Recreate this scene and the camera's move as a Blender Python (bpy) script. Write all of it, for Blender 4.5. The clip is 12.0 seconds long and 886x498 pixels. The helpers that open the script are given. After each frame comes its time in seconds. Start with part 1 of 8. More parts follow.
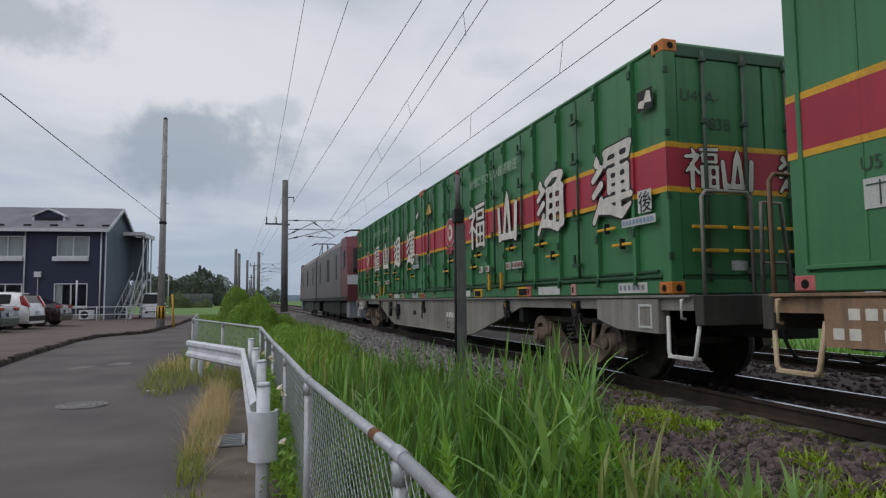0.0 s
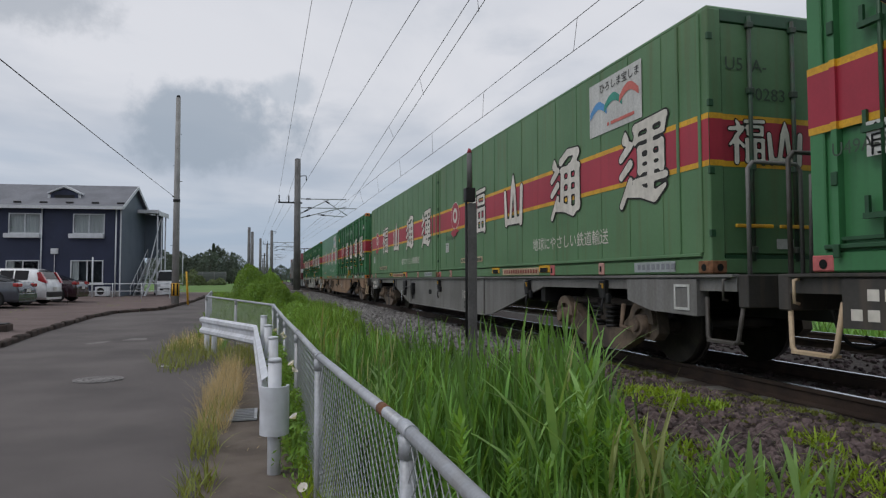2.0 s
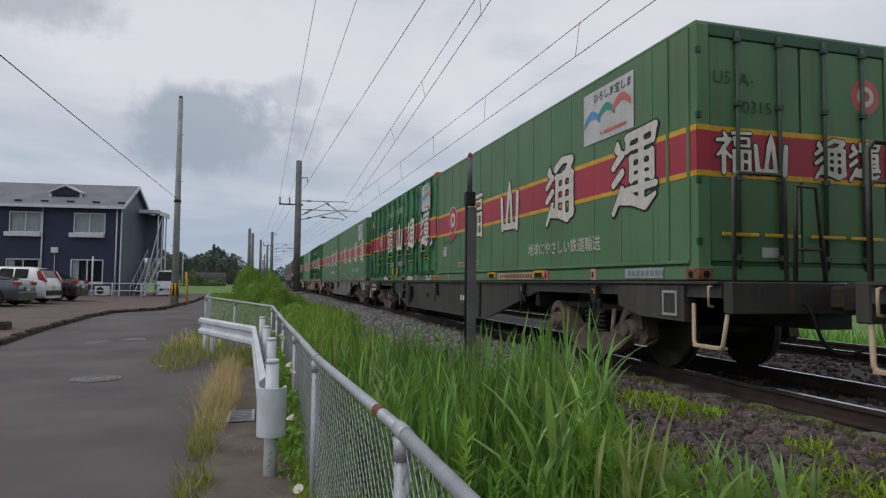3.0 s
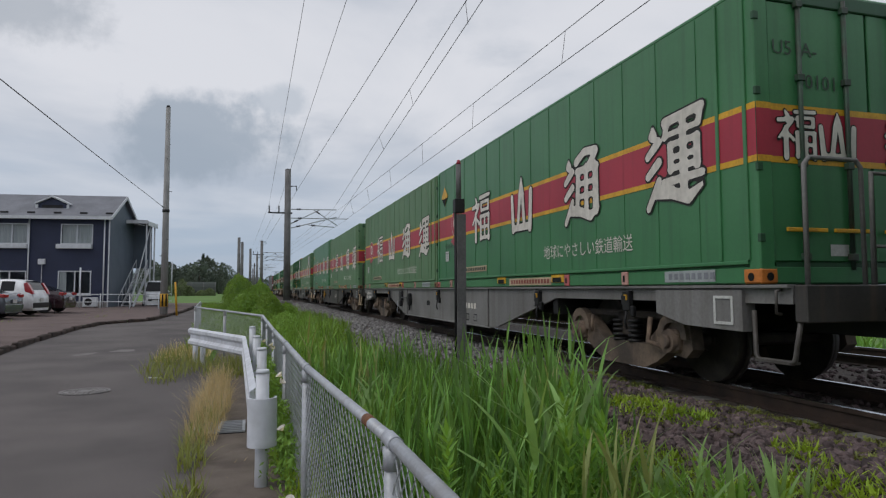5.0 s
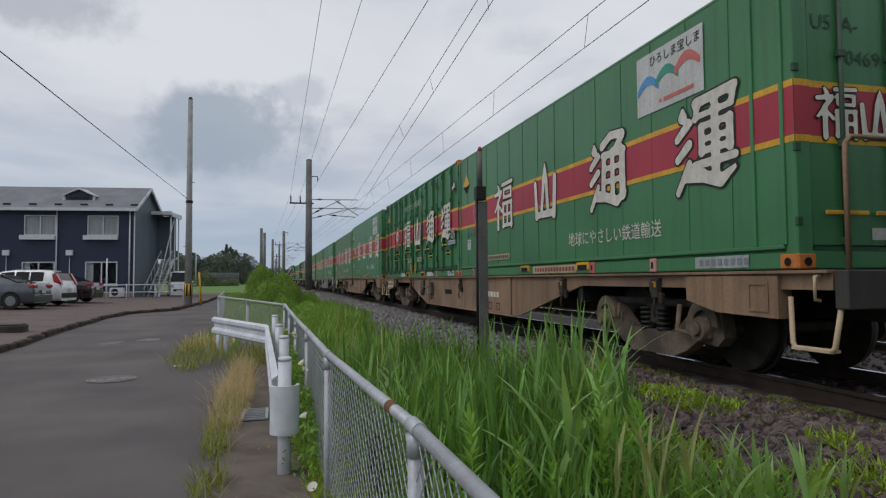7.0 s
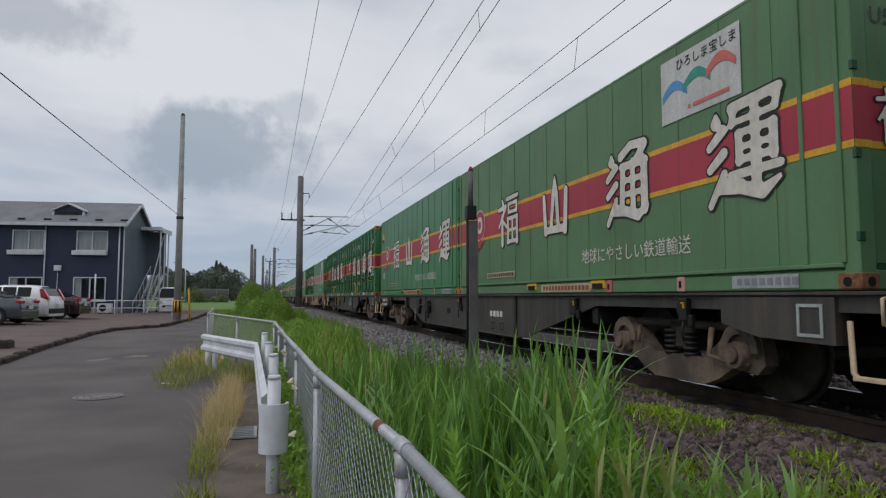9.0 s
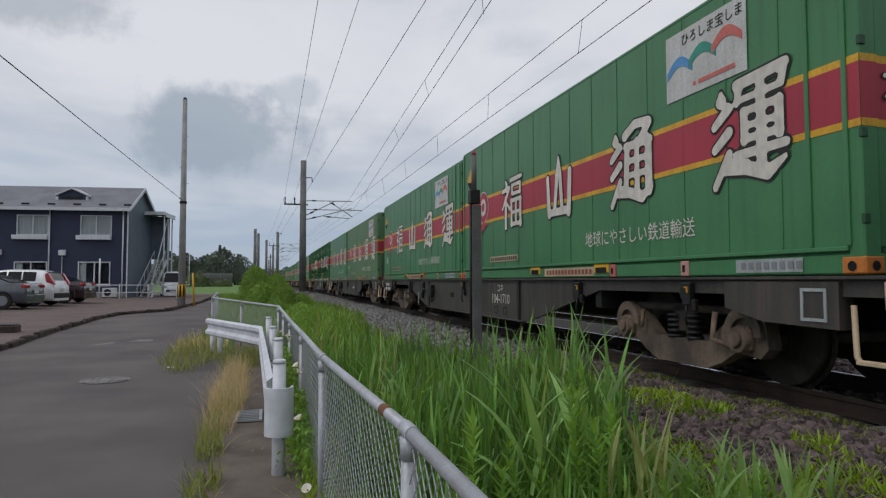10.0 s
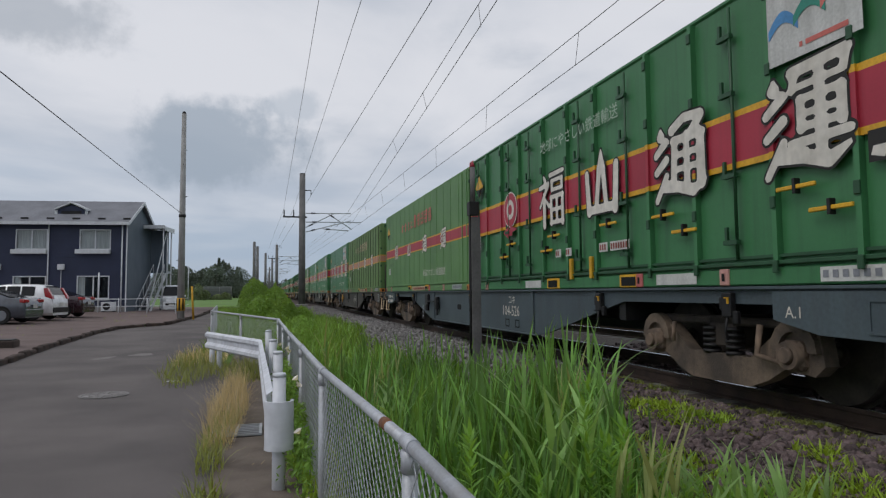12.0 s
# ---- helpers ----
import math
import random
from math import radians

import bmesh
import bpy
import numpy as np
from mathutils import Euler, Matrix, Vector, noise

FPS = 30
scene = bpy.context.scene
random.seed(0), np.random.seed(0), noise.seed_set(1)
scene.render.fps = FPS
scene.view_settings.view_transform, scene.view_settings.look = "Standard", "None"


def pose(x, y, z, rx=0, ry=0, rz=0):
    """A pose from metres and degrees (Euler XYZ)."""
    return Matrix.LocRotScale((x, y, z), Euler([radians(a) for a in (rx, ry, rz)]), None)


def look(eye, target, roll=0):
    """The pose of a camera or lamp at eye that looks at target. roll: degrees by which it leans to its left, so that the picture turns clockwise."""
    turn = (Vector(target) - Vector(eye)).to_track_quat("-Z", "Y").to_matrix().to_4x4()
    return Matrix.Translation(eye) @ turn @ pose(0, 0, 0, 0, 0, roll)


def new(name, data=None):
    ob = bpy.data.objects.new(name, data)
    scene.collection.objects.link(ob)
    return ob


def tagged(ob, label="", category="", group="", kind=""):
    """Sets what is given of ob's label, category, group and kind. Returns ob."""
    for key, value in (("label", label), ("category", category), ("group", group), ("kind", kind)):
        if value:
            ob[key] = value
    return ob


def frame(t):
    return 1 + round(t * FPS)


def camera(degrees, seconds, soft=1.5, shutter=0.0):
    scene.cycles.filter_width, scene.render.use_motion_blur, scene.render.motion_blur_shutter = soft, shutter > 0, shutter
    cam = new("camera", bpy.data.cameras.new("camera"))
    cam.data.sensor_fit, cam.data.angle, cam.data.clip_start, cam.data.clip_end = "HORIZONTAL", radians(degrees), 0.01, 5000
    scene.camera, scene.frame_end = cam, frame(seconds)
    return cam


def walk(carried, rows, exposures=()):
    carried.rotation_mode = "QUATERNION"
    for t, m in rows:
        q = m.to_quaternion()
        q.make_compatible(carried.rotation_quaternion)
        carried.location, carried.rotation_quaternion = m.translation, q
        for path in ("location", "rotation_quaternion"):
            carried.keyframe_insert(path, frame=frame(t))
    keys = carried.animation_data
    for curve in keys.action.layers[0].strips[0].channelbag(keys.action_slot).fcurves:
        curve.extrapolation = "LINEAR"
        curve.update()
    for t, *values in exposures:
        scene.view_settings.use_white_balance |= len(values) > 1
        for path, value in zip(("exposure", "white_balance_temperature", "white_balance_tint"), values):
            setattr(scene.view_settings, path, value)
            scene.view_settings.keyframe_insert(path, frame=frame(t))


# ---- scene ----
# x: right of the track's line, y: along the track, the way the train goes, z: up from the road.
cam = camera(69.2, 12.0, 1.25, 0.0)
PATH = [
    (0.0, -0.000, 0.000, 1.600, -16.83, 4.49, 0.55),
    (0.5, 0.019, 0.026, 1.589, -17.78, 4.10, -0.77),
    (1.0, 0.018, 0.002, 1.595, -16.98, 3.84, 0.47),
    (1.5, 0.012, -0.011, 1.593, -16.29, 3.13, 0.28),
    (2.0, 0.016, -0.002, 1.588, -15.77, 2.67, 0.14),
    (2.5, 0.027, 0.001, 1.585, -15.20, 2.50, -0.06),
    (3.0, 0.024, -0.014, 1.585, -15.78, 3.00, -0.58),
    (3.5, 0.031, -0.016, 1.599, -16.23, 4.18, -1.10),
    (5.5, 0.029, -0.055, 1.596, -16.77, 3.44, 0.56),
    (6.0, 0.004, -0.065, 1.607, -17.21, 3.91, 0.37),
    (6.5, 0.023, -0.020, 1.591, -14.92, 3.82, 0.21),
    (7.0, 0.040, 0.035, 1.571, -14.73, 2.68, 0.37),
    (7.5, 0.030, -0.016, 1.585, -16.04, 2.69, 0.22),
    (9.5, 0.033, -0.024, 1.588, -15.39, 4.47, 0.04),
    (10.0, 0.026, -0.026, 1.591, -15.27, 2.82, 0.07),
    (10.5, 0.024, -0.032, 1.590, -15.34, 3.34, -0.00),
    (11.0, 0.025, -0.020, 1.589, -15.10, 3.75, 0.19),
    (11.5, 0.019, -0.054, 1.597, -15.41, 4.04, 0.29),
    (12.0, 0.022, -0.037, 1.596, -15.32, 3.84, 0.49),
]
walk(cam, [(t, pose(x, y, z, 90 + p, r, w)) for t, x, y, z, w, p, r in PATH])

# ---------------------------------------------------------------- world and sun
SUN_EL, SUN_AZ = 52.0, 261.0
world = bpy.data.worlds.new("world")
scene.world = world
world.use_nodes = True
wt = world.node_tree
wt.nodes.clear()


def wn(kind, **kw):
    n = wt.nodes.new(kind)
    for k, v in kw.items():
        n.inputs[k].default_value = v
    return n


sky = wt.nodes.new("ShaderNodeTexSky")
sky.sky_type, sky.sun_disc = "NISHITA", False
sky.sun_elevation, sky.sun_rotation = radians(SUN_EL), radians(SUN_AZ)
coord = wt.nodes.new("ShaderNodeTexCoord")
sep = wt.nodes.new("ShaderNodeSeparateXYZ")
wt.links.new(coord.outputs["Generated"], sep.inputs[0])
# a cloud sheet: the direction divided by its height above the horizon
lift = wn("ShaderNodeMath")
lift.operation = "ADD"
lift.inputs[1].default_value = 0.16
wt.links.new(sep.outputs["Z"], lift.inputs[0])
top = wn("ShaderNodeMath")
top.operation = "MAXIMUM"
top.inputs[1].default_value = 0.06
wt.links.new(lift.outputs[0], top.inputs[0])
plane = wt.nodes.new("ShaderNodeVectorMath")
plane.operation = "DIVIDE"
join = wt.nodes.new("ShaderNodeCombineXYZ")
for i in range(3):
    wt.links.new(top.outputs[0], join.inputs[i])
wt.links.new(coord.outputs["Generated"], plane.inputs[0])
wt.links.new(join.outputs[0], plane.inputs[1])


def cloud(scale, detail, rough, lo, hi, shift):
    move = wt.nodes.new("ShaderNodeVectorMath")
    move.operation = "ADD"
    move.inputs[1].default_value = shift
    wt.links.new(plane.outputs[0], move.inputs[0])
    n = wn("ShaderNodeTexNoise", Scale=scale, Detail=detail, Roughness=rough, Distortion=0.3)
    wt.links.new(move.outputs[0], n.inputs["Vector"])
    m = wt.nodes.new("ShaderNodeMapRange")
    m.inputs["From Min"].default_value, m.inputs["From Max"].default_value = lo, hi
    m.interpolation_type = "SMOOTHSTEP"
    wt.links.new(n.outputs["Fac"], m.inputs["Value"])
    return m.outputs[0]


def wmix(fac, a, b):
    m = wt.nodes.new("ShaderNodeMix")
    m.data_type = "RGBA"
    wt.links.new(fac, m.inputs[0])
    for s, c in ((6, a), (7, b)):
        if isinstance(c, tuple):
            m.inputs[s].default_value = (*c, 1)
        else:
            wt.links.new(c, m.inputs[s])
    return m.outputs[2]


skyscale = wt.nodes.new("ShaderNodeVectorMath")
skyscale.operation = "SCALE"
skyscale.inputs["Scale"].default_value = 0.11
wt.links.new(sky.outputs[0], skyscale.inputs[0])
sheet = wmix(cloud(0.9, 8, 0.5, 0.36, 0.62, (3.1, 1.7, 0.0)), (0.50, 0.54, 0.615), (0.735, 0.745, 0.79))
darks = wmix(cloud(1.6, 8, 0.55, 0.58, 0.80, (8.4, 2.2, 0.0)), sheet, (0.50, 0.54, 0.61))
low = wt.nodes.new("ShaderNodeMapRange")
low.inputs["From Min"].default_value, low.inputs["From Max"].default_value = 0.0, 0.23
wt.links.new(sep.outputs["Z"], low.inputs["Value"])
lower = wmix(low.outputs[0], (0.35, 0.43, 0.55), darks)
cover = wt.nodes.new("ShaderNodeMix")
cover.data_type = "RGBA"
cover.inputs[0].default_value = 0.93
wt.links.new(skyscale.outputs[0], cover.inputs[6])
wt.links.new(lower, cover.inputs[7])
# darker cumulus banks low over the fields ahead, and streaks of stratus under them
wob = wn("ShaderNodeTexNoise", Scale=9.0, Detail=8.0, Roughness=0.62)
wt.links.new(coord.outputs["Generated"], wob.inputs["Vector"])


def bank(centre, size, amount, colour, under):
    off = wt.nodes.new("ShaderNodeVectorMath")
    off.operation = "SUBTRACT"
    off.inputs[1].default_value = centre
    wt.links.new(coord.outputs["Generated"], off.inputs[0])
    sc = wt.nodes.new("ShaderNodeVectorMath")
    sc.operation = "MULTIPLY"
    sc.inputs[1].default_value = (1 / size[0], 1 / 0.6, 1 / size[1])
    wt.links.new(off.outputs[0], sc.inputs[0])
    ln = wt.nodes.new("ShaderNodeVectorMath")
    ln.operation = "LENGTH"
    wt.links.new(sc.outputs[0], ln.inputs[0])
    w2 = wt.nodes.new("ShaderNodeMath")
    w2.operation = "MULTIPLY_ADD"
    w2.inputs[1].default_value = -2.6
    wt.links.new(wob.outputs["Fac"], w2.inputs[0])
    wt.links.new(ln.outputs["Value"], w2.inputs[2])
    r = wt.nodes.new("ShaderNodeMapRange")
    r.inputs["From Min"].default_value, r.inputs["From Max"].default_value = -0.05, -0.75
    r.inputs["To Max"].default_value = amount
    r.interpolation_type = "SMOOTHSTEP"
    wt.links.new(w2.outputs[0], r.inputs["Value"])
    return wmix(r.outputs[0], under, colour)


stm = wt.nodes.new("ShaderNodeMapping")
stm.inputs["Scale"].default_value = (2.2, 2.2, 26.0)
wt.links.new(coord.outputs["Generated"], stm.inputs[0])
stn = wn("ShaderNodeTexNoise", Scale=1.0, Detail=6.0, Roughness=0.55)
wt.links.new(stm.outputs[0], stn.inputs["Vector"])
str_ = wt.nodes.new("ShaderNodeMapRange")
str_.inputs["From Min"].default_value, str_.inputs["From Max"].default_value = 0.45, 0.62
wt.links.new(stn.outputs["Fac"], str_.inputs["Value"])
lowband = wt.nodes.new("ShaderNodeMapRange")
lowband.inputs["From Min"].default_value, lowband.inputs["From Max"].default_value = 0.24, 0.10
lowband.inputs["To Max"].default_value = 0.55
wt.links.new(sep.outputs["Z"], lowband.inputs["Value"])
both = wt.nodes.new("ShaderNodeMath")
both.operation = "MULTIPLY"
wt.links.new(str_.outputs[0], both.inputs[0])
wt.links.new(lowband.outputs[0], both.inputs[1])
final = wmix(both.outputs[0], cover.outputs[2], (0.36, 0.45, 0.57))
final = bank((-0.075, 0.965, 0.225), (0.115, 0.06), 0.85, (0.33, 0.39, 0.47), final)
final = bank((0.035, 0.958, 0.275), (0.04, 0.022), 0.55, (0.40, 0.46, 0.54), final)
final = bank((-0.29, 0.89, 0.355), (0.10, 0.045), 0.7, (0.37, 0.41, 0.47), final)
bg = wt.nodes.new("ShaderNodeBackground")
bg.inputs["Strength"].default_value = 1.0
wt.links.new(final, bg.inputs["Color"])
wo = wt.nodes.new("ShaderNodeOutputWorld")
wt.links.new(bg.outputs[0], wo.inputs["Surface"])

sun = new("sun", bpy.data.lights.new("sun", "SUN"))
sun.data.energy, sun.data.angle, sun.data.color = 0.85, radians(25), (1.0, 0.96, 0.9)
# the sun stands over the lane's side, high and veiled
sun.matrix_world = look((-25, -4, 34), (0, 0, 0))
scene.view_settings.exposure = 0.0


# ---------------------------------------------------------------- materials
def mat(name, c, c2=None, rough=0.6, metal=0.0, scale=3.0, fine=40.0, bump=0.0, bump_scale=60.0, streak=0.0, streak_col=(0.05, 0.04, 0.03),
        stretch=(1, 1, 1), rand=0.0, island=0.0, lo=0.35, hi=0.65, spec=0.5, coat=0.0, grain=(0.82, 1.15)):
    """Two scales of noise between two colours, streaks of dirt running down, relief, and some difference from piece to piece."""
    m = bpy.data.materials.new(name)
    m.use_nodes = True
    nt = m.node_tree
    b = nt.nodes["Principled BSDF"]
    b.inputs["Roughness"].default_value, b.inputs["Metallic"].default_value = rough, metal
    b.inputs["Specular IOR Level"].default_value = spec
    b.inputs["Coat Weight"].default_value = coat
    tc = nt.nodes.new("ShaderNodeTexCoord")
    mp = nt.nodes.new("ShaderNodeMapping")
    mp.inputs["Scale"].default_value = stretch
    nt.links.new(tc.outputs["Object"], mp.inputs[0])

    def noise_(s, detail=4.0, a=lo, z=hi):
        n = nt.nodes.new("ShaderNodeTexNoise")
        n.inputs["Scale"].default_value, n.inputs["Detail"].default_value = s, detail
        nt.links.new(mp.outputs[0], n.inputs["Vector"])
        r = nt.nodes.new("ShaderNodeMapRange")
        r.inputs["From Min"].default_value, r.inputs["From Max"].default_value = a, z
        nt.links.new(n.outputs["Fac"], r.inputs["Value"])
        return r.outputs[0]

    def mix(fac, a, z, mode="MIX"):
        x = nt.nodes.new("ShaderNodeMix")
        x.data_type, x.blend_type = "RGBA", mode
        if isinstance(fac, float):
            x.inputs[0].default_value = fac
        else:
            nt.links.new(fac, x.inputs[0])
        for s, col in ((6, a), (7, z)):
            if isinstance(col, tuple):
                x.inputs[s].default_value = (*col, 1)
            else:
                nt.links.new(col, x.inputs[s])
        return x.outputs[2]

    c2 = c2 or tuple(v * 0.75 for v in c)
    col = mix(noise_(scale), c, c2)
    g = noise_(fine, 3.0, 0.2, 0.8)
    gm = nt.nodes.new("ShaderNodeMapRange")
    gm.inputs["To Min"].default_value, gm.inputs["To Max"].default_value = grain
    nt.links.new(g, gm.inputs["Value"])
    cmb = nt.nodes.new("ShaderNodeCombineXYZ")
    for i in range(3):
        nt.links.new(gm.outputs[0], cmb.inputs[i])
    col = mix(1.0, col, cmb.outputs[0], "MULTIPLY")
    if streak:
        sm = nt.nodes.new("ShaderNodeMapping")
        sm.inputs["Scale"].default_value = (6.0, 6.0, 0.35)
        nt.links.new(tc.outputs["Object"], sm.inputs[0])
        sn = nt.nodes.new("ShaderNodeTexNoise")
        sn.inputs["Scale"].default_value, sn.inputs["Detail"].default_value = 1.6, 6.0
        nt.links.new(sm.outputs[0], sn.inputs["Vector"])
        sr = nt.nodes.new("ShaderNodeMapRange")
        sr.inputs["From Min"].default_value, sr.inputs["From Max"].default_value = 0.5, 0.78
        sr.inputs["To Max"].default_value = streak
        nt.links.new(sn.outputs["Fac"], sr.inputs["Value"])
        col = mix(sr.outputs[0], col, streak_col)
    for amount, src in ((rand, "ShaderNodeObjectInfo"), (island, "ShaderNodeNewGeometry")):
        if not amount:
            continue
        rm = nt.nodes.new("ShaderNodeMapRange")
        rm.inputs["To Min"].default_value, rm.inputs["To Max"].default_value = 1 - amount, 1 + amount
        nt.links.new(nt.nodes.new(src).outputs["Random" if src == "ShaderNodeObjectInfo" else "Random Per Island"], rm.inputs["Value"])
        rc = nt.nodes.new("ShaderNodeCombineXYZ")
        for i in range(3):
            nt.links.new(rm.outputs[0], rc.inputs[i])
        col = mix(1.0, col, rc.outputs[0], "MULTIPLY")
    nt.links.new(col, b.inputs["Base Color"])
    if bump:
        bn = nt.nodes.new("ShaderNodeTexNoise")
        bn.inputs["Scale"].default_value, bn.inputs["Detail"].default_value = bump_scale, 4.0
        nt.links.new(mp.outputs[0], bn.inputs["Vector"])
        bp = nt.nodes.new("ShaderNodeBump")
        bp.inputs["Strength"].default_value, bp.inputs["Distance"].default_value = bump, 0.02
        nt.links.new(bn.outputs["Fac"], bp.inputs["Height"])
        nt.links.new(bp.outputs[0], b.inputs["Normal"])
    return m


def leafy(name, c, c2, through_light=0.35, island=0.3):
    """Blades and leaves: a matt face with some light coming through."""
    m = mat(name, c, c2, rough=0.5, scale=1.2, fine=30.0, island=island, rand=0.32, spec=0.3)
    nt = m.node_tree
    b = nt.nodes["Principled BSDF"]
    tr = nt.nodes.new("ShaderNodeBsdfTranslucent")
    tr.inputs["Color"].default_value = (c[0] * 1.5, c[1] * 1.35, c[2] * 0.7, 1)
    mx = nt.nodes.new("ShaderNodeMixShader")
    mx.inputs[0].default_value = through_light
    out = nt.nodes["Material Output"]
    nt.links.new(b.outputs[0], mx.inputs[1])
    nt.links.new(tr.outputs[0], mx.inputs[2])
    nt.links.new(mx.outputs[0], out.inputs["Surface"])
    return m


M = {}
M["asphalt"] = mat("asphalt", (0.136, 0.119, 0.114), (0.086, 0.075, 0.073), 0.9, scale=0.55, fine=160, bump=0.35, bump_scale=220)
M["old_asphalt"] = mat("old_asphalt", (0.19, 0.155, 0.13), (0.12, 0.095, 0.08), 0.95, scale=2.5, fine=90, bump=0.5, bump_scale=120)
M["lot"] = mat("lot_surface", (0.16, 0.117, 0.107), (0.115, 0.085, 0.078), 0.95, scale=0.8, fine=60, bump=0.4, bump_scale=80)
M["kerb"] = mat("kerb_stone", (0.075, 0.05, 0.04), (0.04, 0.03, 0.026), 0.95, scale=2.0, fine=30, bump=0.6, bump_scale=40, rand=0.25)
M["soil"] = mat("soil_and_grass", (0.075, 0.095, 0.03), (0.075, 0.055, 0.035), 0.95, scale=0.9, fine=25, bump=0.5, bump_scale=30)
M["field"] = mat("field_grass", (0.115, 0.22, 0.032), (0.08, 0.16, 0.025), 0.9, scale=0.12, fine=4, bump=0.3, bump_scale=6)
M["ballast"] = mat("ballast", (0.10, 0.078, 0.066), (0.055, 0.042, 0.036), 0.95, scale=18, fine=70, bump=1.0, bump_scale=28)
M["stone"] = mat("ballast_stone", (0.145, 0.105, 0.105), (0.055, 0.040, 0.040), 0.9, scale=9, fine=60, bump=0.3, bump_scale=50, island=0.5)
M["stone_grey"] = mat("ballast_stone_grey", (0.25, 0.24, 0.235), (0.16, 0.15, 0.145), 0.9, scale=9, fine=60, bump=0.3, bump_scale=50, island=0.45)
# rust taken darker, so its colour carries the shadow under the train
M["rail_side"] = mat("shaded_rail_rust", (0.055, 0.034, 0.025), (0.03, 0.02, 0.016), 0.85, scale=5, fine=60)
M["rail_top"] = mat("rail_head", (0.55, 0.55, 0.56), (0.45, 0.45, 0.46), 0.22, 1.0, scale=4, fine=30)
M["sleeper"] = mat("sleeper_concrete", (0.23, 0.22, 0.20), (0.15, 0.14, 0.13), 0.9, scale=5, fine=40, bump=0.3)
M["concrete"] = mat("concrete", (0.30, 0.29, 0.28), (0.22, 0.215, 0.21), 0.85, scale=2, fine=30, bump=0.25, streak=0.4)
M["mast"] = mat("mast_concrete", (0.18, 0.175, 0.175), (0.12, 0.117, 0.117), 0.85, scale=2, fine=25, bump=0.2, streak=0.4)
M["galv"] = mat("galvanised", (0.47, 0.49, 0.53), (0.37, 0.385, 0.41), 0.5, 0.2, scale=4, fine=60, streak=0.3, streak_col=(0.2, 0.15, 0.1))
M["rust"] = mat("rust", (0.26, 0.12, 0.06), (0.14, 0.06, 0.03), 0.9, scale=20, fine=80, bump=0.3)
M["rail_paint"] = mat("white_guard_paint", (0.66, 0.68, 0.73), (0.58, 0.60, 0.65), 0.45, scale=3, fine=7, streak=0.3, streak_col=(0.25, 0.22, 0.19))
M["steel_dark"] = mat("dark_steel", (0.026, 0.025, 0.026), (0.013, 0.013, 0.014), 0.55, 0.4, scale=4, fine=40)
M["wire"] = mat("copper_wire", (0.06, 0.045, 0.05), (0.04, 0.03, 0.035), 0.5, 0.6)
M["insulator"] = mat("insulator", (0.75, 0.75, 0.73), rough=0.25)
M["yellow"] = mat("yellow_paint", (0.72, 0.40, 0.02), (0.58, 0.30, 0.015), 0.5, scale=6, fine=50, streak=0.25)
M["brake_yellow"] = mat("grimy_yellow_paint", (0.46, 0.25, 0.04), (0.25, 0.14, 0.03), 0.6, scale=8, fine=50)
M["orange"] = mat("orange_paint", (0.62, 0.20, 0.03), (0.45, 0.14, 0.02), 0.55, scale=6, fine=50, streak=0.3)
M["red"] = mat("red_paint", (0.42, 0.028, 0.055), (0.34, 0.022, 0.045), 0.5, scale=1.2, fine=40, grain=(0.94, 1.05), streak=0.3, streak_col=(0.10, 0.03, 0.03))
M["salmon"] = mat("faded_red_paint", (0.62, 0.16, 0.13), (0.5, 0.12, 0.1), 0.6, scale=2, fine=40)
M["cream"] = mat("cream_paint", (0.55, 0.42, 0.28), (0.46, 0.34, 0.22), 0.6, scale=2, fine=40, streak=0.3)
M["peach"] = mat("faded_peach_paint", (0.54, 0.25, 0.17), (0.44, 0.21, 0.14), 0.6, scale=1.5, fine=40, grain=(0.94, 1.05), streak=0.3, streak_col=(0.35, 0.22, 0.13))
M["white"] = mat("white_lettering", (0.72, 0.68, 0.62), (0.60, 0.56, 0.50), 0.55, scale=2, fine=12, streak=0.35, streak_col=(0.3, 0.26, 0.2))
M["offwhite"] = mat("pale_lettering", (0.42, 0.52, 0.42), (0.34, 0.44, 0.34), 0.6, scale=2, fine=40)
# black for print and rubber, also for painted shade in holes and openings
M["black"] = mat("black_and_shade", (0.012, 0.013, 0.013), rough=0.7, spec=0.2)
M["outline"] = mat("dark_outline_paint", (0.022, 0.02, 0.018), (0.014, 0.014, 0.013), 0.7)
M["ink"] = mat("faded_black_lettering", (0.045, 0.075, 0.05), rough=0.6)
M["ink_grey"] = mat("grey_print", (0.24, 0.25, 0.28), rough=0.6)
M["ink_blue"] = mat("pale_blue_print", (0.25, 0.36, 0.50), rough=0.6)
M["ink_red"] = mat("faded_red_print", (0.30, 0.08, 0.06), rough=0.6)
M["blue"] = mat("sky_blue_print", (0.08, 0.30, 0.62), rough=0.5)
M["teal"] = mat("teal_print", (0.03, 0.30, 0.22), rough=0.5)
M["plate"] = mat("pale_plate", (0.60, 0.60, 0.58), (0.5, 0.5, 0.48), 0.5, streak=0.3)
M["plate_grey"] = mat("weathered_plate", (0.40, 0.43, 0.44), (0.30, 0.33, 0.33), 0.6, streak=0.4)
M["pink"] = mat("pink_casting", (0.55, 0.14, 0.14), (0.42, 0.10, 0.10), 0.6, scale=8)
M["pink_pale"] = mat("faded_pink_casting", (0.56, 0.30, 0.26), (0.45, 0.22, 0.19), 0.6, scale=8)
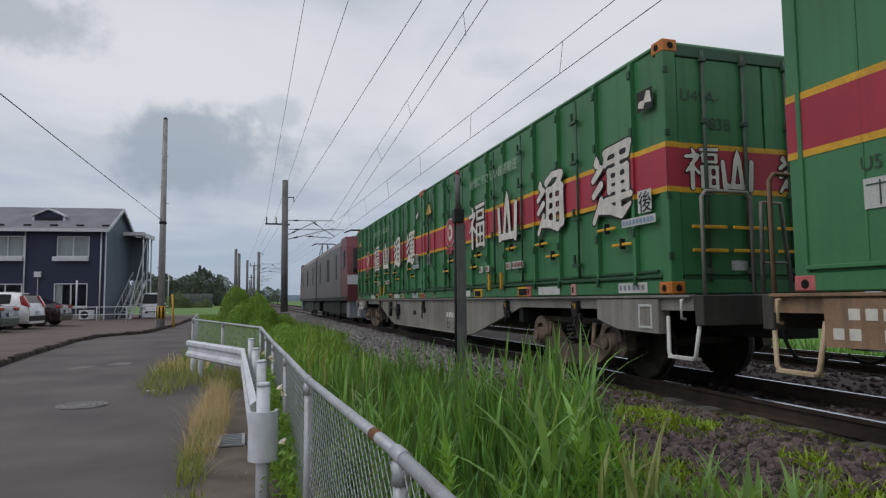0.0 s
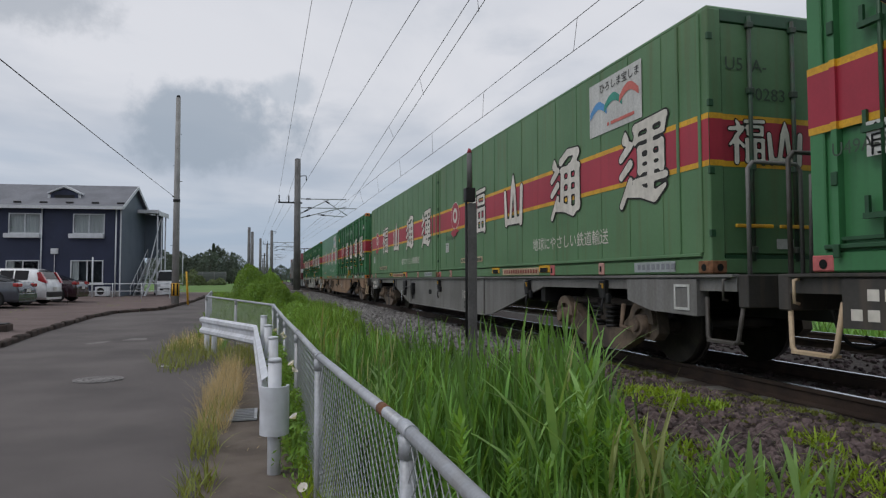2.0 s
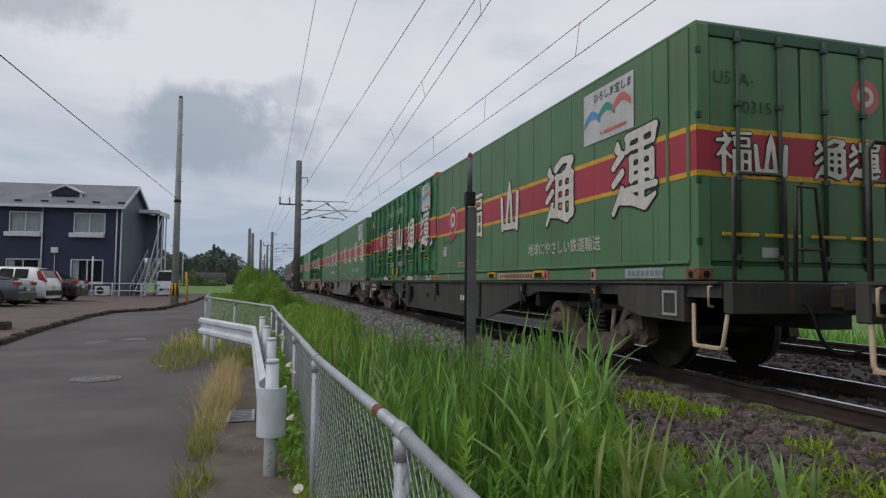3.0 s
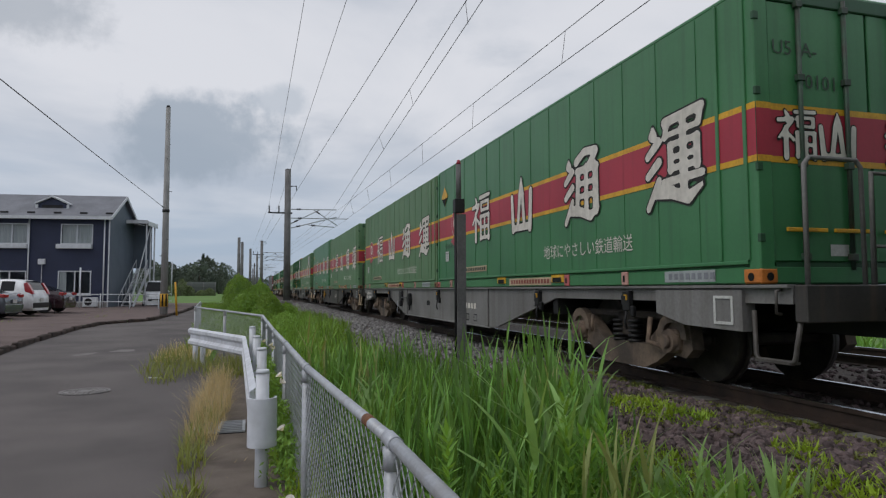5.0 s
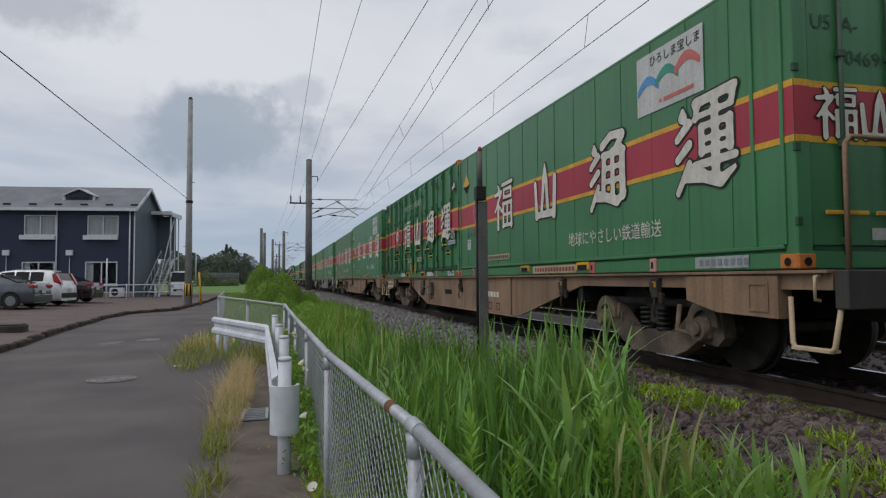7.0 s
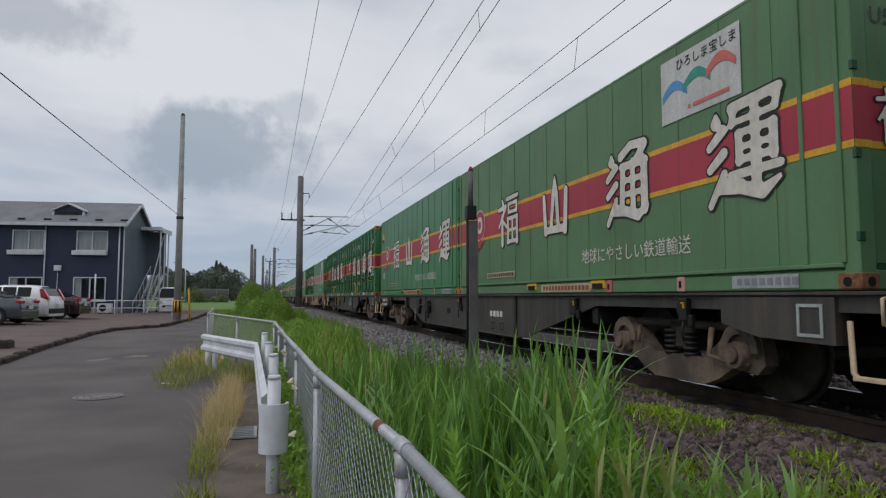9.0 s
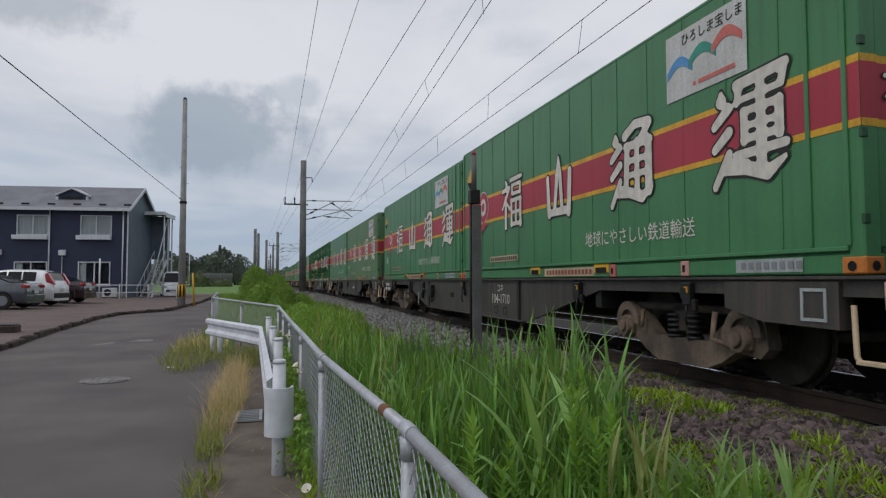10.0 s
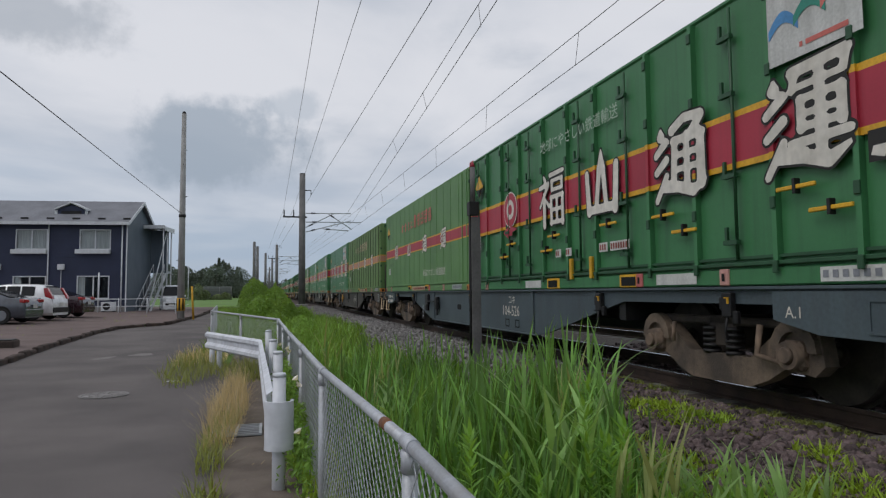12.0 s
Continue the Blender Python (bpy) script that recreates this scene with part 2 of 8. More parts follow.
GREENS = {
    "pale": mat("faded_green_paint", (0.110, 0.222, 0.105), (0.082, 0.178, 0.08), 0.55, scale=0.9, fine=30, streak=0.6, streak_col=(0.11, 0.115, 0.045), grain=(0.94, 1.05), rand=0.06),
    "vivid": mat("bright_green_paint", (0.054, 0.208, 0.08), (0.04, 0.17, 0.064), 0.42, scale=0.8, fine=30, streak=0.5, streak_col=(0.03, 0.095, 0.04), grain=(0.94, 1.05), rand=0.06),
    "ribbed": mat("deep_green_paint", (0.050, 0.200, 0.076), (0.038, 0.160, 0.060), 0.48, scale=0.9, fine=30, streak=0.45, streak_col=(0.02, 0.06, 0.03), grain=(0.94, 1.05), rand=0.06),
    "dull": mat("dull_green_paint", (0.12, 0.255, 0.085), (0.09, 0.205, 0.07), 0.55, scale=0.9, fine=30, streak=0.35, streak_col=(0.06, 0.11, 0.04), grain=(0.94, 1.05), rand=0.06),
    "old": mat("weathered_green_paint", (0.125, 0.225, 0.07), (0.088, 0.172, 0.056), 0.6, scale=0.8, fine=30, streak=0.7, streak_col=(0.09, 0.09, 0.04), grain=(0.94, 1.05), rand=0.06),
}
M["gasket"] = mat("black_green_gasket", (0.012, 0.03, 0.016), rough=0.8)
M["green_dark"] = mat("dark_green_fittings", (0.02, 0.085, 0.035), (0.014, 0.06, 0.025), 0.5, scale=5, fine=40)
FRAMES = {
    "white": mat("pale_grey_wagon_paint", (0.27, 0.255, 0.235), (0.17, 0.155, 0.14), 0.6, scale=1.2, fine=30, streak=0.75, streak_col=(0.12, 0.10, 0.08)),
    "tan": mat("dusty_orange_wagon_paint", (0.30, 0.185, 0.115), (0.17, 0.105, 0.066), 0.7, scale=1.2, fine=30, streak=0.75, streak_col=(0.10, 0.07, 0.05)),
    "grey": mat("grey_wagon_paint", (0.20, 0.195, 0.19), (0.135, 0.13, 0.125), 0.6, scale=1.2, fine=30, streak=0.5, streak_col=(0.08, 0.06, 0.05)),
    "dark": mat("sooty_grey_wagon_paint", (0.055, 0.05, 0.046), (0.03, 0.027, 0.025), 0.6, scale=1.2, fine=30, streak=0.5, streak_col=(0.14, 0.10, 0.07)),
    "blue": mat("blue_grey_wagon_paint", (0.07, 0.095, 0.11), (0.05, 0.068, 0.08), 0.55, scale=1.2, fine=30, streak=0.4, streak_col=(0.05, 0.05, 0.05)),
}
M["bogie"] = mat("bogie_dirt", (0.05, 0.037, 0.028), (0.02, 0.016, 0.014), 0.85, scale=4, fine=40, bump=0.3, streak=0.4)
M["frame_dust"] = mat("dusty_bogie_steel", (0.17, 0.125, 0.09), (0.06, 0.047, 0.038), 0.85, scale=2.6, fine=30, bump=0.2, streak=0.5, streak_col=(0.04, 0.033, 0.03))
M["axle_dust"] = mat("brown_brake_dust", (0.22, 0.155, 0.11), (0.05, 0.037, 0.03), 0.85, scale=5, fine=40, bump=0.2)
# dark olive holds both the shadow lines of the ribs and their grime
M["old_seam"] = mat("shaded_grimy_seam", (0.05, 0.07, 0.03), (0.03, 0.045, 0.02), 0.7, scale=3, fine=40)
M["wheel"] = mat("wheel_steel", (0.06, 0.05, 0.044), (0.03, 0.027, 0.024), 0.6, 0.5, scale=6)
M["loco_body"] = mat("grey_maroon_loco_paint", (0.155, 0.135, 0.145), (0.115, 0.098, 0.105), 0.5, scale=1.0, fine=30, streak=0.4)
M["loco_red"] = mat("red_loco_paint", (0.17, 0.035, 0.042), (0.12, 0.026, 0.032), 0.45, scale=1.0, streak=0.3)
M["loco_grey"] = mat("grey_loco_paint", (0.22, 0.23, 0.25), (0.16, 0.17, 0.19), 0.5, scale=1.0, streak=0.3)
M["siding"] = mat("navy_siding", (0.022, 0.030, 0.072), (0.017, 0.024, 0.058), 0.6, scale=1.0, fine=20, bump=0.1)
M["siding_grey"] = mat("slate_siding", (0.10, 0.127, 0.16), (0.08, 0.105, 0.135), 0.6, scale=1.0, fine=20, bump=0.1)
M["roof"] = mat("slate_roof", (0.20, 0.205, 0.23), (0.155, 0.16, 0.18), 0.75, scale=1.0, fine=14, bump=0.4, bump_scale=20)
M["trim"] = mat("white_trim", (0.62, 0.64, 0.67), (0.54, 0.56, 0.59), 0.5, scale=3, streak=0.2)
M["curtain"] = mat("curtain", (0.46, 0.47, 0.46), (0.34, 0.35, 0.34), 0.9, scale=2, fine=12, stretch=(6, 6, 0.3))
M["car_white"] = mat("white_car_paint", (0.84, 0.85, 0.87), rough=0.25, coat=0.6)
M["car_dark"] = mat("slate_car_paint", (0.075, 0.085, 0.105), rough=0.25, coat=0.8)
M["car_maroon"] = mat("maroon_car_paint", (0.035, 0.012, 0.02), rough=0.25, coat=0.8)
M["tyre"] = mat("tyre", (0.02, 0.02, 0.02), rough=0.9)
M["lamp_red"] = mat("tail_lamp", (0.42, 0.02, 0.025), rough=0.15, coat=0.8)
M["lamp_clear"] = mat("head_lamp", (0.6, 0.62, 0.65), rough=0.1, coat=0.8)
M["reed"] = leafy("reed_leaf", (0.175, 0.335, 0.08), (0.04, 0.125, 0.032), 0.34, 0.7)
M["cane"] = leafy("cane_leaf", (0.30, 0.46, 0.16), (0.17, 0.32, 0.09), 0.35, 0.4)
M["herb"] = leafy("herb_leaf", (0.24, 0.43, 0.075), (0.13, 0.28, 0.05), 0.35, 0.4)
M["reed_pale"] = leafy("reed_pale", (0.30, 0.33, 0.13), (0.22, 0.28, 0.10), 0.3, 0.3)
M["weed"] = leafy("weed_leaf", (0.29, 0.40, 0.045), (0.17, 0.28, 0.035), 0.35, 0.4)
M["bush"] = leafy("bush_leaf", (0.22, 0.36, 0.075), (0.12, 0.235, 0.045), 0.33, 0.5)
M["dry"] = leafy("dry_grass", (0.66, 0.53, 0.32), (0.50, 0.39, 0.22), 0.25, 0.3)
# lighter and bluer green: the haze of distance is mixed into the leaves
M["wood_leaf"] = leafy("hazed_far_leaf", (0.12, 0.15, 0.115), (0.085, 0.115, 0.095), 0.15, 0.3)
M["far_bush"] = leafy("far_bush_leaf", (0.17, 0.21, 0.10), (0.12, 0.16, 0.085), 0.2, 0.3)
M["verge"] = leafy("verge_blade", (0.27, 0.30, 0.09), (0.15, 0.20, 0.05), 0.3, 0.45)
M["bark"] = mat("bark", (0.09, 0.07, 0.05), (0.05, 0.04, 0.03), 0.9, bump=0.5)
M["petal"] = leafy("petal", (0.75, 0.72, 0.70), (0.68, 0.6, 0.6), 0.3, 0.1)


def glass(name, tint=(0.88, 0.92, 0.94)):
    m = bpy.data.materials.new(name)
    m.use_nodes = True
    b = m.node_tree.nodes["Principled BSDF"]
    b.inputs["Base Color"].default_value = (*tint, 1)
    b.inputs["Roughness"].default_value = 0.03
    b.inputs["Transmission Weight"].default_value = 1.0
    b.inputs["IOR"].default_value = 1.2
    return m


M["glass"] = glass("window_glass")
M["car_glass"] = mat("dark_car_glass", (0.010, 0.011, 0.013), rough=0.08, spec=0.3)


# ---------------------------------------------------------------- building tools
def mesh_of(bm, name, *mats):
    me = bpy.data.meshes.new(name)
    bm.normal_update()
    bm.to_mesh(me)
    bm.free()
    for m in mats:
        me.materials.append(m)
    return me


def part(name, bm, material, parent=None, label=""):
    """One mesh object from a bmesh (or a mesh), under a thing or a part."""
    me = bm if isinstance(bm, bpy.types.Mesh) else mesh_of(bm, name, material)
    ob = new(name, me)
    if parent:
        ob.parent = parent
    if label:
        ob["label"] = label
    if name in ("small_print", "faded_print", "red_print"):
        ob["kind"] = "stuff"
    return ob


def thing(name, m, label, category, group=""):
    ob = new(name)
    ob.empty_display_size = 0.1
    ob.matrix_world = m
    return tagged(ob, label, category, group)


def box(bm, x0, x1, y0, y1, z0, z1, bevel=0.0):
    v = [bm.verts.new(c) for c in ((x0, y0, z0), (x1, y0, z0), (x1, y1, z0), (x0, y1, z0), (x0, y0, z1), (x1, y0, z1), (x1, y1, z1), (x0, y1, z1))]
    fs = [bm.faces.new([v[i] for i in q]) for q in ((0, 3, 2, 1), (4, 5, 6, 7), (0, 1, 5, 4), (1, 2, 6, 5), (2, 3, 7, 6), (3, 0, 4, 7))]
    if bevel:
        es = list({e for f in fs for e in f.edges})
        bmesh.ops.bevel(bm, geom=es, offset=bevel, segments=1, affect="EDGES", profile=0.5)
    return bm


def boxes(*rows, bevel=0.0):
    bm = bmesh.new()
    for r in rows:
        box(bm, *r, bevel=bevel)
    return bm


def tube(bm, a, b, r0, r1=None, n=8, caps=True):
    a, b = Vector(a), Vector(b)
    r1 = r0 if r1 is None else r1
    q = (b - a).to_track_quat("Z", "Y")
    ring = []
    for p, r in ((a, r0), (b, r1)):
        ring.append([bm.verts.new(p + q @ Vector((r * math.cos(i * math.tau / n), r * math.sin(i * math.tau / n), 0))) for i in range(n)])
    for i in range(n):
        f = bm.faces.new((ring[0][i], ring[0][(i + 1) % n], ring[1][(i + 1) % n], ring[1][i]))
        f.smooth = n > 5
    if caps:
        bm.faces.new(ring[0][::-1])
        bm.faces.new(ring[1])
    return bm


def pipe(bm, pts, r, n=8):
    """A bent pipe in one piece through the points."""
    pts = [Vector(p) for p in pts]
    rings, side = [], None
    for i, p in enumerate(pts):
        t = (pts[min(i + 1, len(pts) - 1)] - p).normalized() + (p - pts[max(i - 1, 0)]).normalized()
        t = t.normalized() if t.length > 1e-6 else (pts[i] - pts[i - 1]).normalized()
        side = t.orthogonal().normalized() if side is None else (side - t * side.dot(t)).normalized()
        up = t.cross(side)
        rings.append([bm.verts.new(p + side * r * math.cos(k * math.tau / n) + up * r * math.sin(k * math.tau / n)) for k in range(n)])
    for p, q in zip(rings, rings[1:]):
        for k in range(n):
            bm.faces.new((p[k], p[(k + 1) % n], q[(k + 1) % n], q[k])).smooth = n > 5
    bm.faces.new(rings[0][::-1])
    bm.faces.new(rings[-1])
    return bm


def prism(bm, poly, axis, a, b):
    """A flat outline drawn out along an axis. poly: pairs of the two other coordinates, in the order of the axes."""
    def at(p, w):
        return {"x": (w, p[0], p[1]), "y": (p[0], w, p[1]), "z": (p[0], p[1], w)}[axis]
    lo = [bm.verts.new(at(p, a)) for p in poly]
    hi = [bm.verts.new(at(p, b)) for p in poly]
    n = len(poly)
    f0, f1 = bm.faces.new(lo), bm.faces.new(hi)
    fs = [f0, f1] + [bm.faces.new((lo[i], lo[(i + 1) % n], hi[(i + 1) % n], hi[i])) for i in range(n)]
    bmesh.ops.recalc_face_normals(bm, faces=fs)
    return bm


def disc(bm, c, r, normal, n=20, hole=0.0):
    """A flat disc or ring with its normal along -x or -y."""
    def at(u, v):
        return (c[0], c[1] - u, c[2] + v) if normal == "x" else (c[0] + u, c[1], c[2] + v)
    ring = [bm.verts.new(at(r * math.cos(i * math.tau / n), r * math.sin(i * math.tau / n))) for i in range(n)]
    if hole:
        inner = [bm.verts.new(at(hole * math.cos(i * math.tau / n), hole * math.sin(i * math.tau / n))) for i in range(n)]
        for i in range(n):
            bm.faces.new((ring[i], ring[(i + 1) % n], inner[(i + 1) % n], inner[i]))
    else:
        bm.faces.new(ring)
    return bm


def words(text, size, spacing=1.0):
    """The outline of a line of writing as a flat mesh in x and y, and its width."""
    cu = bpy.data.curves.new("writing", "FONT")
    cu.body, cu.size, cu.space_character, cu.resolution_u = text, size, spacing, 2
    tmp = bpy.data.objects.new("writing", cu)
    me = bpy.data.meshes.new_from_object(tmp)
    bpy.data.objects.remove(tmp)
    xs = [v.co.x for v in me.vertices]
    return me, (max(xs) - min(xs) if xs else 0)


def writing(text, size, to, m, parent, spacing=1.0, name="lettering"):
    me, _ = words(text, size, spacing)
    for v in me.vertices:
        v.co = to(v.co.x, v.co.y)
    me.materials.clear()
    me.materials.append(m)
    return part(name, me, m, parent)


def ground_z(x, y):
    """Height of the natural ground: it climbs gently ahead, dips beside the fence and rises to the track bed."""
    base = 0.010 * min(max(y - 10, 0), 40)
    if x < 0.55:
        return base
    if x < 2.3:
        k = (x - 0.55) / 1.75
        return base - 0.12 * math.sin(k * math.pi)
    if x < 3.5:
        k = (x - 2.3) / 1.2
        return base + (0.40 - base) * k
    if x < 11.6:
        return 0.40
    k = min((x - 11.6) / 2.0, 1)
    return 0.40 + (base - 0.3 - 0.40) * k


# ---------------------------------------------------------------- ground, road, track bed
def sheet_mesh(name, xs, ys, zf, material):
    verts = [(x, y, zf(x, y)) for y in ys for x in xs]
    n = len(xs)
    faces = [(j * n + i, j * n + i + 1, (j + 1) * n + i + 1, (j + 1) * n + i) for j in range(len(ys) - 1) for i in range(n - 1)]
    me = bpy.data.meshes.new(name)
    me.from_pydata(verts, [], faces)
    me.materials.append(material)
    for p in me.polygons:
        p.use_smooth = True
    return me


def spread(stops):
    out = []
    for a, b, step in stops:
        k = max(1, round((b - a) / step))
        out += [a + (b - a) * i / k for i in range(k)]
    return out + [stops[-1][1]]


def low_ground(x, y):
    drop = 0.06 if -20 < x < 0.5 and y < 60 else 0.0
    if 2.3 < x < 12.6:
        drop = 0.06
    return ground_z(x, y) - drop + 0.02 * noise.noise((x * 1.3, y * 1.3, 0))


GX = [-3000, -900, -300, -120, -60, -40, -30] + spread([(-20, 14, 0.5), (14, 40, 4)]) + [60, 120, 300, 900, 3000]
GY = [-3000, -600, -150, -60, -30] + spread([(-12, 60, 0.75), (60, 120, 6)]) + [150, 220, 400, 900, 3000]
ground = part("ground", sheet_mesh("ground", GX, GY, low_ground, M["field"]), None)
tagged(ground, "green grassy fields reaching to the horizon", "ground", kind="structure")


def road_right(y):
    return -0.45 if y < 13 else -0.45 - 1.2 * min((y - 13) / 6, 1)


KERB_LINE = [(-14, -5.2), (16.2, -5.62), (21, -5.93), (26.5, -6.05), (29, -5.8), (30.0, -5.35), (30.8, -4.6), (31.6, -4.3), (35, -4.05), (38, -3.8), (62, -3.3)]


def kerb_x(y):
    for (y0, x0), (y1, x1) in zip(KERB_LINE, KERB_LINE[1:]):
        if y <= y1 or y1 == KERB_LINE[-1][0]:
            return x0 + (x1 - x0) * min(max((y - y0) / (y1 - y0), 0), 1) + 0.05 * noise.noise((y * 0.4, 3, 0))


ys = spread([(-14, 28, 0.5), (28, 32, 0.2), (32, 62, 0.5)])
verts, faces = [], []
for j, y in enumerate(ys):
    a, b = kerb_x(y) - 0.05, road_right(y) + 0.05 * noise.noise((y * 1.7, 0, 0))
    for i in range(9):
        x = a + (b - a) * i / 8
        verts.append((x, y, ground_z(-1, y) + 0.004 + 0.012 * math.sin(i / 8 * math.pi)))
    if j:
        for i in range(8):
            p = (j - 1) * 9 + i
            faces.append((p, p + 1, p + 10, p + 9))
me = bpy.data.meshes.new("road")
me.from_pydata(verts, [], faces)
me.materials.append(M["asphalt"])
road = tagged(part("road", me, None), "worn dark grey asphalt lane beside the railway", "road", kind="structure")

# the strip of old paving between the lane and the fence
verge = part("pavement", sheet_mesh("pavement", spread([(-0.75, 0.62, 0.12)]), spread([(-12, 19, 0.4)]),
             lambda x, y: ground_z(-1, y) + 0.0 + 0.006 * noise.noise((x * 5, y * 5, 1)), M["old_asphalt"]), None)
tagged(verge, "cracked brown old paving strip along the fence", "pavement", kind="structure")


def lot_z(x, y):
    return ground_z(-1, y) + 0.115 + 0.023 * max(0, -5.6 - x)


lot_x = spread([(-40, -16, 4), (-16, -3.2, 0.4)])
verts, faces = [], []
ly = spread([(-14, 28, 0.8), (28, 32, 0.2), (32, 58, 0.8)])
n = len(lot_x)
for j, y in enumerate(ly):
    for x in lot_x:
        xx = min(x, kerb_x(y) - 0.02)
        verts.append((xx, y, lot_z(xx, y) + 0.012 * noise.noise((x * 0.9, y * 0.9, 4))))
    if j:
        for i in range(n - 1):
            p = (j - 1) * n + i
            faces.append((p, p + 1, p + n + 1, p + n))
me = bpy.data.meshes.new("parking_lot")
me.from_pydata(verts, [], faces)
me.materials.append(M["lot"])
lot = tagged(part("parking_lot", me, None), "reddish-brown gravel parking lot behind a low kerb", "parking lot", kind="structure")

kerb = tagged(part("kerb", boxes((-0.02, 0.0, 0, 0.1, -0.3, -0.28)), M["kerb"]), "low dark brown broken kerb along the lane", "kerb", kind="structure")
stone_mesh = mesh_of(boxes((-0.075, 0.075, -0.297, 0.297, -0.1, 0.15), bevel=0.03), "kerb_stone", M["kerb"])
y = -13.0
while y < 57:
    s = part("kerb_stone", stone_mesh, None, kerb)
    h = 0.03 * random.uniform(-1, 0.4) - (0.03 if random.random() < 0.15 else 0)
    ang = math.degrees(math.atan2(kerb_x(y + 0.3) - kerb_x(y - 0.3), 0.6))
    s.matrix_local = pose(kerb_x(y) + random.uniform(-0.03, 0.03), y, ground_z(-1, y) + h, random.uniform(-3, 3), random.uniform(-4, 4), -ang)
    y += 0.6 * math.cos(radians(ang))

# manhole cover and drain grate
bm = bmesh.new()
tube(bm, (0, 0, -0.02), (0, 0, 0.012), 0.36, 0.35, 28)
manhole = thing("manhole_cover", pose(-2.42, 11.2, ground_z(-1, 11.2) + 0.012), "round worn grey iron manhole cover in the asphalt", "manhole cover")
IRON = mat("worn_iron", (0.27, 0.255, 0.25), (0.17, 0.16, 0.155), 0.8, 0.15, scale=6, fine=50, bump=0.4, bump_scale=60)
cover = part("cover", bm, IRON, manhole)
for ring_n, ring_r in ((10, 0.12), (18, 0.21), (26, 0.30)):
    for q in range(ring_n):
        a = q * math.tau / ring_n
        nub = part("nub", boxes((-0.022, 0.022, -0.014, 0.014, 0.010, 0.019)), IRON, cover)
        nub.matrix_local = pose(ring_r * math.cos(a), ring_r * math.sin(a), 0, 0, 0, math.degrees(a) + 90)
part("rim", disc(bmesh.new(), (0, 0, 0), 0.36, "y", 32, 0.335), IRON, manhole).matrix_local = pose(0, 0, 0.0145, 90, 0, 0)
bm = bmesh.new()
for i in range(7):
    box(bm, -0.2, 0.2, -0.21 + i * 0.07 - 0.008, -0.21 + i * 0.07 + 0.008, 0, 0.02)
for i in range(3):
    box(bm, -0.2 + i * 0.2 - 0.012, -0.2 + i * 0.2 + 0.012, -0.22, 0.22, 0, 0.022)
grate = thing("drain_grate", pose(-0.30, 7.9, 0.008) @ Matrix.Diagonal((1.35, 1.35, 1, 1)), "grey galvanised drain grate set in the paving", "drain grate")
part("grating", bm, M["galv"], grate)
# no hollow below: a dark slab stands for the pit's shade
part("pit", boxes((-0.21, 0.21, -0.23, 0.23, -0.03, -0.002)), M["steel_dark"], grate)
# pale worn scars in the lane, litter, and a drain box at the lot's edge
SCAR = mat("worn_pale_asphalt", (0.24, 0.225, 0.215), (0.15, 0.137, 0.13), 0.95, scale=6, fine=60, bump=0.3, bump_scale=90)
for x, y, rx, ry, turn in ((-3.75, 17.0, 0.2, 0.5, -25), (-2.95, 17.6, 0.34, 0.4, 10), (-1.9, 17.9, 0.2, 0.3, 30)):
    r = random.Random(int(y * 10))
    bm = bmesh.new()
    bm.faces.new([bm.verts.new((rx * r.uniform(0.55, 1.1) * math.cos(q * math.tau / 14), ry * r.uniform(0.55, 1.1) * math.sin(q * math.tau / 14), 0)) for q in range(14)])
    patch = tagged(part("road_patch", bm, SCAR), "pale worn repair scar in the lane", "patch", kind="structure")
    patch.matrix_world = pose(x, y, ground_z(-1, y) + 0.021, 0, 0, turn)
paper = thing("litter", pose(-1.59, 12.47, ground_z(-1, 12.47) + 0.012, 0, 4, 20), "small flat white paper scrap on the asphalt", "litter")
part("scrap", boxes((-0.11, 0.11, -0.05, 0.05, 0, 0.012), bevel=0.004), M["plate"], paper)
pit = thing("drain_box", pose(-6.75, 19.6, lot_z(-6.75, 19.6) - 0.12, 0, 0, 4), "dark concrete drain box at the edge of the lot", "drain box")
part("body", boxes((-0.35, 0.35, -0.3, 0.3, 0, 0.30), bevel=0.02), M["kerb"], pit)
part("lid", boxes((-0.30, 0.30, -0.25, 0.25, 0.30, 0.33), bevel=0.01), M["steel_dark"], pit)
for x, y in ((-9.0, 35.0),):
    stake = thing("lot_stake", pose(x, y, lot_z(x, y)), "thin rusty stake in the gravel lot", "stake")
    part("rod", tube(bmesh.new(), (0, 0, -0.2), (-0.06, 0, 0.75), 0.011, 0.010, 6), M["steel_dark"], stake)


def bed_z(x, y):
    e = min((x - 2.25) / 1.3, (12.3 - x) / 1.2, 1.0)
    edge = ground_z(2.3, y) - 0.02
    z = edge + (0.465 - edge) * max(0.0, e)
    return z + 0.02 * noise.noise((x * 4, y * 4, 2)) + 0.012 * noise.noise((x * 13, y * 13, 5))


bed = part("track_bed", sheet_mesh("track_bed", spread([(2.25, 3.9, 0.09), (3.9, 12.3, 0.3)]), spread([(-6, 14, 0.14), (14, 40, 0.4), (40, 260, 4)]), bed_z, M["ballast"]), None)
tagged(bed, "brown crushed-stone track bed with a sloping shoulder", "track bed", kind="structure")

TRACK_X, TRACK2_X, RAIL_Z = 5.23, 9.03, 0.63


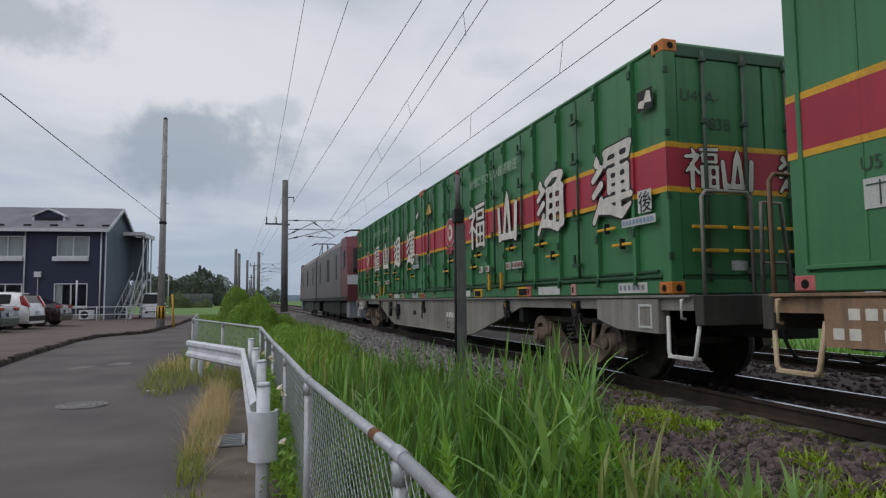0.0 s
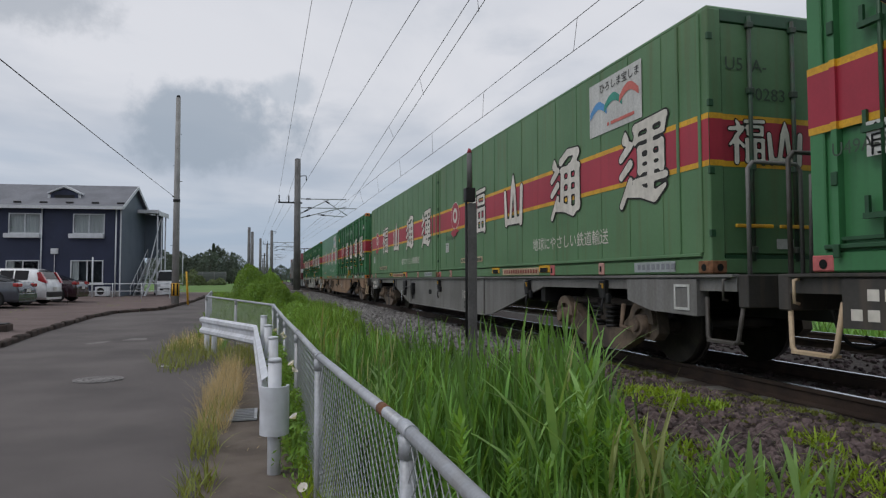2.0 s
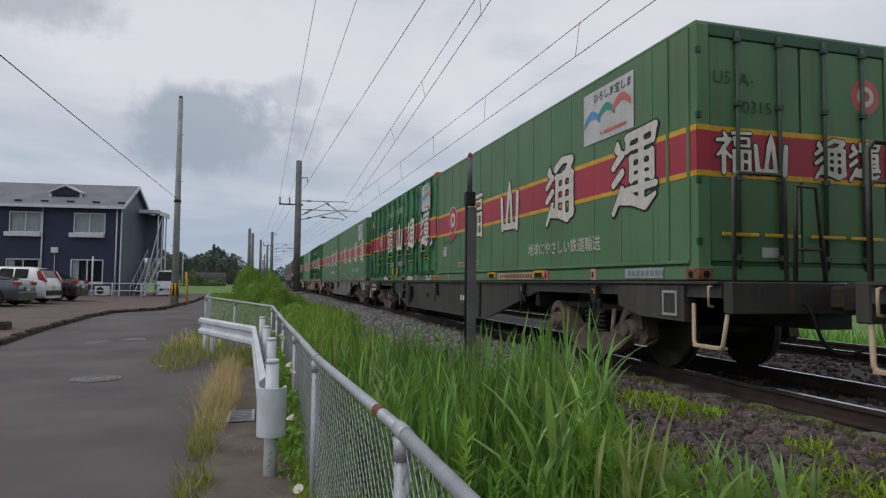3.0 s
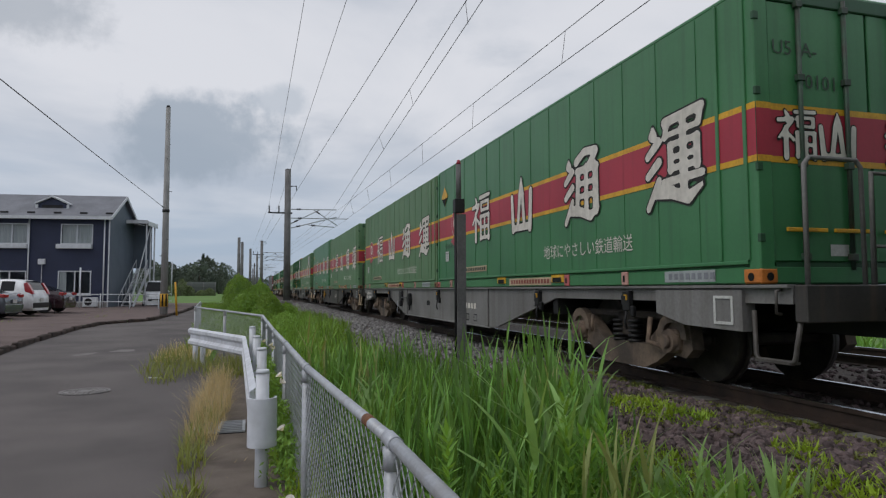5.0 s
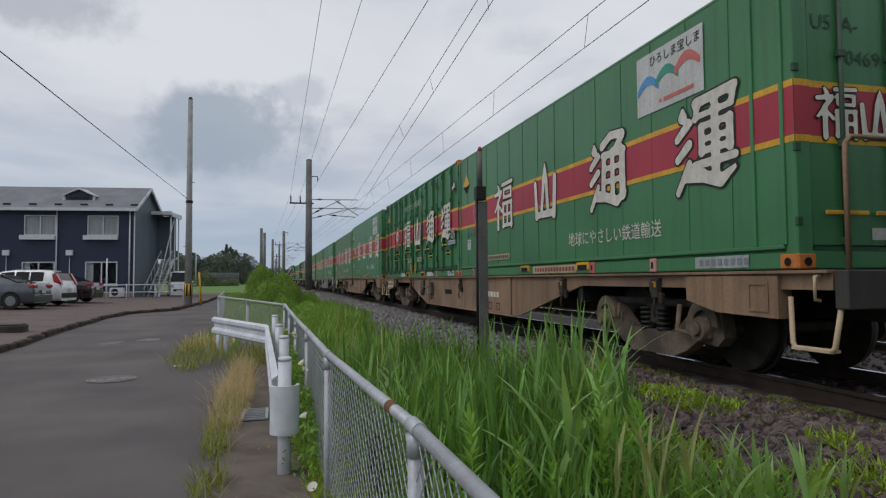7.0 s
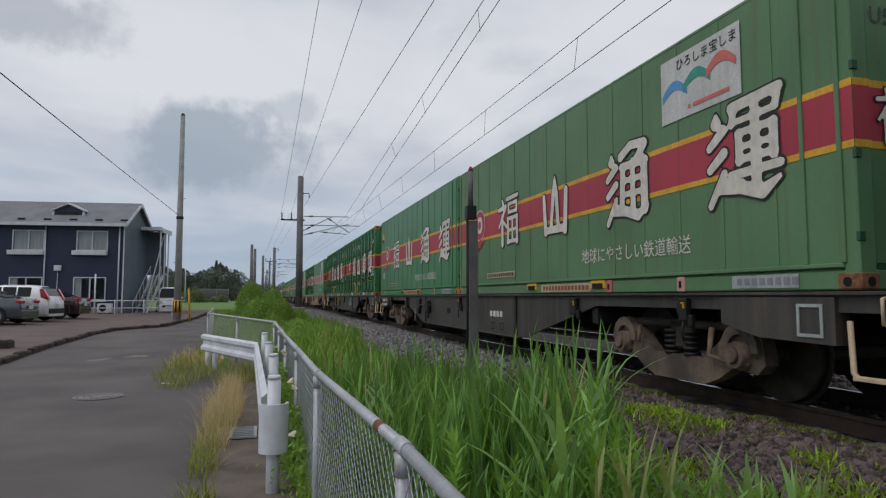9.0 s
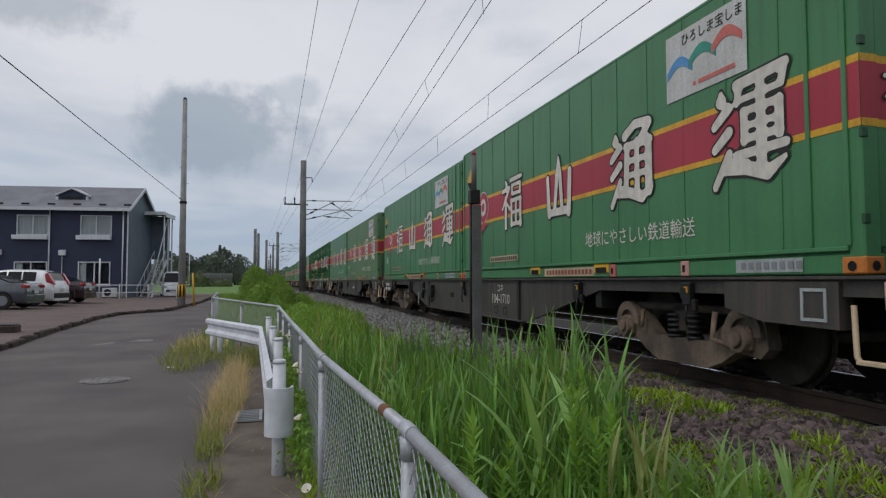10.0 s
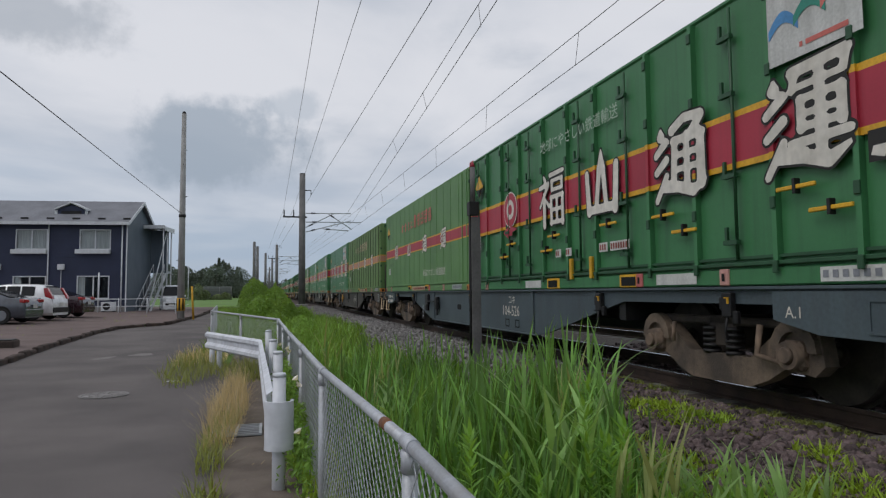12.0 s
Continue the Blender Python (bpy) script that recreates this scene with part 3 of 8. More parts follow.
def railway_track(name, cx, label):
    t = thing(name, pose(cx, 0, 0), label, "railway track", "tracks")
    t["kind"] = "structure"
    for sx in (-0.566, 0.566):
        bm = bmesh.new()
        prof = [(-0.065, -0.155), (0.065, -0.155), (0.065, -0.143), (0.012, -0.125), (0.012, -0.045), (0.033, -0.036), (0.033, -0.002), (-0.033, -0.002), (-0.033, -0.036), (-0.012, -0.045), (-0.012, -0.125), (-0.065, -0.143)]
        prism(bm, [(sx + a, RAIL_Z + b) for a, b in prof], "y", -40, 420)
        r = part("rail", bm, M["rail_side"], t)
        part("rail_head", boxes((sx - 0.028, sx + 0.028, -40, 420, RAIL_Z - 0.002, RAIL_Z)), M["rail_top"], r, "polished bright rail head")
    me = mesh_of(boxes((-1.0, 1.0, -0.12, 0.12, -0.1, 0.0), bevel=0.015), "sleeper", M["sleeper"])
    for i in range(110):
        s = part("sleeper", me, None, t)
        s.matrix_local = pose(random.uniform(-0.01, 0.01), -4 + i * 0.6, RAIL_Z - 0.157)
    return t


railway_track("railway_track", TRACK_X, "steel rails on concrete sleepers in brown ballast, under the train")
railway_track("railway_track", TRACK2_X, "empty second line of steel rails on concrete sleepers")


# ---------------------------------------------------------------- fence, guard rail, posts
FENCE = [(0.55, -7.6), (0.55, -5.3), (0.55, -3.0), (0.545, -0.7), (0.525, 2.27), (0.41, 4.6), (0.375, 6.7), (0.33, 8.8), (0.295, 10.9), (0.25, 13.1), (-0.55, 15.7), (-1.4, 18.4), (-1.5, 20.7), (-1.62, 23.2)]
TOP = 1.05
fence = thing("chain_link_fence", pose(0, 0, 0), "grey galvanised chain-link fence with pipe top rail, partly rusted", "fence")


def fz(y):
    return ground_z(0, y)


for i, (x, y) in enumerate(FENCE):
    bm = bmesh.new()
    tube(bm, (x, y, fz(y) - 0.25), (x, y, fz(y) + TOP - 0.03), 0.03, 0.03, 12)
    p = part("post", bm, M["galv"], fence)
    bm = bmesh.new()
    a = Vector((*FENCE[max(i - 1, 0)], 0))
    b = Vector((*FENCE[min(i + 1, len(FENCE) - 1)], 0))
    d = (b - a).normalized()
    tube(bm, Vector((x, y, fz(y) + TOP)) - d * 0.06, Vector((x, y, fz(y) + TOP)) + d * 0.06, 0.029, 0.029, 12)
    tube(bm, (x, y, fz(y) + TOP - 0.10), (x, y, fz(y) + TOP - 0.02), 0.034, 0.034, 12)
    part("collar", bm, M["galv"], p)
for (x, y), (x2, y2) in zip(FENCE, FENCE[1:]):
    bm = bmesh.new()
    tube(bm, (x, y, fz(y) + TOP), (x2, y2, fz(y2) + TOP), 0.0245, 0.0245, 12)
    part("top_rail", bm, M["galv"], fence)
    # woven wire: two families of slanting strands
    bm = bmesh.new()
    a, b = Vector((x, y, fz(y) + 0.04)), Vector((x2, y2, fz(y2) + 0.04))
    u = b - a
    ln = u.length
    u.normalize()
    side = Vector((u.y, -u.x, 0)) * 0.004
    up = Vector((0, 0, 1))
    H, step, r = TOP - 0.08, 0.092, 0.0024
    k = -H
    while k < ln:
        for sgn in (1, -1):
            s0, s1, z0, z1 = k, k + H, 0.0, H
            if s0 < 0:
                z0, s0 = -s0, 0.0
            if s1 > ln:
                z1, s1 = H - (s1 - ln), ln
            if s1 - s0 > 0.02:
                p0 = a + u * s0 + up * (z0 if sgn > 0 else H - z0) + side * sgn
                p1 = a + u * s1 + up * (z1 if sgn > 0 else H - z1) + side * sgn
                tube(bm, p0, p1, r, r, 4, False)
        k += step
    part("wire_mesh", bm, M["galv"], fence)
d = (Vector((0.525, 2.27, 0)) - Vector((0.41, 4.6, 0))).normalized()
rp = Vector((0.525, 2.27, TOP)) - d * 0.36
bm = bmesh.new()
tube(bm, rp - d * 0.05, rp + d * 0.045, 0.026, 0.026, 12)
part("rust_band", bm, M["rust"], fence, "rusted joint of the top rail")

guard = thing("guard_rail", pose(0, 0, 0), "white-painted steel guard rail with round posts and a wrapped end", "guard rail")


def beam(name, a, b, z0, z1, depth=0.05):
    a, b = Vector((*a, 0)), Vector((*b, 0))
    u = (b - a).normalized()
    w = Vector((u.y, -u.x, 0))
    h = z1 - z0
    prof = [(0.0, 0.0), (depth, 0.10), (depth, 0.26), (0.0, 0.40), (0.0, 0.60), (depth, 0.74), (depth, 0.90), (0.0, 1.0)]
    bm = bmesh.new()
    rows = []
    for p, g in ((a, fz(a.y)), (b, fz(b.y))):
        front = [bm.verts.new(p + w * o + Vector((0, 0, g + z0 + h * k))) for o, k in prof]
        back = [bm.verts.new(p + w * (o - 0.008) + Vector((0, 0, g + z0 + h * k))) for o, k in reversed(prof)]
        rows.append(front + back)
    n = len(rows[0])
    fs = [bm.faces.new((rows[0][i], rows[0][(i + 1) % n], rows[1][(i + 1) % n], rows[1][i])) for i in range(n)]
    fs += [bm.faces.new(rows[0]), bm.faces.new(rows[1])]
    bmesh.ops.recalc_face_normals(bm, faces=fs)
    return part(name, bm, M["rail_paint"], guard)


beam("beam", (-1.16, 14.2), (-0.06, 11.65), 0.43, 0.78)
beam("beam", (-0.06, 11.65), (0.075, 5.62), 0.43, 0.78)
for x, y, h in ((0.13, 5.5, 0.94), (0.155, 7.6, 0.94), (0.115, 9.6, 0.94), (0.06, 11.75, 0.94), (-0.92, 14.3, 0.66), (-1.1, 14.75, 0.66)):
    bm = bmesh.new()
    tube(bm, (x, y, fz(y) - 0.3), (x, y, fz(y) + h - 0.015), 0.054, 0.054, 18)
    p = part("post", bm, M["rail_paint"], guard)
    bm = bmesh.new()
    tube(bm, (x, y, fz(y) + h - 0.03), (x, y, fz(y) + h), 0.058, 0.050, 18)
    part("cap", bm, M["rail_paint"], p)
# the wrapped end: a thick curved plate round the first post
bm = bmesh.new()
cx, cy, n = 0.13, 5.48, 30
for z0, z1 in ((0.33, 0.72),):
    out, inn = [], []
    for i in range(n + 1):
        a = radians(178 + 204 * i / n)
        for lst, r in ((out, 0.118), (inn, 0.098)):
            p = Vector((cx + r * math.cos(a), cy + r * 1.0 * math.sin(a), 0))
            lst.append((bm.verts.new(p + Vector((0, 0, z0))), bm.verts.new(p + Vector((0, 0, z1)))))
    for i in range(n):
        for quad in ((out[i][0], out[i + 1][0], out[i + 1][1], out[i][1]), (inn[i][1], inn[i + 1][1], inn[i + 1][0], inn[i][0]),
                     (out[i][1], out[i + 1][1], inn[i + 1][1], inn[i][1]), (inn[i][0], inn[i + 1][0], out[i + 1][0], out[i][0])):
            bm.faces.new(quad)
    bm.faces.new((out[0][0], out[0][1], inn[0][1], inn[0][0]))
    bm.faces.new((out[n][1], out[n][0], inn[n][0], inn[n][1]))
bmesh.ops.recalc_face_normals(bm, faces=bm.faces[:])
part("end_wrap", bm, M["rail_paint"], guard, "thick curved white end plate")

# a slim post beside the track
tp = thing("signal_post", pose(3.2, 9.6, 0.36), "slim dark grey trackside post with a small box and marker tube", "post")
bm = bmesh.new()
prism(bm, [(-0.07, -0.045), (0.07, -0.045), (0.07, -0.035), (0.012, -0.02), (0.012, 0.03), (0.05, 0.035), (0.05, 0.06), (-0.05, 0.06), (-0.05, 0.035), (-0.012, 0.03), (-0.012, -0.02), (-0.07, -0.035)], "z", -0.35, 2.42)
part("old_rail", bm, M["mast"], tp)
bm = bmesh.new()
tube(bm, (-0.09, 0, -0.3), (-0.09, 0, 2.5), 0.022, 0.022, 10)
part("conduit", bm, M["steel_dark"], tp)
part("box", boxes((-0.115, 0.045, -0.07, 0.07, 2.44, 2.66), bevel=0.01), M["steel_dark"], tp)
bm = bmesh.new()
tube(bm, (-0.035, 0, 2.66), (-0.035, 0, 3.22), 0.042, 0.04, 14)
mk = part("marker_tube", bm, M["mast"], tp)
bm = bmesh.new()
tube(bm, (-0.035, 0, 3.22), (-0.035, 0, 3.29), 0.043, 0.02, 14)
part("cap", bm, M["red"], mk, "small red cap")


# ---------------------------------------------------------------- electric masts and wires
def catenary_mast(y, x=2.03, h=8.75, arms=True, full=True, r=0.19):
    z = ground_z(x, min(y, 60)) - 0.1
    m = thing("catenary_mast", pose(x, y, 0), "grey round concrete railway mast with insulated bracket arms", "mast", "railway masts")
    bm = bmesh.new()
    tube(bm, (0, 0, z), (0, 0, h), r * 1.12, r * 0.9, 18)
    part("pole", bm, M["mast"], m)
    bm = bmesh.new()
    box(bm, -0.34, 0.34, -0.34, 0.34, z - 0.2, 0.95, bevel=0.03)
    part("footing", bm, M["concrete"], m)
    if full:
        bm = bmesh.new()
        tube(bm, (0, 0, h), (0, 0, h + 0.03), r * 0.95, r * 0.7, 18)
        part("cap", bm, M["steel_dark"], m)
    if not arms:
        return m
    bm = bmesh.new()
    box(bm, -1.12, 0.28, -0.05, 0.05, 6.10, 6.18)
    arm = part("cross_arm", bm, M["steel_dark"], m)
    for dx in (-1.05, -0.5):
        bm = bmesh.new()
        for k in range(4):
            tube(bm, (dx, 0, 6.18 + k * 0.1), (dx, 0, 6.26 + k * 0.1), 0.055, 0.03, 10)
        part("insulator", bm, M["steel_dark"], arm)
    bm = bmesh.new()
    pipe(bm, [(0.15, 0, 7.75), (0.5, 0, 7.78), (0.52, 0, 7.5)], 0.03, 6)
    part("hook", bm, M["steel_dark"], m)
    for a, b in (((0.2, 0, 6.38), (2.9, 0, 6.42)), ((0.2, 0, 5.85), (3.55, 0, 5.88)), ((0.2, 0, 5.52), (1.9, 0.0, 6.40)), ((0.2, 0, 5.25), (2.9, 0, 5.98)), ((1.5, 0, 6.4), (2.95, 0, 5.45)), ((1.2, 0, 5.46), (2.75, 0, 5.36))):
        bm = bmesh.new()
        tube(bm, a, b, 0.028, 0.028, 8)
        t = part("bracket", bm, M["galv"], m)
        v = Vector(b) - Vector(a)
        c = Vector(a) + v * 0.12
        bm = bmesh.new()
        for k in range(5):
            tube(bm, c + v.normalized() * k * 0.05, c + v.normalized() * (k * 0.05 + 0.04), 0.06, 0.035, 10)
        part("insulator", bm, M["steel_dark"], t)
    return m


catenary_mast(39.0)
for y, x in ((86.0, 1.25), (128.0, 1.0), (172.0, 0.7), (215.0, 0.4)):
    catenary_mast(y, x, 7.9 if y < 100 else 8.4)
for y, x, h in ((88.0, -1.6, 8.4), (92.0, -1.25, 8.1), (110.0, -0.2, 8.3)):
    catenary_mast(y, x, h, False, True, 0.2)


def wire(name, pts, label, r=0.009, sag=0.0, group="overhead wires"):
    """A hung wire through the points, with a sag between each two."""
    bm = bmesh.new()
    for a, b in zip(pts, pts[1:]):
        a, b = Vector(a), Vector(b)
        n = 10 if sag else 1
        prev = a
        for i in range(1, n + 1):
            k = i / n
            p = a.lerp(b, k) - Vector((0, 0, sag * 4 * k * (1 - k)))
            tube(bm, prev, p, r, r, 5, False)
            prev = p
    t = thing(name, pose(0, 0, 0), label, "wire", group)
    part("strand", bm, M["wire"], t)
    return t


def through_mast(near, at, r):
    """A wire from over the camera through its hold on the mast and on along the line."""
    near, at = Vector(near), Vector(at)
    d = at - near
    back = near - d * 1.2
    far = Vector((at.x - 1.0, 86, at.z + 0.1))
    return [back, near, at, far, Vector((at.x - 1.6, 172, at.z + 0.2))]


for near, at, nm, lb in (((0.90, 11.6, 7.0), (0.96, 39, 6.62), "feeder_wire", "thin dark feeder wire on the mast's cross arm"),
                         ((1.66, 11.45, 7.0), (1.52, 39, 6.64), "feeder_wire", "thin dark feeder wire on the mast's cross arm"),
                         ((3.33, 12.7, 7.75), (2.55, 39, 7.5), "feeder_wire", "dark feeder wire hung from the mast's hook"),
                         ((3.60, 10.3, 6.70), (4.7, 39, 6.42), "messenger_wire", "dark messenger wire over the railway"),
                         ((3.57, 9.45, 6.30), (5.05, 39, 5.95), "contact_wire", "dark contact wire over the railway"),
                         ((5.60, 9.15, 6.40), (5.2, 39, 6.55), "messenger_wire", "dark messenger wire over the train"),
                         ((5.48, 7.75, 5.75), (5.42, 39, 5.78), "contact_wire", "dark contact wire over the train")):
    wire(nm, through_mast(near, at, 0.01), lb, 0.0085 if "hook" in lb else 0.0055 if "feeder" in nm else 0.007)
for (xa, za), (xb, zb) in (((3.85, 6.72), (3.86, 6.33)), ((5.5, 6.42), (5.46, 5.76))):
    for k in range(6):
        y = 10.5 + k * 5.0
        q = (y - 9.5) / 29.5
        if xa < 5 and q > 0.45:
            continue
        bm = bmesh.new()
        if xa < 5:
            p, s = Vector((3.57 + 1.1 * q, y, 6.71 - 0.29 * q)), Vector((3.6 + 1.45 * q, y, 6.29 - 0.34 * q))
        else:
            p, s = Vector((5.58 - 0.38 * q, y, 6.4 + 0.15 * q)), Vector((5.48 - 0.06 * q, y, 5.75 + 0.03 * q))
        tube(bm, p, s, 0.005, 0.005, 5, False)
        dr = thing("wire_dropper", pose(0, 0, 0), "thin dropper between messenger and contact wire", "wire", "droppers")
        part("strand", bm, M["wire"], dr)

# the roadside pole and its cable
pole = thing("utility_pole", pose(-4.2, 35.2, 0.082) @ Matrix.Diagonal((1.1, 1.1, 1.1, 1)), "tall grey concrete utility pole with a yellow and black band", "utility pole")
bm = bmesh.new()
tube(bm, (0, 0, -0.4), (0, 0, 9.9), 0.175, 0.10, 20)
part("shaft", bm, mat("pole_concrete", (0.34, 0.335, 0.33), (0.26, 0.255, 0.25), 0.85, scale=2, fine=25, bump=0.15, streak=0.3), pole)
bm = bmesh.new()
tube(bm, (0, 0, 0.62), (0, 0, 1.2), 0.182, 0.178, 20)
band = part("band", bm, M["yellow"], pole)
for k in range(7):
    a = k * math.tau / 7
    bm = bmesh.new()
    c, s = math.cos(a) * 0.183, math.sin(a) * 0.183
    tx, ty = -math.sin(a) * 0.04, math.cos(a) * 0.04
    v = [bm.verts.new(p) for p in ((c - tx, s - ty, 0.64), (c + tx, s + ty, 0.64), (c + tx, s + ty, 1.18), (c - tx, s - ty, 1.18))]
    bm.faces.new(v)
    part("stripe", bm, M["black"], band)
bm = bmesh.new()
for k in range(9):
    a = 0.6 + k * 2.4
    tube(bm, (0.12 * math.cos(a), 0.12 * math.sin(a), 2.2 + k * 0.75), (0.24 * math.cos(a), 0.24 * math.sin(a), 2.2 + k * 0.75), 0.012, 0.012, 6)
part("step_bolts", bm, M["steel_dark"], pole)
bm = bmesh.new()
tube(bm, (0, 0, 4.98), (0, 0, 5.1), 0.16, 0.16, 16)
part("clamp", bm, M["steel_dark"], pole)
bm = bmesh.new()
tube(bm, (0, 0, 9.9), (0, 0, 10.0), 0.105, 0.06, 16)
part("cap", bm, M["steel_dark"], pole)
wire("drop_cable", [(-4.25, 35.2, 5.76), (-4.36, 12.0, 5.38), (-4.6, 4.0, 5.45)], "thin grey telephone cable leading off the pole", 0.011, 0.02, "cables")
yp = thing("yellow_guard", pose(-3.66, 36.0, ground_z(-1, 36.0)), "yellow plastic guy-wire guard beside the pole", "guy guard")
bm = bmesh.new()
tube(bm, (0, 0, -0.1), (-0.1, -0.05, 1.75), 0.055, 0.045, 10)
part("tube", bm, M["yellow"], yp)


# ---------------------------------------------------------------- the train
CL, CW, CH = 9.41, 2.49, 2.60
HX, HY = CW / 2, CL / 2
CACHE = {}
M["bar_green"] = mat("worn_dark_green_bars", (0.035, 0.09, 0.055), (0.05, 0.055, 0.045), 0.55, scale=7, fine=40, streak=0.5, streak_col=(0.09, 0.06, 0.04))
M["bar_grey"] = mat("sooty_steel_bars", (0.085, 0.078, 0.072), (0.05, 0.042, 0.036), 0.55, scale=7, fine=40)


def shared(key, name, make, material, parent, label=""):
    """A part whose mesh is built once for all containers of a kind."""
    if key not in CACHE:
        CACHE[key] = mesh_of(make(), name, *(material if isinstance(material, tuple) else (material,)))
    return part(name, CACHE[key], None, parent, label)


def near(u, v, off):
    return Vector((-HX - off, HY - u, v))


def rear(u, v, off):
    return Vector((u, -HY - off, v))


def plate(rects, to, off, lift=0.0004):
    """Flat painted shapes: rows of four corners in the face's own u and v."""
    bm = bmesh.new()
    for i, q in enumerate(rects):
        if len(q) == 4 and not isinstance(q[0], tuple):
            a, b, c, d = q
            q = ((a, b), (c, b), (c, d), (a, d))
        bm.faces.new([bm.verts.new(to(u, v, off + i * lift)) for u, v in q])
    return bm


# four plain brush-like emblems in a unit square: strokes of two ends and two widths
LEFT_SWEEP = [(.13, .92, .13, .84, .05, .17), (.02, .60, .24, .74, .10, .12), (.02, .37, .24, .51, .10, .12), (.24, .30, .02, .0, .10, .09),
              (.20, .17, .48, .13, .16, .14), (.48, .13, .76, .05, .14, .15), (.76, .05, .99, .16, .15, .05)]
EMBLEM = (
    [(.20, .97, .26, .87, .05, .11), (.02, .76, .40, .80, .09, .10), (.36, .75, .02, .38, .11, .06), (.21, .60, .21, .0, .12, .13), (.29, .48, .41, .37, .06, .09),
     (.46, .95, 1.0, .97, .09, .08), (.52, .83, .96, .84, .07, .07), (.53, .66, .95, .66, .07, .07), (.54, .83, .54, .66, .09, .09), (.94, .83, .94, .66, .09, .09),
     (.48, .52, .99, .53, .08, .08), (.48, .04, .99, .04, .08, .08), (.51, .52, .51, .02, .10, .10), (.96, .53, .96, .0, .10, .10), (.51, .28, .96, .28, .07, .07), (.735, .52, .735, .04, .09, .09)],
    [(.04, .68, .10, .04, .12, .15), (.10, .07, .90, .07, .13, .15), (.95, .70, .90, .02, .14, .15), (.50, 1.0, .44, .68, .03, .15), (.51, 1.0, .56, .68, .03, .15),
     (.44, .68, .33, .08, .13, .12), (.56, .68, .64, .08, .13, .12)],
    LEFT_SWEEP + [(.36, .86, .60, .97, .13, .12), (.60, .97, .92, .95, .12, .11), (.93, .93, .74, .76, .12, .14), (.38, .72, .95, .72, .11, .11), (.42, .72, .38, .16, .12, .12),
                  (.91, .72, .91, .12, .14, .16), (.65, .76, .65, .14, .10, .12), (.40, .53, .92, .53, .08, .08), (.40, .35, .92, .35, .08, .08)],
    LEFT_SWEEP + [(.36, .93, 1.0, .97, .12, .11), (.41, .94, .36, .76, .11, .09), (.99, .97, .95, .82, .10, .09), (.38, .78, .96, .80, .07, .07), (.44, .66, .94, .67, .08, .08), (.44, .52, .94, .52, .07, .07),
                  (.44, .40, .94, .40, .08, .08), (.46, .66, .46, .38, .10, .10), (.92, .67, .92, .38, .11, .11), (.34, .26, 1.0, .28, .10, .09), (.69, .95, .69, .08, .11, .13)],
)


def emblem(i, u0, v0, w, h, grow, to, off, cells=34, hollow=0.0):
    """The strokes of an emblem flowed together into one flat shape, grown by some metres for its outline."""
    lo, n = -0.10, cells
    step = 1.2 / n
    us, vs = np.meshgrid(lo + step * np.arange(n + 1), lo + step * np.arange(n + 1), indexing="ij")
    px, py = us * w, vs * h
    field = np.full(us.shape, 9.0)
    for a, b, c, d, r0, r1 in EMBLEM[i]:
        ax, ay, dx, dy = a * w, b * h, (c - a) * w, (d - b) * h
        k = np.clip(((px - ax) * dx + (py - ay) * dy) / (dx * dx + dy * dy), 0, 1)
        field = np.minimum(field, np.hypot(px - ax - k * dx, py - ay - k * dy) - 0.5 * (r0 + (r1 - r0) * k) * min(w, h))
    field -= grow
    bm = bmesh.new()
    made = {}

    def vert(p, q):
        key = (min(p, q), max(p, q))
        if key not in made:
            k = 0.0 if p == q else field[p] / (field[p] - field[q])
            made[key] = bm.verts.new(to(u0 + (us[p] + (us[q] - us[p]) * k) * w, v0 + (vs[p] + (vs[q] - vs[p]) * k) * h, off))
        return made[key]

    for x in range(n):
        for y in range(n):
            ring = [(x, y), (x + 1, y), (x + 1, y + 1), (x, y + 1)]
            if hollow and all(field[p] < -hollow for p in ring):
                continue
            out = []
            for p, q in zip(ring, ring[1:] + ring[:1]):
                if field[p] < 0:
                    out.append(vert(p, p))
                if (field[p] < 0) != (field[q] < 0):
                    out.append(vert(p, q))
            if len(out) > 2:
                bm.faces.new(out)
    return bm


def print_row(u0, to, off):
    """A row of nine unreadable faded marks, small ones first, heavier ones after."""
    r = random.Random(4)
    rows = []
    for i in range(9):
        a, w, h = u0 + i * 0.42, (0.30 if i < 4 else 0.33), (0.26 if i < 4 else 0.36)
        v = 1.80
        n = r.choice((2, 3)) if i < 4 else r.choice((3, 4, 5))
        for k in range(n):
            z = v + h * (k + 0.5) / n
            p, q = r.uniform(0, 0.12), r.uniform(0, 0.12)
            rows.append(((a + p, z - 0.016 - r.uniform(0, 0.02)), (a + w - q, z - 0.012), (a + w - q, z + 0.016), (a + p, z + 0.014)))
        for k in range(1 if i < 4 else 2):
            x = a + w * (0.3 + 0.4 * k) + r.uniform(-0.04, 0.04)
            rows.append(((x - 0.025, v), (x + 0.02, v), (x + 0.03 + r.uniform(-0.05, 0.05), v + h), (x - 0.02, v + h)))
    return plate(rows, to, off)


def banded(proud, half, z0, v0, v1, e):
    """An upright bar on the side wall, painted through by the band: body colour, edge, band."""
    bm = bmesh.new()
    for a, b, m in ((z0, v0, 0), (v0, v0 + e, 1), (v0 + e, v1 - e, 2), (v1 - e, v1, 1), (v1, CH - 0.06, 0)):
        n = len(bm.faces)
        box(bm, -HX - proud, -HX + 0.03, -half, half, a, b)
        bm.faces.ensure_lookup_table()
        for f in bm.faces[n:]:
            f.material_index = m
    return bm


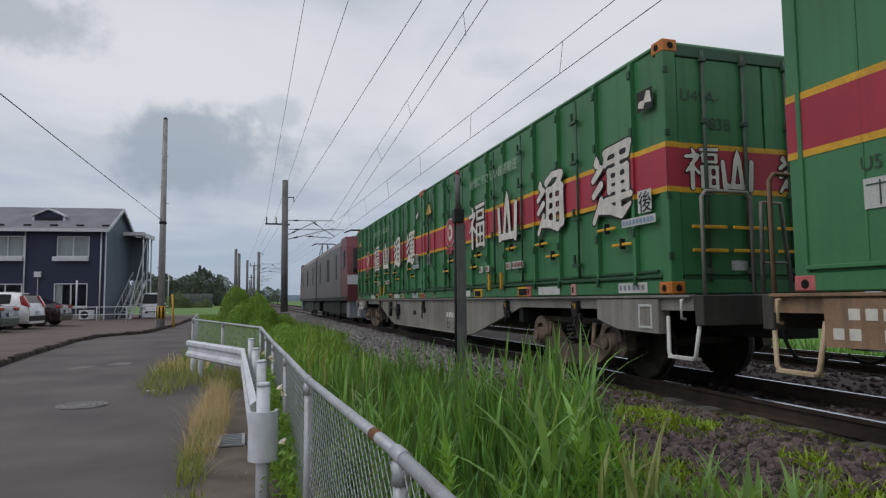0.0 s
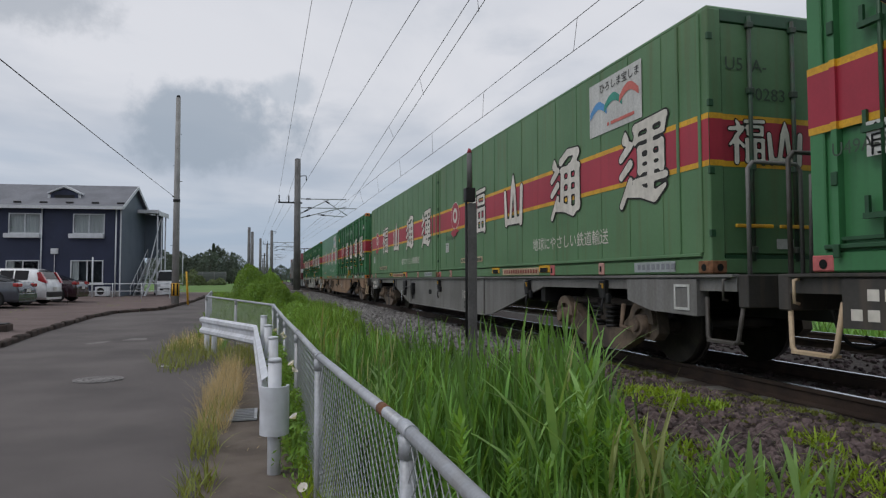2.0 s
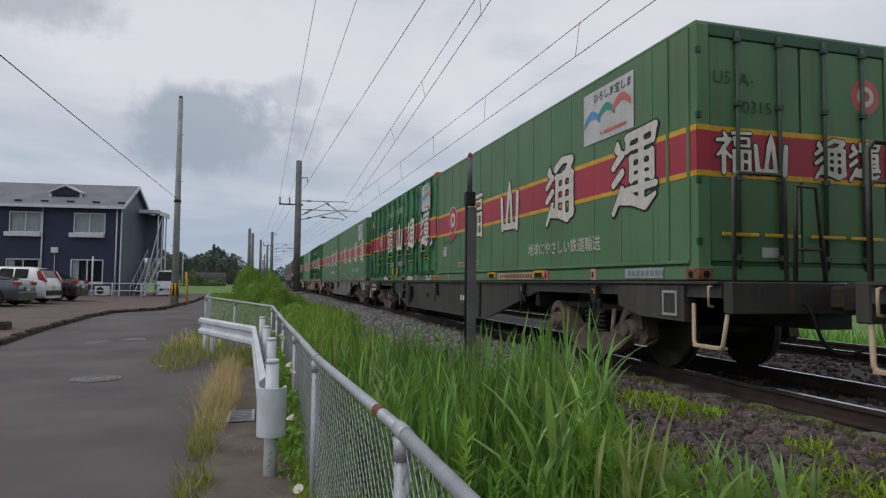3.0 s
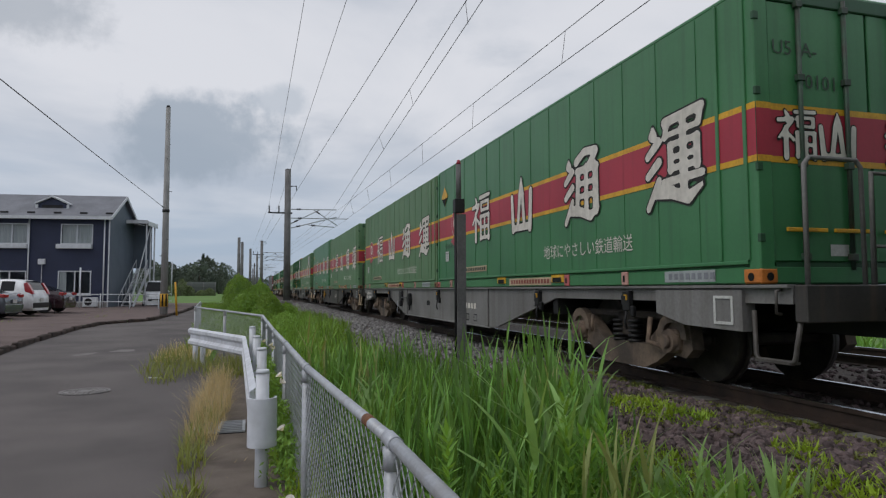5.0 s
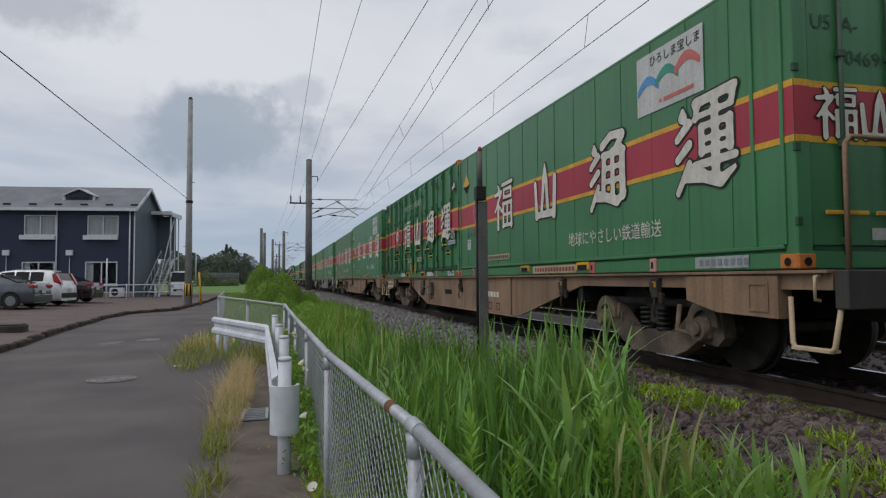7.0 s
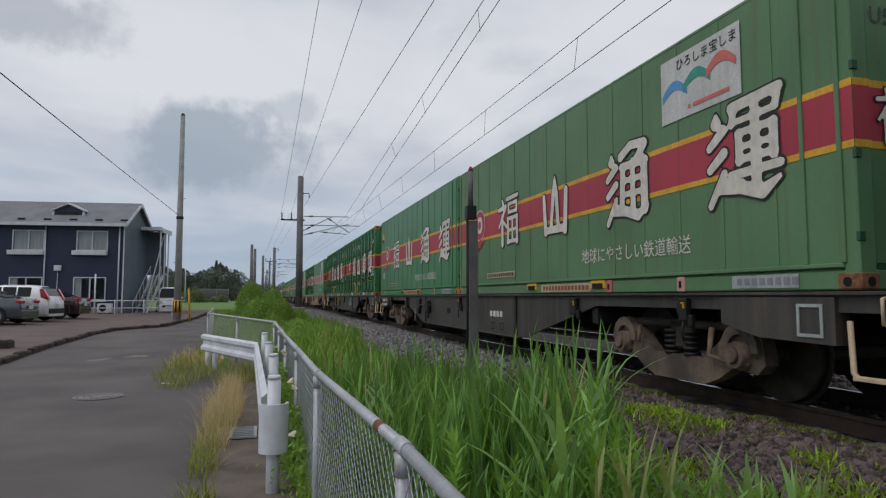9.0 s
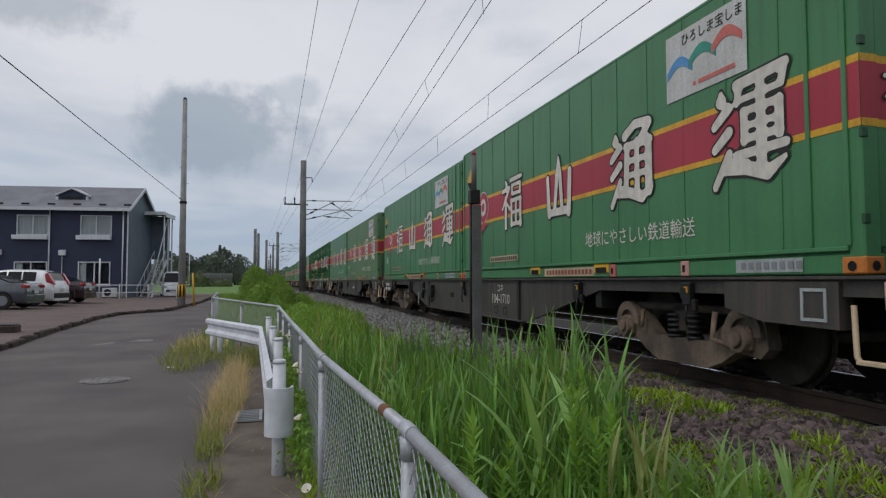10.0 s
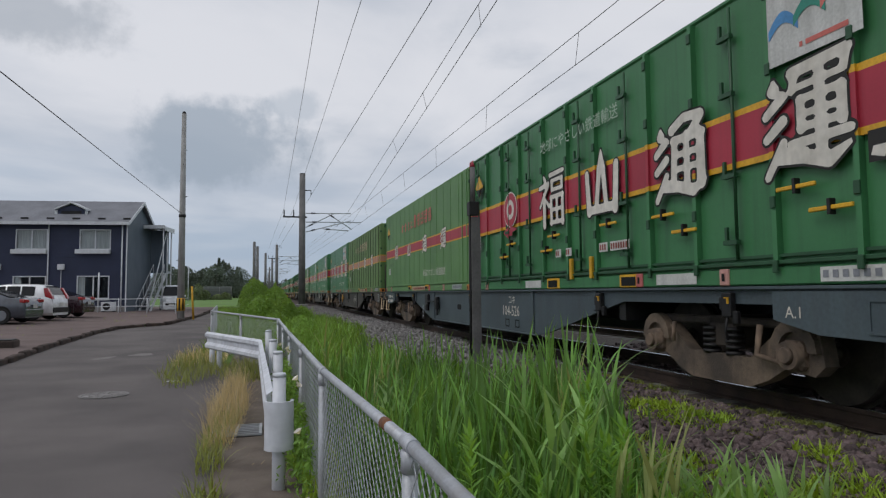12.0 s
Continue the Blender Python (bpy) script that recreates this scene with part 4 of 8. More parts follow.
SEAMS_A = [0.62 * i for i in range(1, 15)]
POSTS_B = [0.24, 1.06, 1.81, 2.63, 3.56, 4.37, 5.15, 6.31, 7.08, 8.07, 8.84]
RODS_B = [0.62, 2.22, 3.1, 4.76, 5.9, 7.64]
HANDLES_B = [(2.32, 0.74), (1.99, 0.54), (3.97, 0.74), (3.72, 0.54), (5.48, 0.75), (6.58, 0.72), (6.92, 0.53), (8.31, 0.74), (8.62, 0.54)]


def container(kind, m, number="", poster=False, label=""):
    ribbed, old = kind == "ribbed", kind in ("old", "redtext")
    g = GREENS["dull" if kind == "redtext" else kind]
    c = thing("freight_container", m, label, "container", "freight containers")
    k = "ribbed" if ribbed else "smooth"
    gk = g.name
    # body shell, rails and corner posts
    shared(("shell", gk), "shell", lambda: boxes((-HX + 0.03, HX - 0.03, -HY + 0.05, HY - 0.03, 0.10, CH - 0.05), bevel=0.01), g, c)
    shared(("bottom", gk), "bottom_rail", lambda: boxes((-HX, HX, -HY, HY, 0.0, 0.15), bevel=0.012), g, c)
    shared(("ledge", gk), "ledge", lambda: boxes((-HX - 0.022, -HX + 0.03, -HY + 0.12, HY - 0.12, 0.165, 0.20), bevel=0.006), M["green_dark"] if ribbed else g, c)
    shared(("roof", gk), "roof", lambda: boxes((-HX + 0.01, HX - 0.01, -HY + 0.02, HY - 0.02, CH - 0.06, CH), bevel=0.02), g, c)
    for sx in (-1, 1):
        for sy in (-1, 1):
            shared(("post", gk, sx, sy), "corner_post", lambda: boxes((min(sx * HX, sx * (HX - 0.15)), max(sx * HX, sx * (HX - 0.15)), min(sy * HY, sy * (HY - 0.13)), max(sy * HY, sy * (HY - 0.13)), 0.13, CH - 0.04), bevel=0.01), g, c)
    # castings: orange at the rear, pink at the front
    for sy, mm in ((-1, M["orange"] if kind != "pale" else M["rust"]), (1, M["pink"])):
        for z in (0.0, CH - 0.12):
            if z and not ribbed:
                continue
            for sx in ((-1, 1) if sy < 0 else (-1,)):
                def cast():
                    x0, x1 = sorted((sx * (HX + 0.006), sx * (HX - 0.17)))
                    y0, y1 = sorted((sy * (HY + 0.006), sy * (HY - 0.19)))
                    return boxes((x0, x1, y0, y1, z - 0.004 if z else 0.002, z + 0.13), bevel=0.012)
                cb = shared(("cast", sy, sx, z, kind == "pale"), "corner_casting", cast, mm, c)
                # flat black discs stand for the shade inside the casting's holes
                hz = z + 0.06
                if sx < 0:
                    def hole():
                        bm = plate([], near, 0)
                        u = 0.10 if sy > 0 else CL - 0.10
                        disc(bm, near(u, hz, 0.010), 0.036, "x", 14)
                        return bm
                    shared(("hole", sy, z), "casting_hole", hole, M["black"], cb)
                if sy < 0:
                    shared(("hole2", sx, z), "casting_hole", lambda: disc(bmesh.new(), (sx * (HX - 0.085), -HY - 0.010, hz), 0.036, "y", 14), M["black"], cb)
    # the band round the body
    v0, v1 = 1.03, 1.54
    band = M["peach"] if kind == "old" else M["red"]
    if old:
        v0, v1 = 1.12, 1.40
    e = 0.055 if not old else 0.03
    edge = M["yellow"]
    for name, lo, hi, mm in (("band", v0 + e, v1 - e, band), ("band_edge", v0, v0 + e, edge), ("band_edge", v1 - e, v1, edge)):
        if ribbed:
            shared((name, lo, "rb"), name, lambda: plate([(0.0, lo, CL, hi)], near, 0.004), mm, c)
        else:
            shared((name, lo, band.name), name, lambda: plate([(0.0, lo, CL, hi)], near, 0.004), mm, c)
        shared((name, lo, band.name, "r"), name, lambda: plate([(-HX + 0.155, lo, HX - 0.155, hi)], rear, -0.016), mm, c)
        for x0 in (-HX, HX - 0.15):
            shared((name, lo, band.name, "rf", x0), name, lambda: plate([(x0, lo, x0 + 0.15, hi)], rear, 0.004), mm, c)
    # side wall: a skin that carries the seams or the ribs
    if ribbed:
        for u in POSTS_B:
            p = shared(("rib", "b"), "door_post", lambda: banded(0.028, 0.024, 0.18, v0, v1, e), (g, edge, band), c)
            p.location.y = HY - u
            shared(("gasket", "b"), "gasket", lambda: boxes((-HX - 0.007, -HX + 0.02, 0.026, 0.040, 0.26, CH - 0.09)), M["gasket"], p)
            for z in (0.10, 0.62, 1.72, CH - 0.24):
                h = shared(("hinge", "b"), "hinge", lambda: boxes((-HX - 0.045, -HX - 0.02, -0.026, 0.026, 0, 0.10), bevel=0.006), M["green_dark"], p)
                h.location.z = z
        for u in RODS_B:
            def rod():
                bm = bmesh.new()
                tube(bm, (-HX - 0.026, 0.0, 0.22), (-HX - 0.026, 0.0, CH - 0.12), 0.016, 0.016, 6)
                for z in (0.36, 0.95, 1.68, 2.2):
                    box(bm, -HX - 0.05, -HX - 0.004, -0.02, 0.15, z, z + 0.04)
                    box(bm, -HX - 0.03, -HX - 0.004, 0.12, 0.15, z, z + 0.16)
                return bm
            r = shared(("rod", "b"), "lock_rod", rod, M["green_dark"], c)
            r.location.y = HY - u
        for u, z in HANDLES_B:
            h = shared(("handle", "b"), "lock_handle", lambda: boxes((-HX - 0.05, -HX - 0.025, -0.19, 0.19, 0.0, 0.034), bevel=0.006), M["yellow"], c)
            h.location = (0, HY - u, z)
            shared(("catch", "b"), "catch", lambda: boxes((-HX - 0.062, -HX + 0.0, -0.014, 0.014, -0.035, 0.085), bevel=0.004), M["steel_dark"], h)
        shared(("line", "b"), "seal_line", lambda: boxes((-HX - 0.012, -HX + 0.02, -HY + 0.2, HY - 0.2, 0.225, 0.25)), M["green_dark"], c)
        for u in (3.86, 5.86):
            shared(("fork", u), "fork_pocket", lambda: boxes((-HX - 0.012, -HX + 0.02, HY - u - 0.20, HY - u + 0.20, 0.0, 0.15), bevel=0.01), M["yellow"], c)
            # no real opening: the pocket's shade is a black patch
            shared(("forkh", u), "pocket_hole", lambda: plate([(u - 0.15, 0.02, u + 0.15, 0.12)], near, 0.016), M["black"], c)
        for u in (4.48, 5.03):
            shared(("strap", u), "yellow_strap", lambda: boxes((-HX - 0.045, -HX + 0.0, HY - u - 0.03, HY - u + 0.03, 0.12, 0.40), bevel=0.008), M["yellow"], c)
        for u, w in ((3.14, 0.6), (6.72, 0.66), (8.75, 0.55)):
            shared(("plateb", u), "data_plate", lambda: plate([(u - w / 2, 0.02, u + w / 2, 0.13)], near, 0.006), M["plate"], c)
    else:
        for u in SEAMS_A:
            sm = shared(("seam", gk, band.name), "seam", lambda: banded(0.016 if kind == "old" else 0.005, 0.016 if kind == "old" else 0.011, 0.21, v0, v1, e), (M["old_seam"] if kind == "old" else g, edge, band), c)
            sm.location.y = HY - u - (0.34 if kind == "old" and u < 9 else 0.0)
        shared(("skin", gk), "side_panel", lambda: boxes((-HX + 0.001, -HX + 0.031, -HY + 0.14, HY - 0.14, 0.19, CH - 0.055)), g, c)
        for u in (0.12, CL - 0.45, CL - 0.12):
            shared(("gutter", gk, u), "gutter", lambda: boxes((-HX - 0.018, -HX + 0.02, HY - u - 0.02, HY - u + 0.02, 0.2, CH - 0.06), bevel=0.006), g, c)
        shared(("fplate", "a"), "fork_plate", lambda: plate([(4.12, 0.02, 5.62, 0.13)], near, 0.006), M["cream"], c)
        shared(("fprint", "a"), "small_print", lambda: plate([(4.2 + i * 0.1, 0.045, 4.265 + i * 0.1, 0.105) for i in range(14)], near, 0.009), M["ink_red"], c)
        if kind in ("pale", "vivid"):
            nb = shared(("lownote",), "notice_strip", lambda: plate([(1.75, 0.29, 3.1, 0.39)], near, 0.012), M["cream"], c)
            shared(("lowprint",), "small_print", lambda: plate([(1.79 + i * 0.1, 0.31, 1.855 + i * 0.1, 0.37) for i in range(13)], near, 0.015), M["ink"], nb)
        for u in (3.78, 5.80):
            shared(("forka", u), "fork_pocket", lambda: boxes((-HX - 0.012, -HX + 0.02, HY - u - 0.18, HY - u + 0.18, 0.05, 0.16), bevel=0.01), M["yellow"], c)
            # black patch painted for the dark inside of the pocket
            shared(("forkha", u), "pocket_hole", lambda: plate([(u - 0.13, 0.055, u + 0.13, 0.12)], near, 0.016), M["black"], c)
        shared(("plate", "a"), "data_plate", lambda: plate([(8.15, 0.025, 8.88, 0.135)], near, 0.006), M["plate_grey"], c)
        shared(("bars", "a"), "small_print", lambda: plate([(8.22 + i * 0.086, 0.05, 8.22 + i * 0.086 + 0.055, 0.11) for i in range(8)], near, 0.010), M["ink_grey"], c)
    for u in (1.0, 6.08, 7.44):
        shared(("lockp", u), "lifting_eye", lambda: boxes((-HX - 0.02, -HX + 0.02, HY - u - 0.06, HY - u + 0.06, 0.0, 0.15), bevel=0.01), M["pink"] if u == 6.08 else M["pink_pale"], c)
        # the eye's shaded inside, drawn as a thin black plate
        shared(("lockh", u), "pocket_hole", lambda: plate([(u - 0.02, 0.04, u + 0.02, 0.11)], near, 0.024), M["black"], c)
    # big emblems along the side
    off = 0.031 if ribbed else 0.009
    places = ((2.37, 0.88, 0.87, 0.82), (4.24, 0.78, 0.87, 0.84), (6.07, 0.86, 0.83, 0.90), (7.90, 0.86, 0.80, 0.92))
    if ribbed:
        places = ((3.50, 0.80, 0.92, 0.76), (4.95, 0.78, 0.92, 0.78), (6.48, 0.80, 0.89, 0.80), (8.02, 0.80, 0.87, 0.84))
    if old:
        places = ((1.60, 0.46, 1.05, 0.42), (3.50, 0.42, 1.05, 0.40), (5.40, 0.44, 1.04, 0.44), (7.22, 0.46, 1.02, 0.47))
    for i, (u0, w, b0, h) in enumerate(places):
        em = shared(("emb", i, ribbed, old), "emblem", lambda: emblem(i, u0, b0, w, h, 0.0, near, off + 0.003), M["white"], c, "off-white painted emblem")
        shared(("embo", i, ribbed, old), "emblem_outline", lambda: emblem(i, u0, b0, w, h, 0.011 if old else 0.020, near, off, hollow=0.05), M["outline"], em)
    if not old:
        ru = 2.3 if ribbed else 1.35
        # ring badge with a bow under it
        rb = shared(("ring", ribbed), "ring_badge", lambda: disc(bmesh.new(), near(ru, 1.34, off + 0.001), 0.30, "x", 28), M["white"], c, "red and white ring badge")
        shared(("ring2", ribbed), "ring", lambda: disc(bmesh.new(), near(ru, 1.34, off + 0.003), 0.28, "x", 28), M["red"], rb)
        shared(("ring3", ribbed), "ring", lambda: disc(bmesh.new(), near(ru, 1.34, off + 0.005), 0.165, "x", 28), M["white"], rb)
        shared(("ring4", ribbed), "ring", lambda: disc(bmesh.new(), near(ru, 1.34, off + 0.007), 0.085, "x", 20), M["red"], rb)
        shared(("bow", ribbed), "bow", lambda: plate([((ru - 0.34, 0.97), (ru - 0.10, 0.86), (ru - 0.10, 1.02), (ru - 0.12, 1.06)), ((ru - 0.02, 0.94), (ru + 0.30, 0.99), (ru + 0.1, 1.04), (ru - 0.02, 1.08)), (ru - 0.18, 0.90, ru + 0.08, 1.02)], near, off + 0.003), M["red"], rb)
    # yellow and black diamond
    du = 0.68 if ribbed else 0.56
    if kind not in ("pale", "old") and not number.endswith("412"):
        d = shared(("dia", ribbed), "diamond_sign", lambda: plate([((du - 0.22, 1.98), (du, 1.76), (du + 0.22, 1.98), (du, 2.2))], near, off), M["yellow"], c)
        shared(("dia2", ribbed), "diamond_tip", lambda: plate([((du - 0.19, 1.95), (du, 1.765), (du + 0.19, 1.95), (du, 1.93))], near, off + 0.004), M["black"], d)
    # slogan, sticker and numbers
    if kind != "old":
        if ("slogan", ribbed) not in CACHE:
            v, size = (0.40, 0.205) if not ribbed else (2.02, 0.20)
            u0 = 5.4 if not ribbed else 3.55
            me, w = words("地球にやさしい鉄道輸送", size)
            for q in me.vertices:
                q.co = near(u0 + q.co.x * 2.2 / w, v + q.co.y, off)
            me.materials.clear()
            me.materials.append(M["offwhite"] if kind != "vivid" else M["white"])
            CACHE[("slogan", ribbed)] = me
        part("slogan", CACHE[("slogan", ribbed)], None, c)
    if not ribbed:
        st = shared(("sticker", ribbed), "sticker", lambda: plate([(0.62, 0.56, 0.86, 0.77)], near, off), M["plate"], c)
        shared(("stickl", ribbed), "sticker_line", lambda: plate([(0.735, 0.58, 0.747, 0.75), (0.64, 0.72, 0.84, 0.73)], near, off + 0.004), M["ink"], st)
    pre, _, num = number.partition("-")
    if num:
        writing(number, 0.14, lambda a, b: near((0.22 if ribbed else 0.6) + a, 0.83 + b, off), M["ink"], c)
        writing(pre + "-", 0.18, lambda a, b: rear(-1.05 + a, 1.98 + b, -0.012), M["ink"], c)
        writing(num, 0.18, lambda a, b: rear(-0.8 + a, 1.70 + b, -0.012), M["ink"], c)
    if ribbed:
        # the eco mark: a dark plate with a white swoosh
        eu, ev = (9.08, 0.93) if poster else (9.12, 2.05)
        mk = shared(("mark", poster), "mark_plate", lambda: plate([(eu - 0.14, ev - 0.11, eu + 0.14, ev + 0.11)], near, off), M["outline"], c, "dark plate with a white swoosh")
        shared(("swoosh", poster), "swoosh", lambda: plate([((eu - 0.12, ev - 0.06), (eu - 0.02, ev - 0.09), (eu + 0.02, ev + 0.0), (eu - 0.10, ev + 0.0)), ((eu - 0.02, ev - 0.03), (eu + 0.12, ev - 0.05), (eu + 0.10, ev + 0.07), (eu + 0.04, ev + 0.09))], near, off + 0.003), M["white"], mk)
        for txt, u, v in (("前", 0.62, 0.90),) + ((("後", 9.06, 0.98),) if not poster else ()):
            sg = shared(("sign", txt), "sign_plate", lambda: plate([(u - 0.12, v - 0.12, u + 0.12, v + 0.12)], near, off), M["plate"], c)
            if ("signt", txt) not in CACHE:
                me, w = words(txt, 0.24)
                for q in me.vertices:
                    q.co = near(u - 0.11 + q.co.x, v - 0.095 + q.co.y, off + 0.004)
                me.materials.clear()
                me.materials.append(M["black"])
                CACHE[("signt", txt)] = me
            part("lettering", CACHE[("signt", txt)], None, sg)
        if not poster:
            st = shared(("strip",), "notice_strip", lambda: plate([(8.62, 0.74, 9.24, 0.83)], near, off), M["plate"], c)
            shared(("stripb",), "small_print", lambda: plate([(8.64 + q * 0.065, 0.76, 8.685 + q * 0.065, 0.81) for q in range(9)], near, off + 0.003), M["ink_blue"], st)
        # small notices about the fork pockets, with red print
        for u, w in ((4.10, 0.17), (4.42, 0.17), (5.35, 0.20), (5.72, 0.42)):
            nt_ = shared(("pocketnote", u), "pocket_notice", lambda: plate([(u - w / 2, 0.44, u + w / 2, 0.55)], near, off), M["plate"], c)
            shared(("pocketprint", u), "small_print", lambda: plate([(u - w / 2 + 0.015 + q * 0.055, 0.46, u - w / 2 + 0.05 + q * 0.055, 0.53) for q in range(int(w / 0.057))], near, off + 0.003), M["ink_red"], nt_)
        shared(("datab",), "small_print", lambda: plate([(8.50 + q * 0.085, 0.05, 8.55 + q * 0.085, 0.105) for q in range(6)], near, 0.009), M["ink_grey"], c)
    if poster:
        pu, pk = (8.52, 0.75) if ribbed else (7.775, 1.0)
        ps = shared(("poster", ribbed), "poster", lambda: plate([(pu - 0.575 * pk, 1.76, pu + 0.575 * pk, 2.43)], near, off), M["plate"], c, "white poster with blue, green and red waves")
        for j, (mm, uu) in enumerate(((M["blue"], pu - 0.355 * pk), (M["teal"], pu - 0.015 * pk), (M["salmon"], pu + 0.325 * pk))):
            def wave():
                bm = bmesh.new()
                n = 12
                up = [bm.verts.new(near(uu + (0.4 * i / n - 0.2) * pk, 2.06 + 0.12 * math.sin(math.pi * i / n) + 0.03 * j, off + 0.004 + 0.0006 * j)) for i in range(n + 1)]
                dn = [bm.verts.new(near(uu + (0.4 * i / n - 0.2) * pk, 1.98 + 0.10 * math.sin(math.pi * i / n) + 0.03 * j, off + 0.004 + 0.0006 * j)) for i in range(n + 1)]
                for i in range(n):
                    bm.faces.new((up[i], dn[i], dn[i + 1], up[i + 1]))
                return bm
            shared(("wave", ribbed, j), "wave", wave, mm, ps)
        if ("pw", ribbed) not in CACHE:
            me, w = words("ひろしま宝しま", 0.13)
            for q in me.vertices:
                q.co = near(pu - 0.325 * pk + q.co.x * 0.84 * pk / w, 2.28 + q.co.y, off + 0.004)
            me.materials.clear()
            me.materials.append(M["black"])
            CACHE[("pw", ribbed)] = me
        part("lettering", CACHE[("pw", ribbed)], None, ps)
        shared(("pb", ribbed), "small_print", lambda: plate([(pu - 0.15 * pk, 1.83, pu - 0.11 * pk, 1.87), (pu - 0.07 * pk, 1.83, pu + 0.43 * pk, 1.87)], near, off + 0.004), M["salmon"], ps)
    if kind == "old":
        shared(("oldprint",), "faded_print", lambda: print_row(2.65, near, off), M["cream"], c)
    if kind == "redtext":
        shared(("redprint",), "red_print", lambda: print_row(2.7, near, off), M["salmon"], c)
    # rear doors
    for sx in (-1, 1):
        def leaf():
            x0, x1 = sorted((sx * 0.015, sx * (HX - 0.16)))
            return boxes((x0, x1, -HY + 0.02, -HY + 0.05, 0.19, CH - 0.16), bevel=0.008)
        dl = shared(("leaf", gk, sx), "door", leaf, g, c)
        for q in (0.28, 0.78):
            def bar():
                bm = bmesh.new()
                tube(bm, (sx * q, -HY - 0.004, 0.12), (sx * q, -HY - 0.004, CH - 0.08), 0.02, 0.02, 8)
                for z in (0.2, 1.0, 1.75, CH - 0.2):
                    box(bm, sx * q - 0.035, sx * q + 0.035, -HY - 0.03, -HY + 0.02, z, z + 0.06, bevel=0.005)
                return bm
            shared(("bar", gk, sx, q), "lock_bar", bar, M["bar_green"], dl)
            for z in ((0.42, 0.66) if ribbed else (0.44,)):
                shared(("lever", sx, q, z), "lever", lambda: boxes((sx * q - 0.21, sx * q + 0.21, -HY - 0.035, -HY - 0.012, z, z + 0.035), bevel=0.005), M["yellow"], dl)
        for z in (0.35, 0.95, 1.6, 2.25):
            shared(("dh", sx, z), "hinge", lambda: boxes((min(sx * (HX - 0.05), sx * (HX + 0.006)), max(sx * (HX - 0.05), sx * (HX + 0.006)), -HY - 0.012, -HY + 0.02, z, z + 0.07), bevel=0.005), M["green_dark"], dl)
    shared(("header", gk), "header", lambda: boxes((-HX + 0.14, HX - 0.14, -HY + 0.005, -HY + 0.06, CH - 0.16, CH - 0.03), bevel=0.01), M["green_dark"], c)
    shared(("sill", gk), "door_sill", lambda: boxes((-HX + 0.16, HX - 0.16, -HY + 0.004, -HY + 0.05, 0.13, 0.18)), M["green_dark"], c)
    for i in range(4):
        w = 0.40
        u0 = (-1.02, -0.58, 0.16, 0.60)[i]
        em = shared(("emr", i), "emblem", lambda: emblem(i, u0, 1.08, w, 0.42, 0.0, rear, -0.006, 24), M["white"], c)
        shared(("emro", i), "emblem_outline", lambda: emblem(i, u0, 1.08, w, 0.42, 0.010, rear, -0.009, 24, 0.04), M["outline"], em)
    if not ribbed:
        rr = shared(("rring",), "ring_badge", lambda: disc(bmesh.new(), rear(0.84, 2.0, -0.018), 0.19, "y", 24), M["salmon"], c)
        shared(("rring2",), "ring", lambda: disc(bmesh.new(), rear(0.84, 2.0, -0.014), 0.11, "y", 20, 0.055), M["white"], rr)
    shared(("rlabel",), "warning_label", lambda: plate([(-0.50, 0.24, -0.30, 0.34)], rear, -0.014), M["plate"], c)
    return c


# wagon: 20.4 m over the couplers, deck 1.0 m above the rail; origin on the rail's level under its middle
WL = 20.4


def side_frame(bm, x0, x1):
    prof = [(-9.72, 0.97), (9.72, 0.97), (9.72, 0.84), (5.7, 0.84), (3.5, 0.33), (3.2, 0.30), (-3.2, 0.30), (-3.5, 0.33), (-5.7, 0.84), (-9.72, 0.84)]
    return prism(bm, prof, "x", x0, x1)


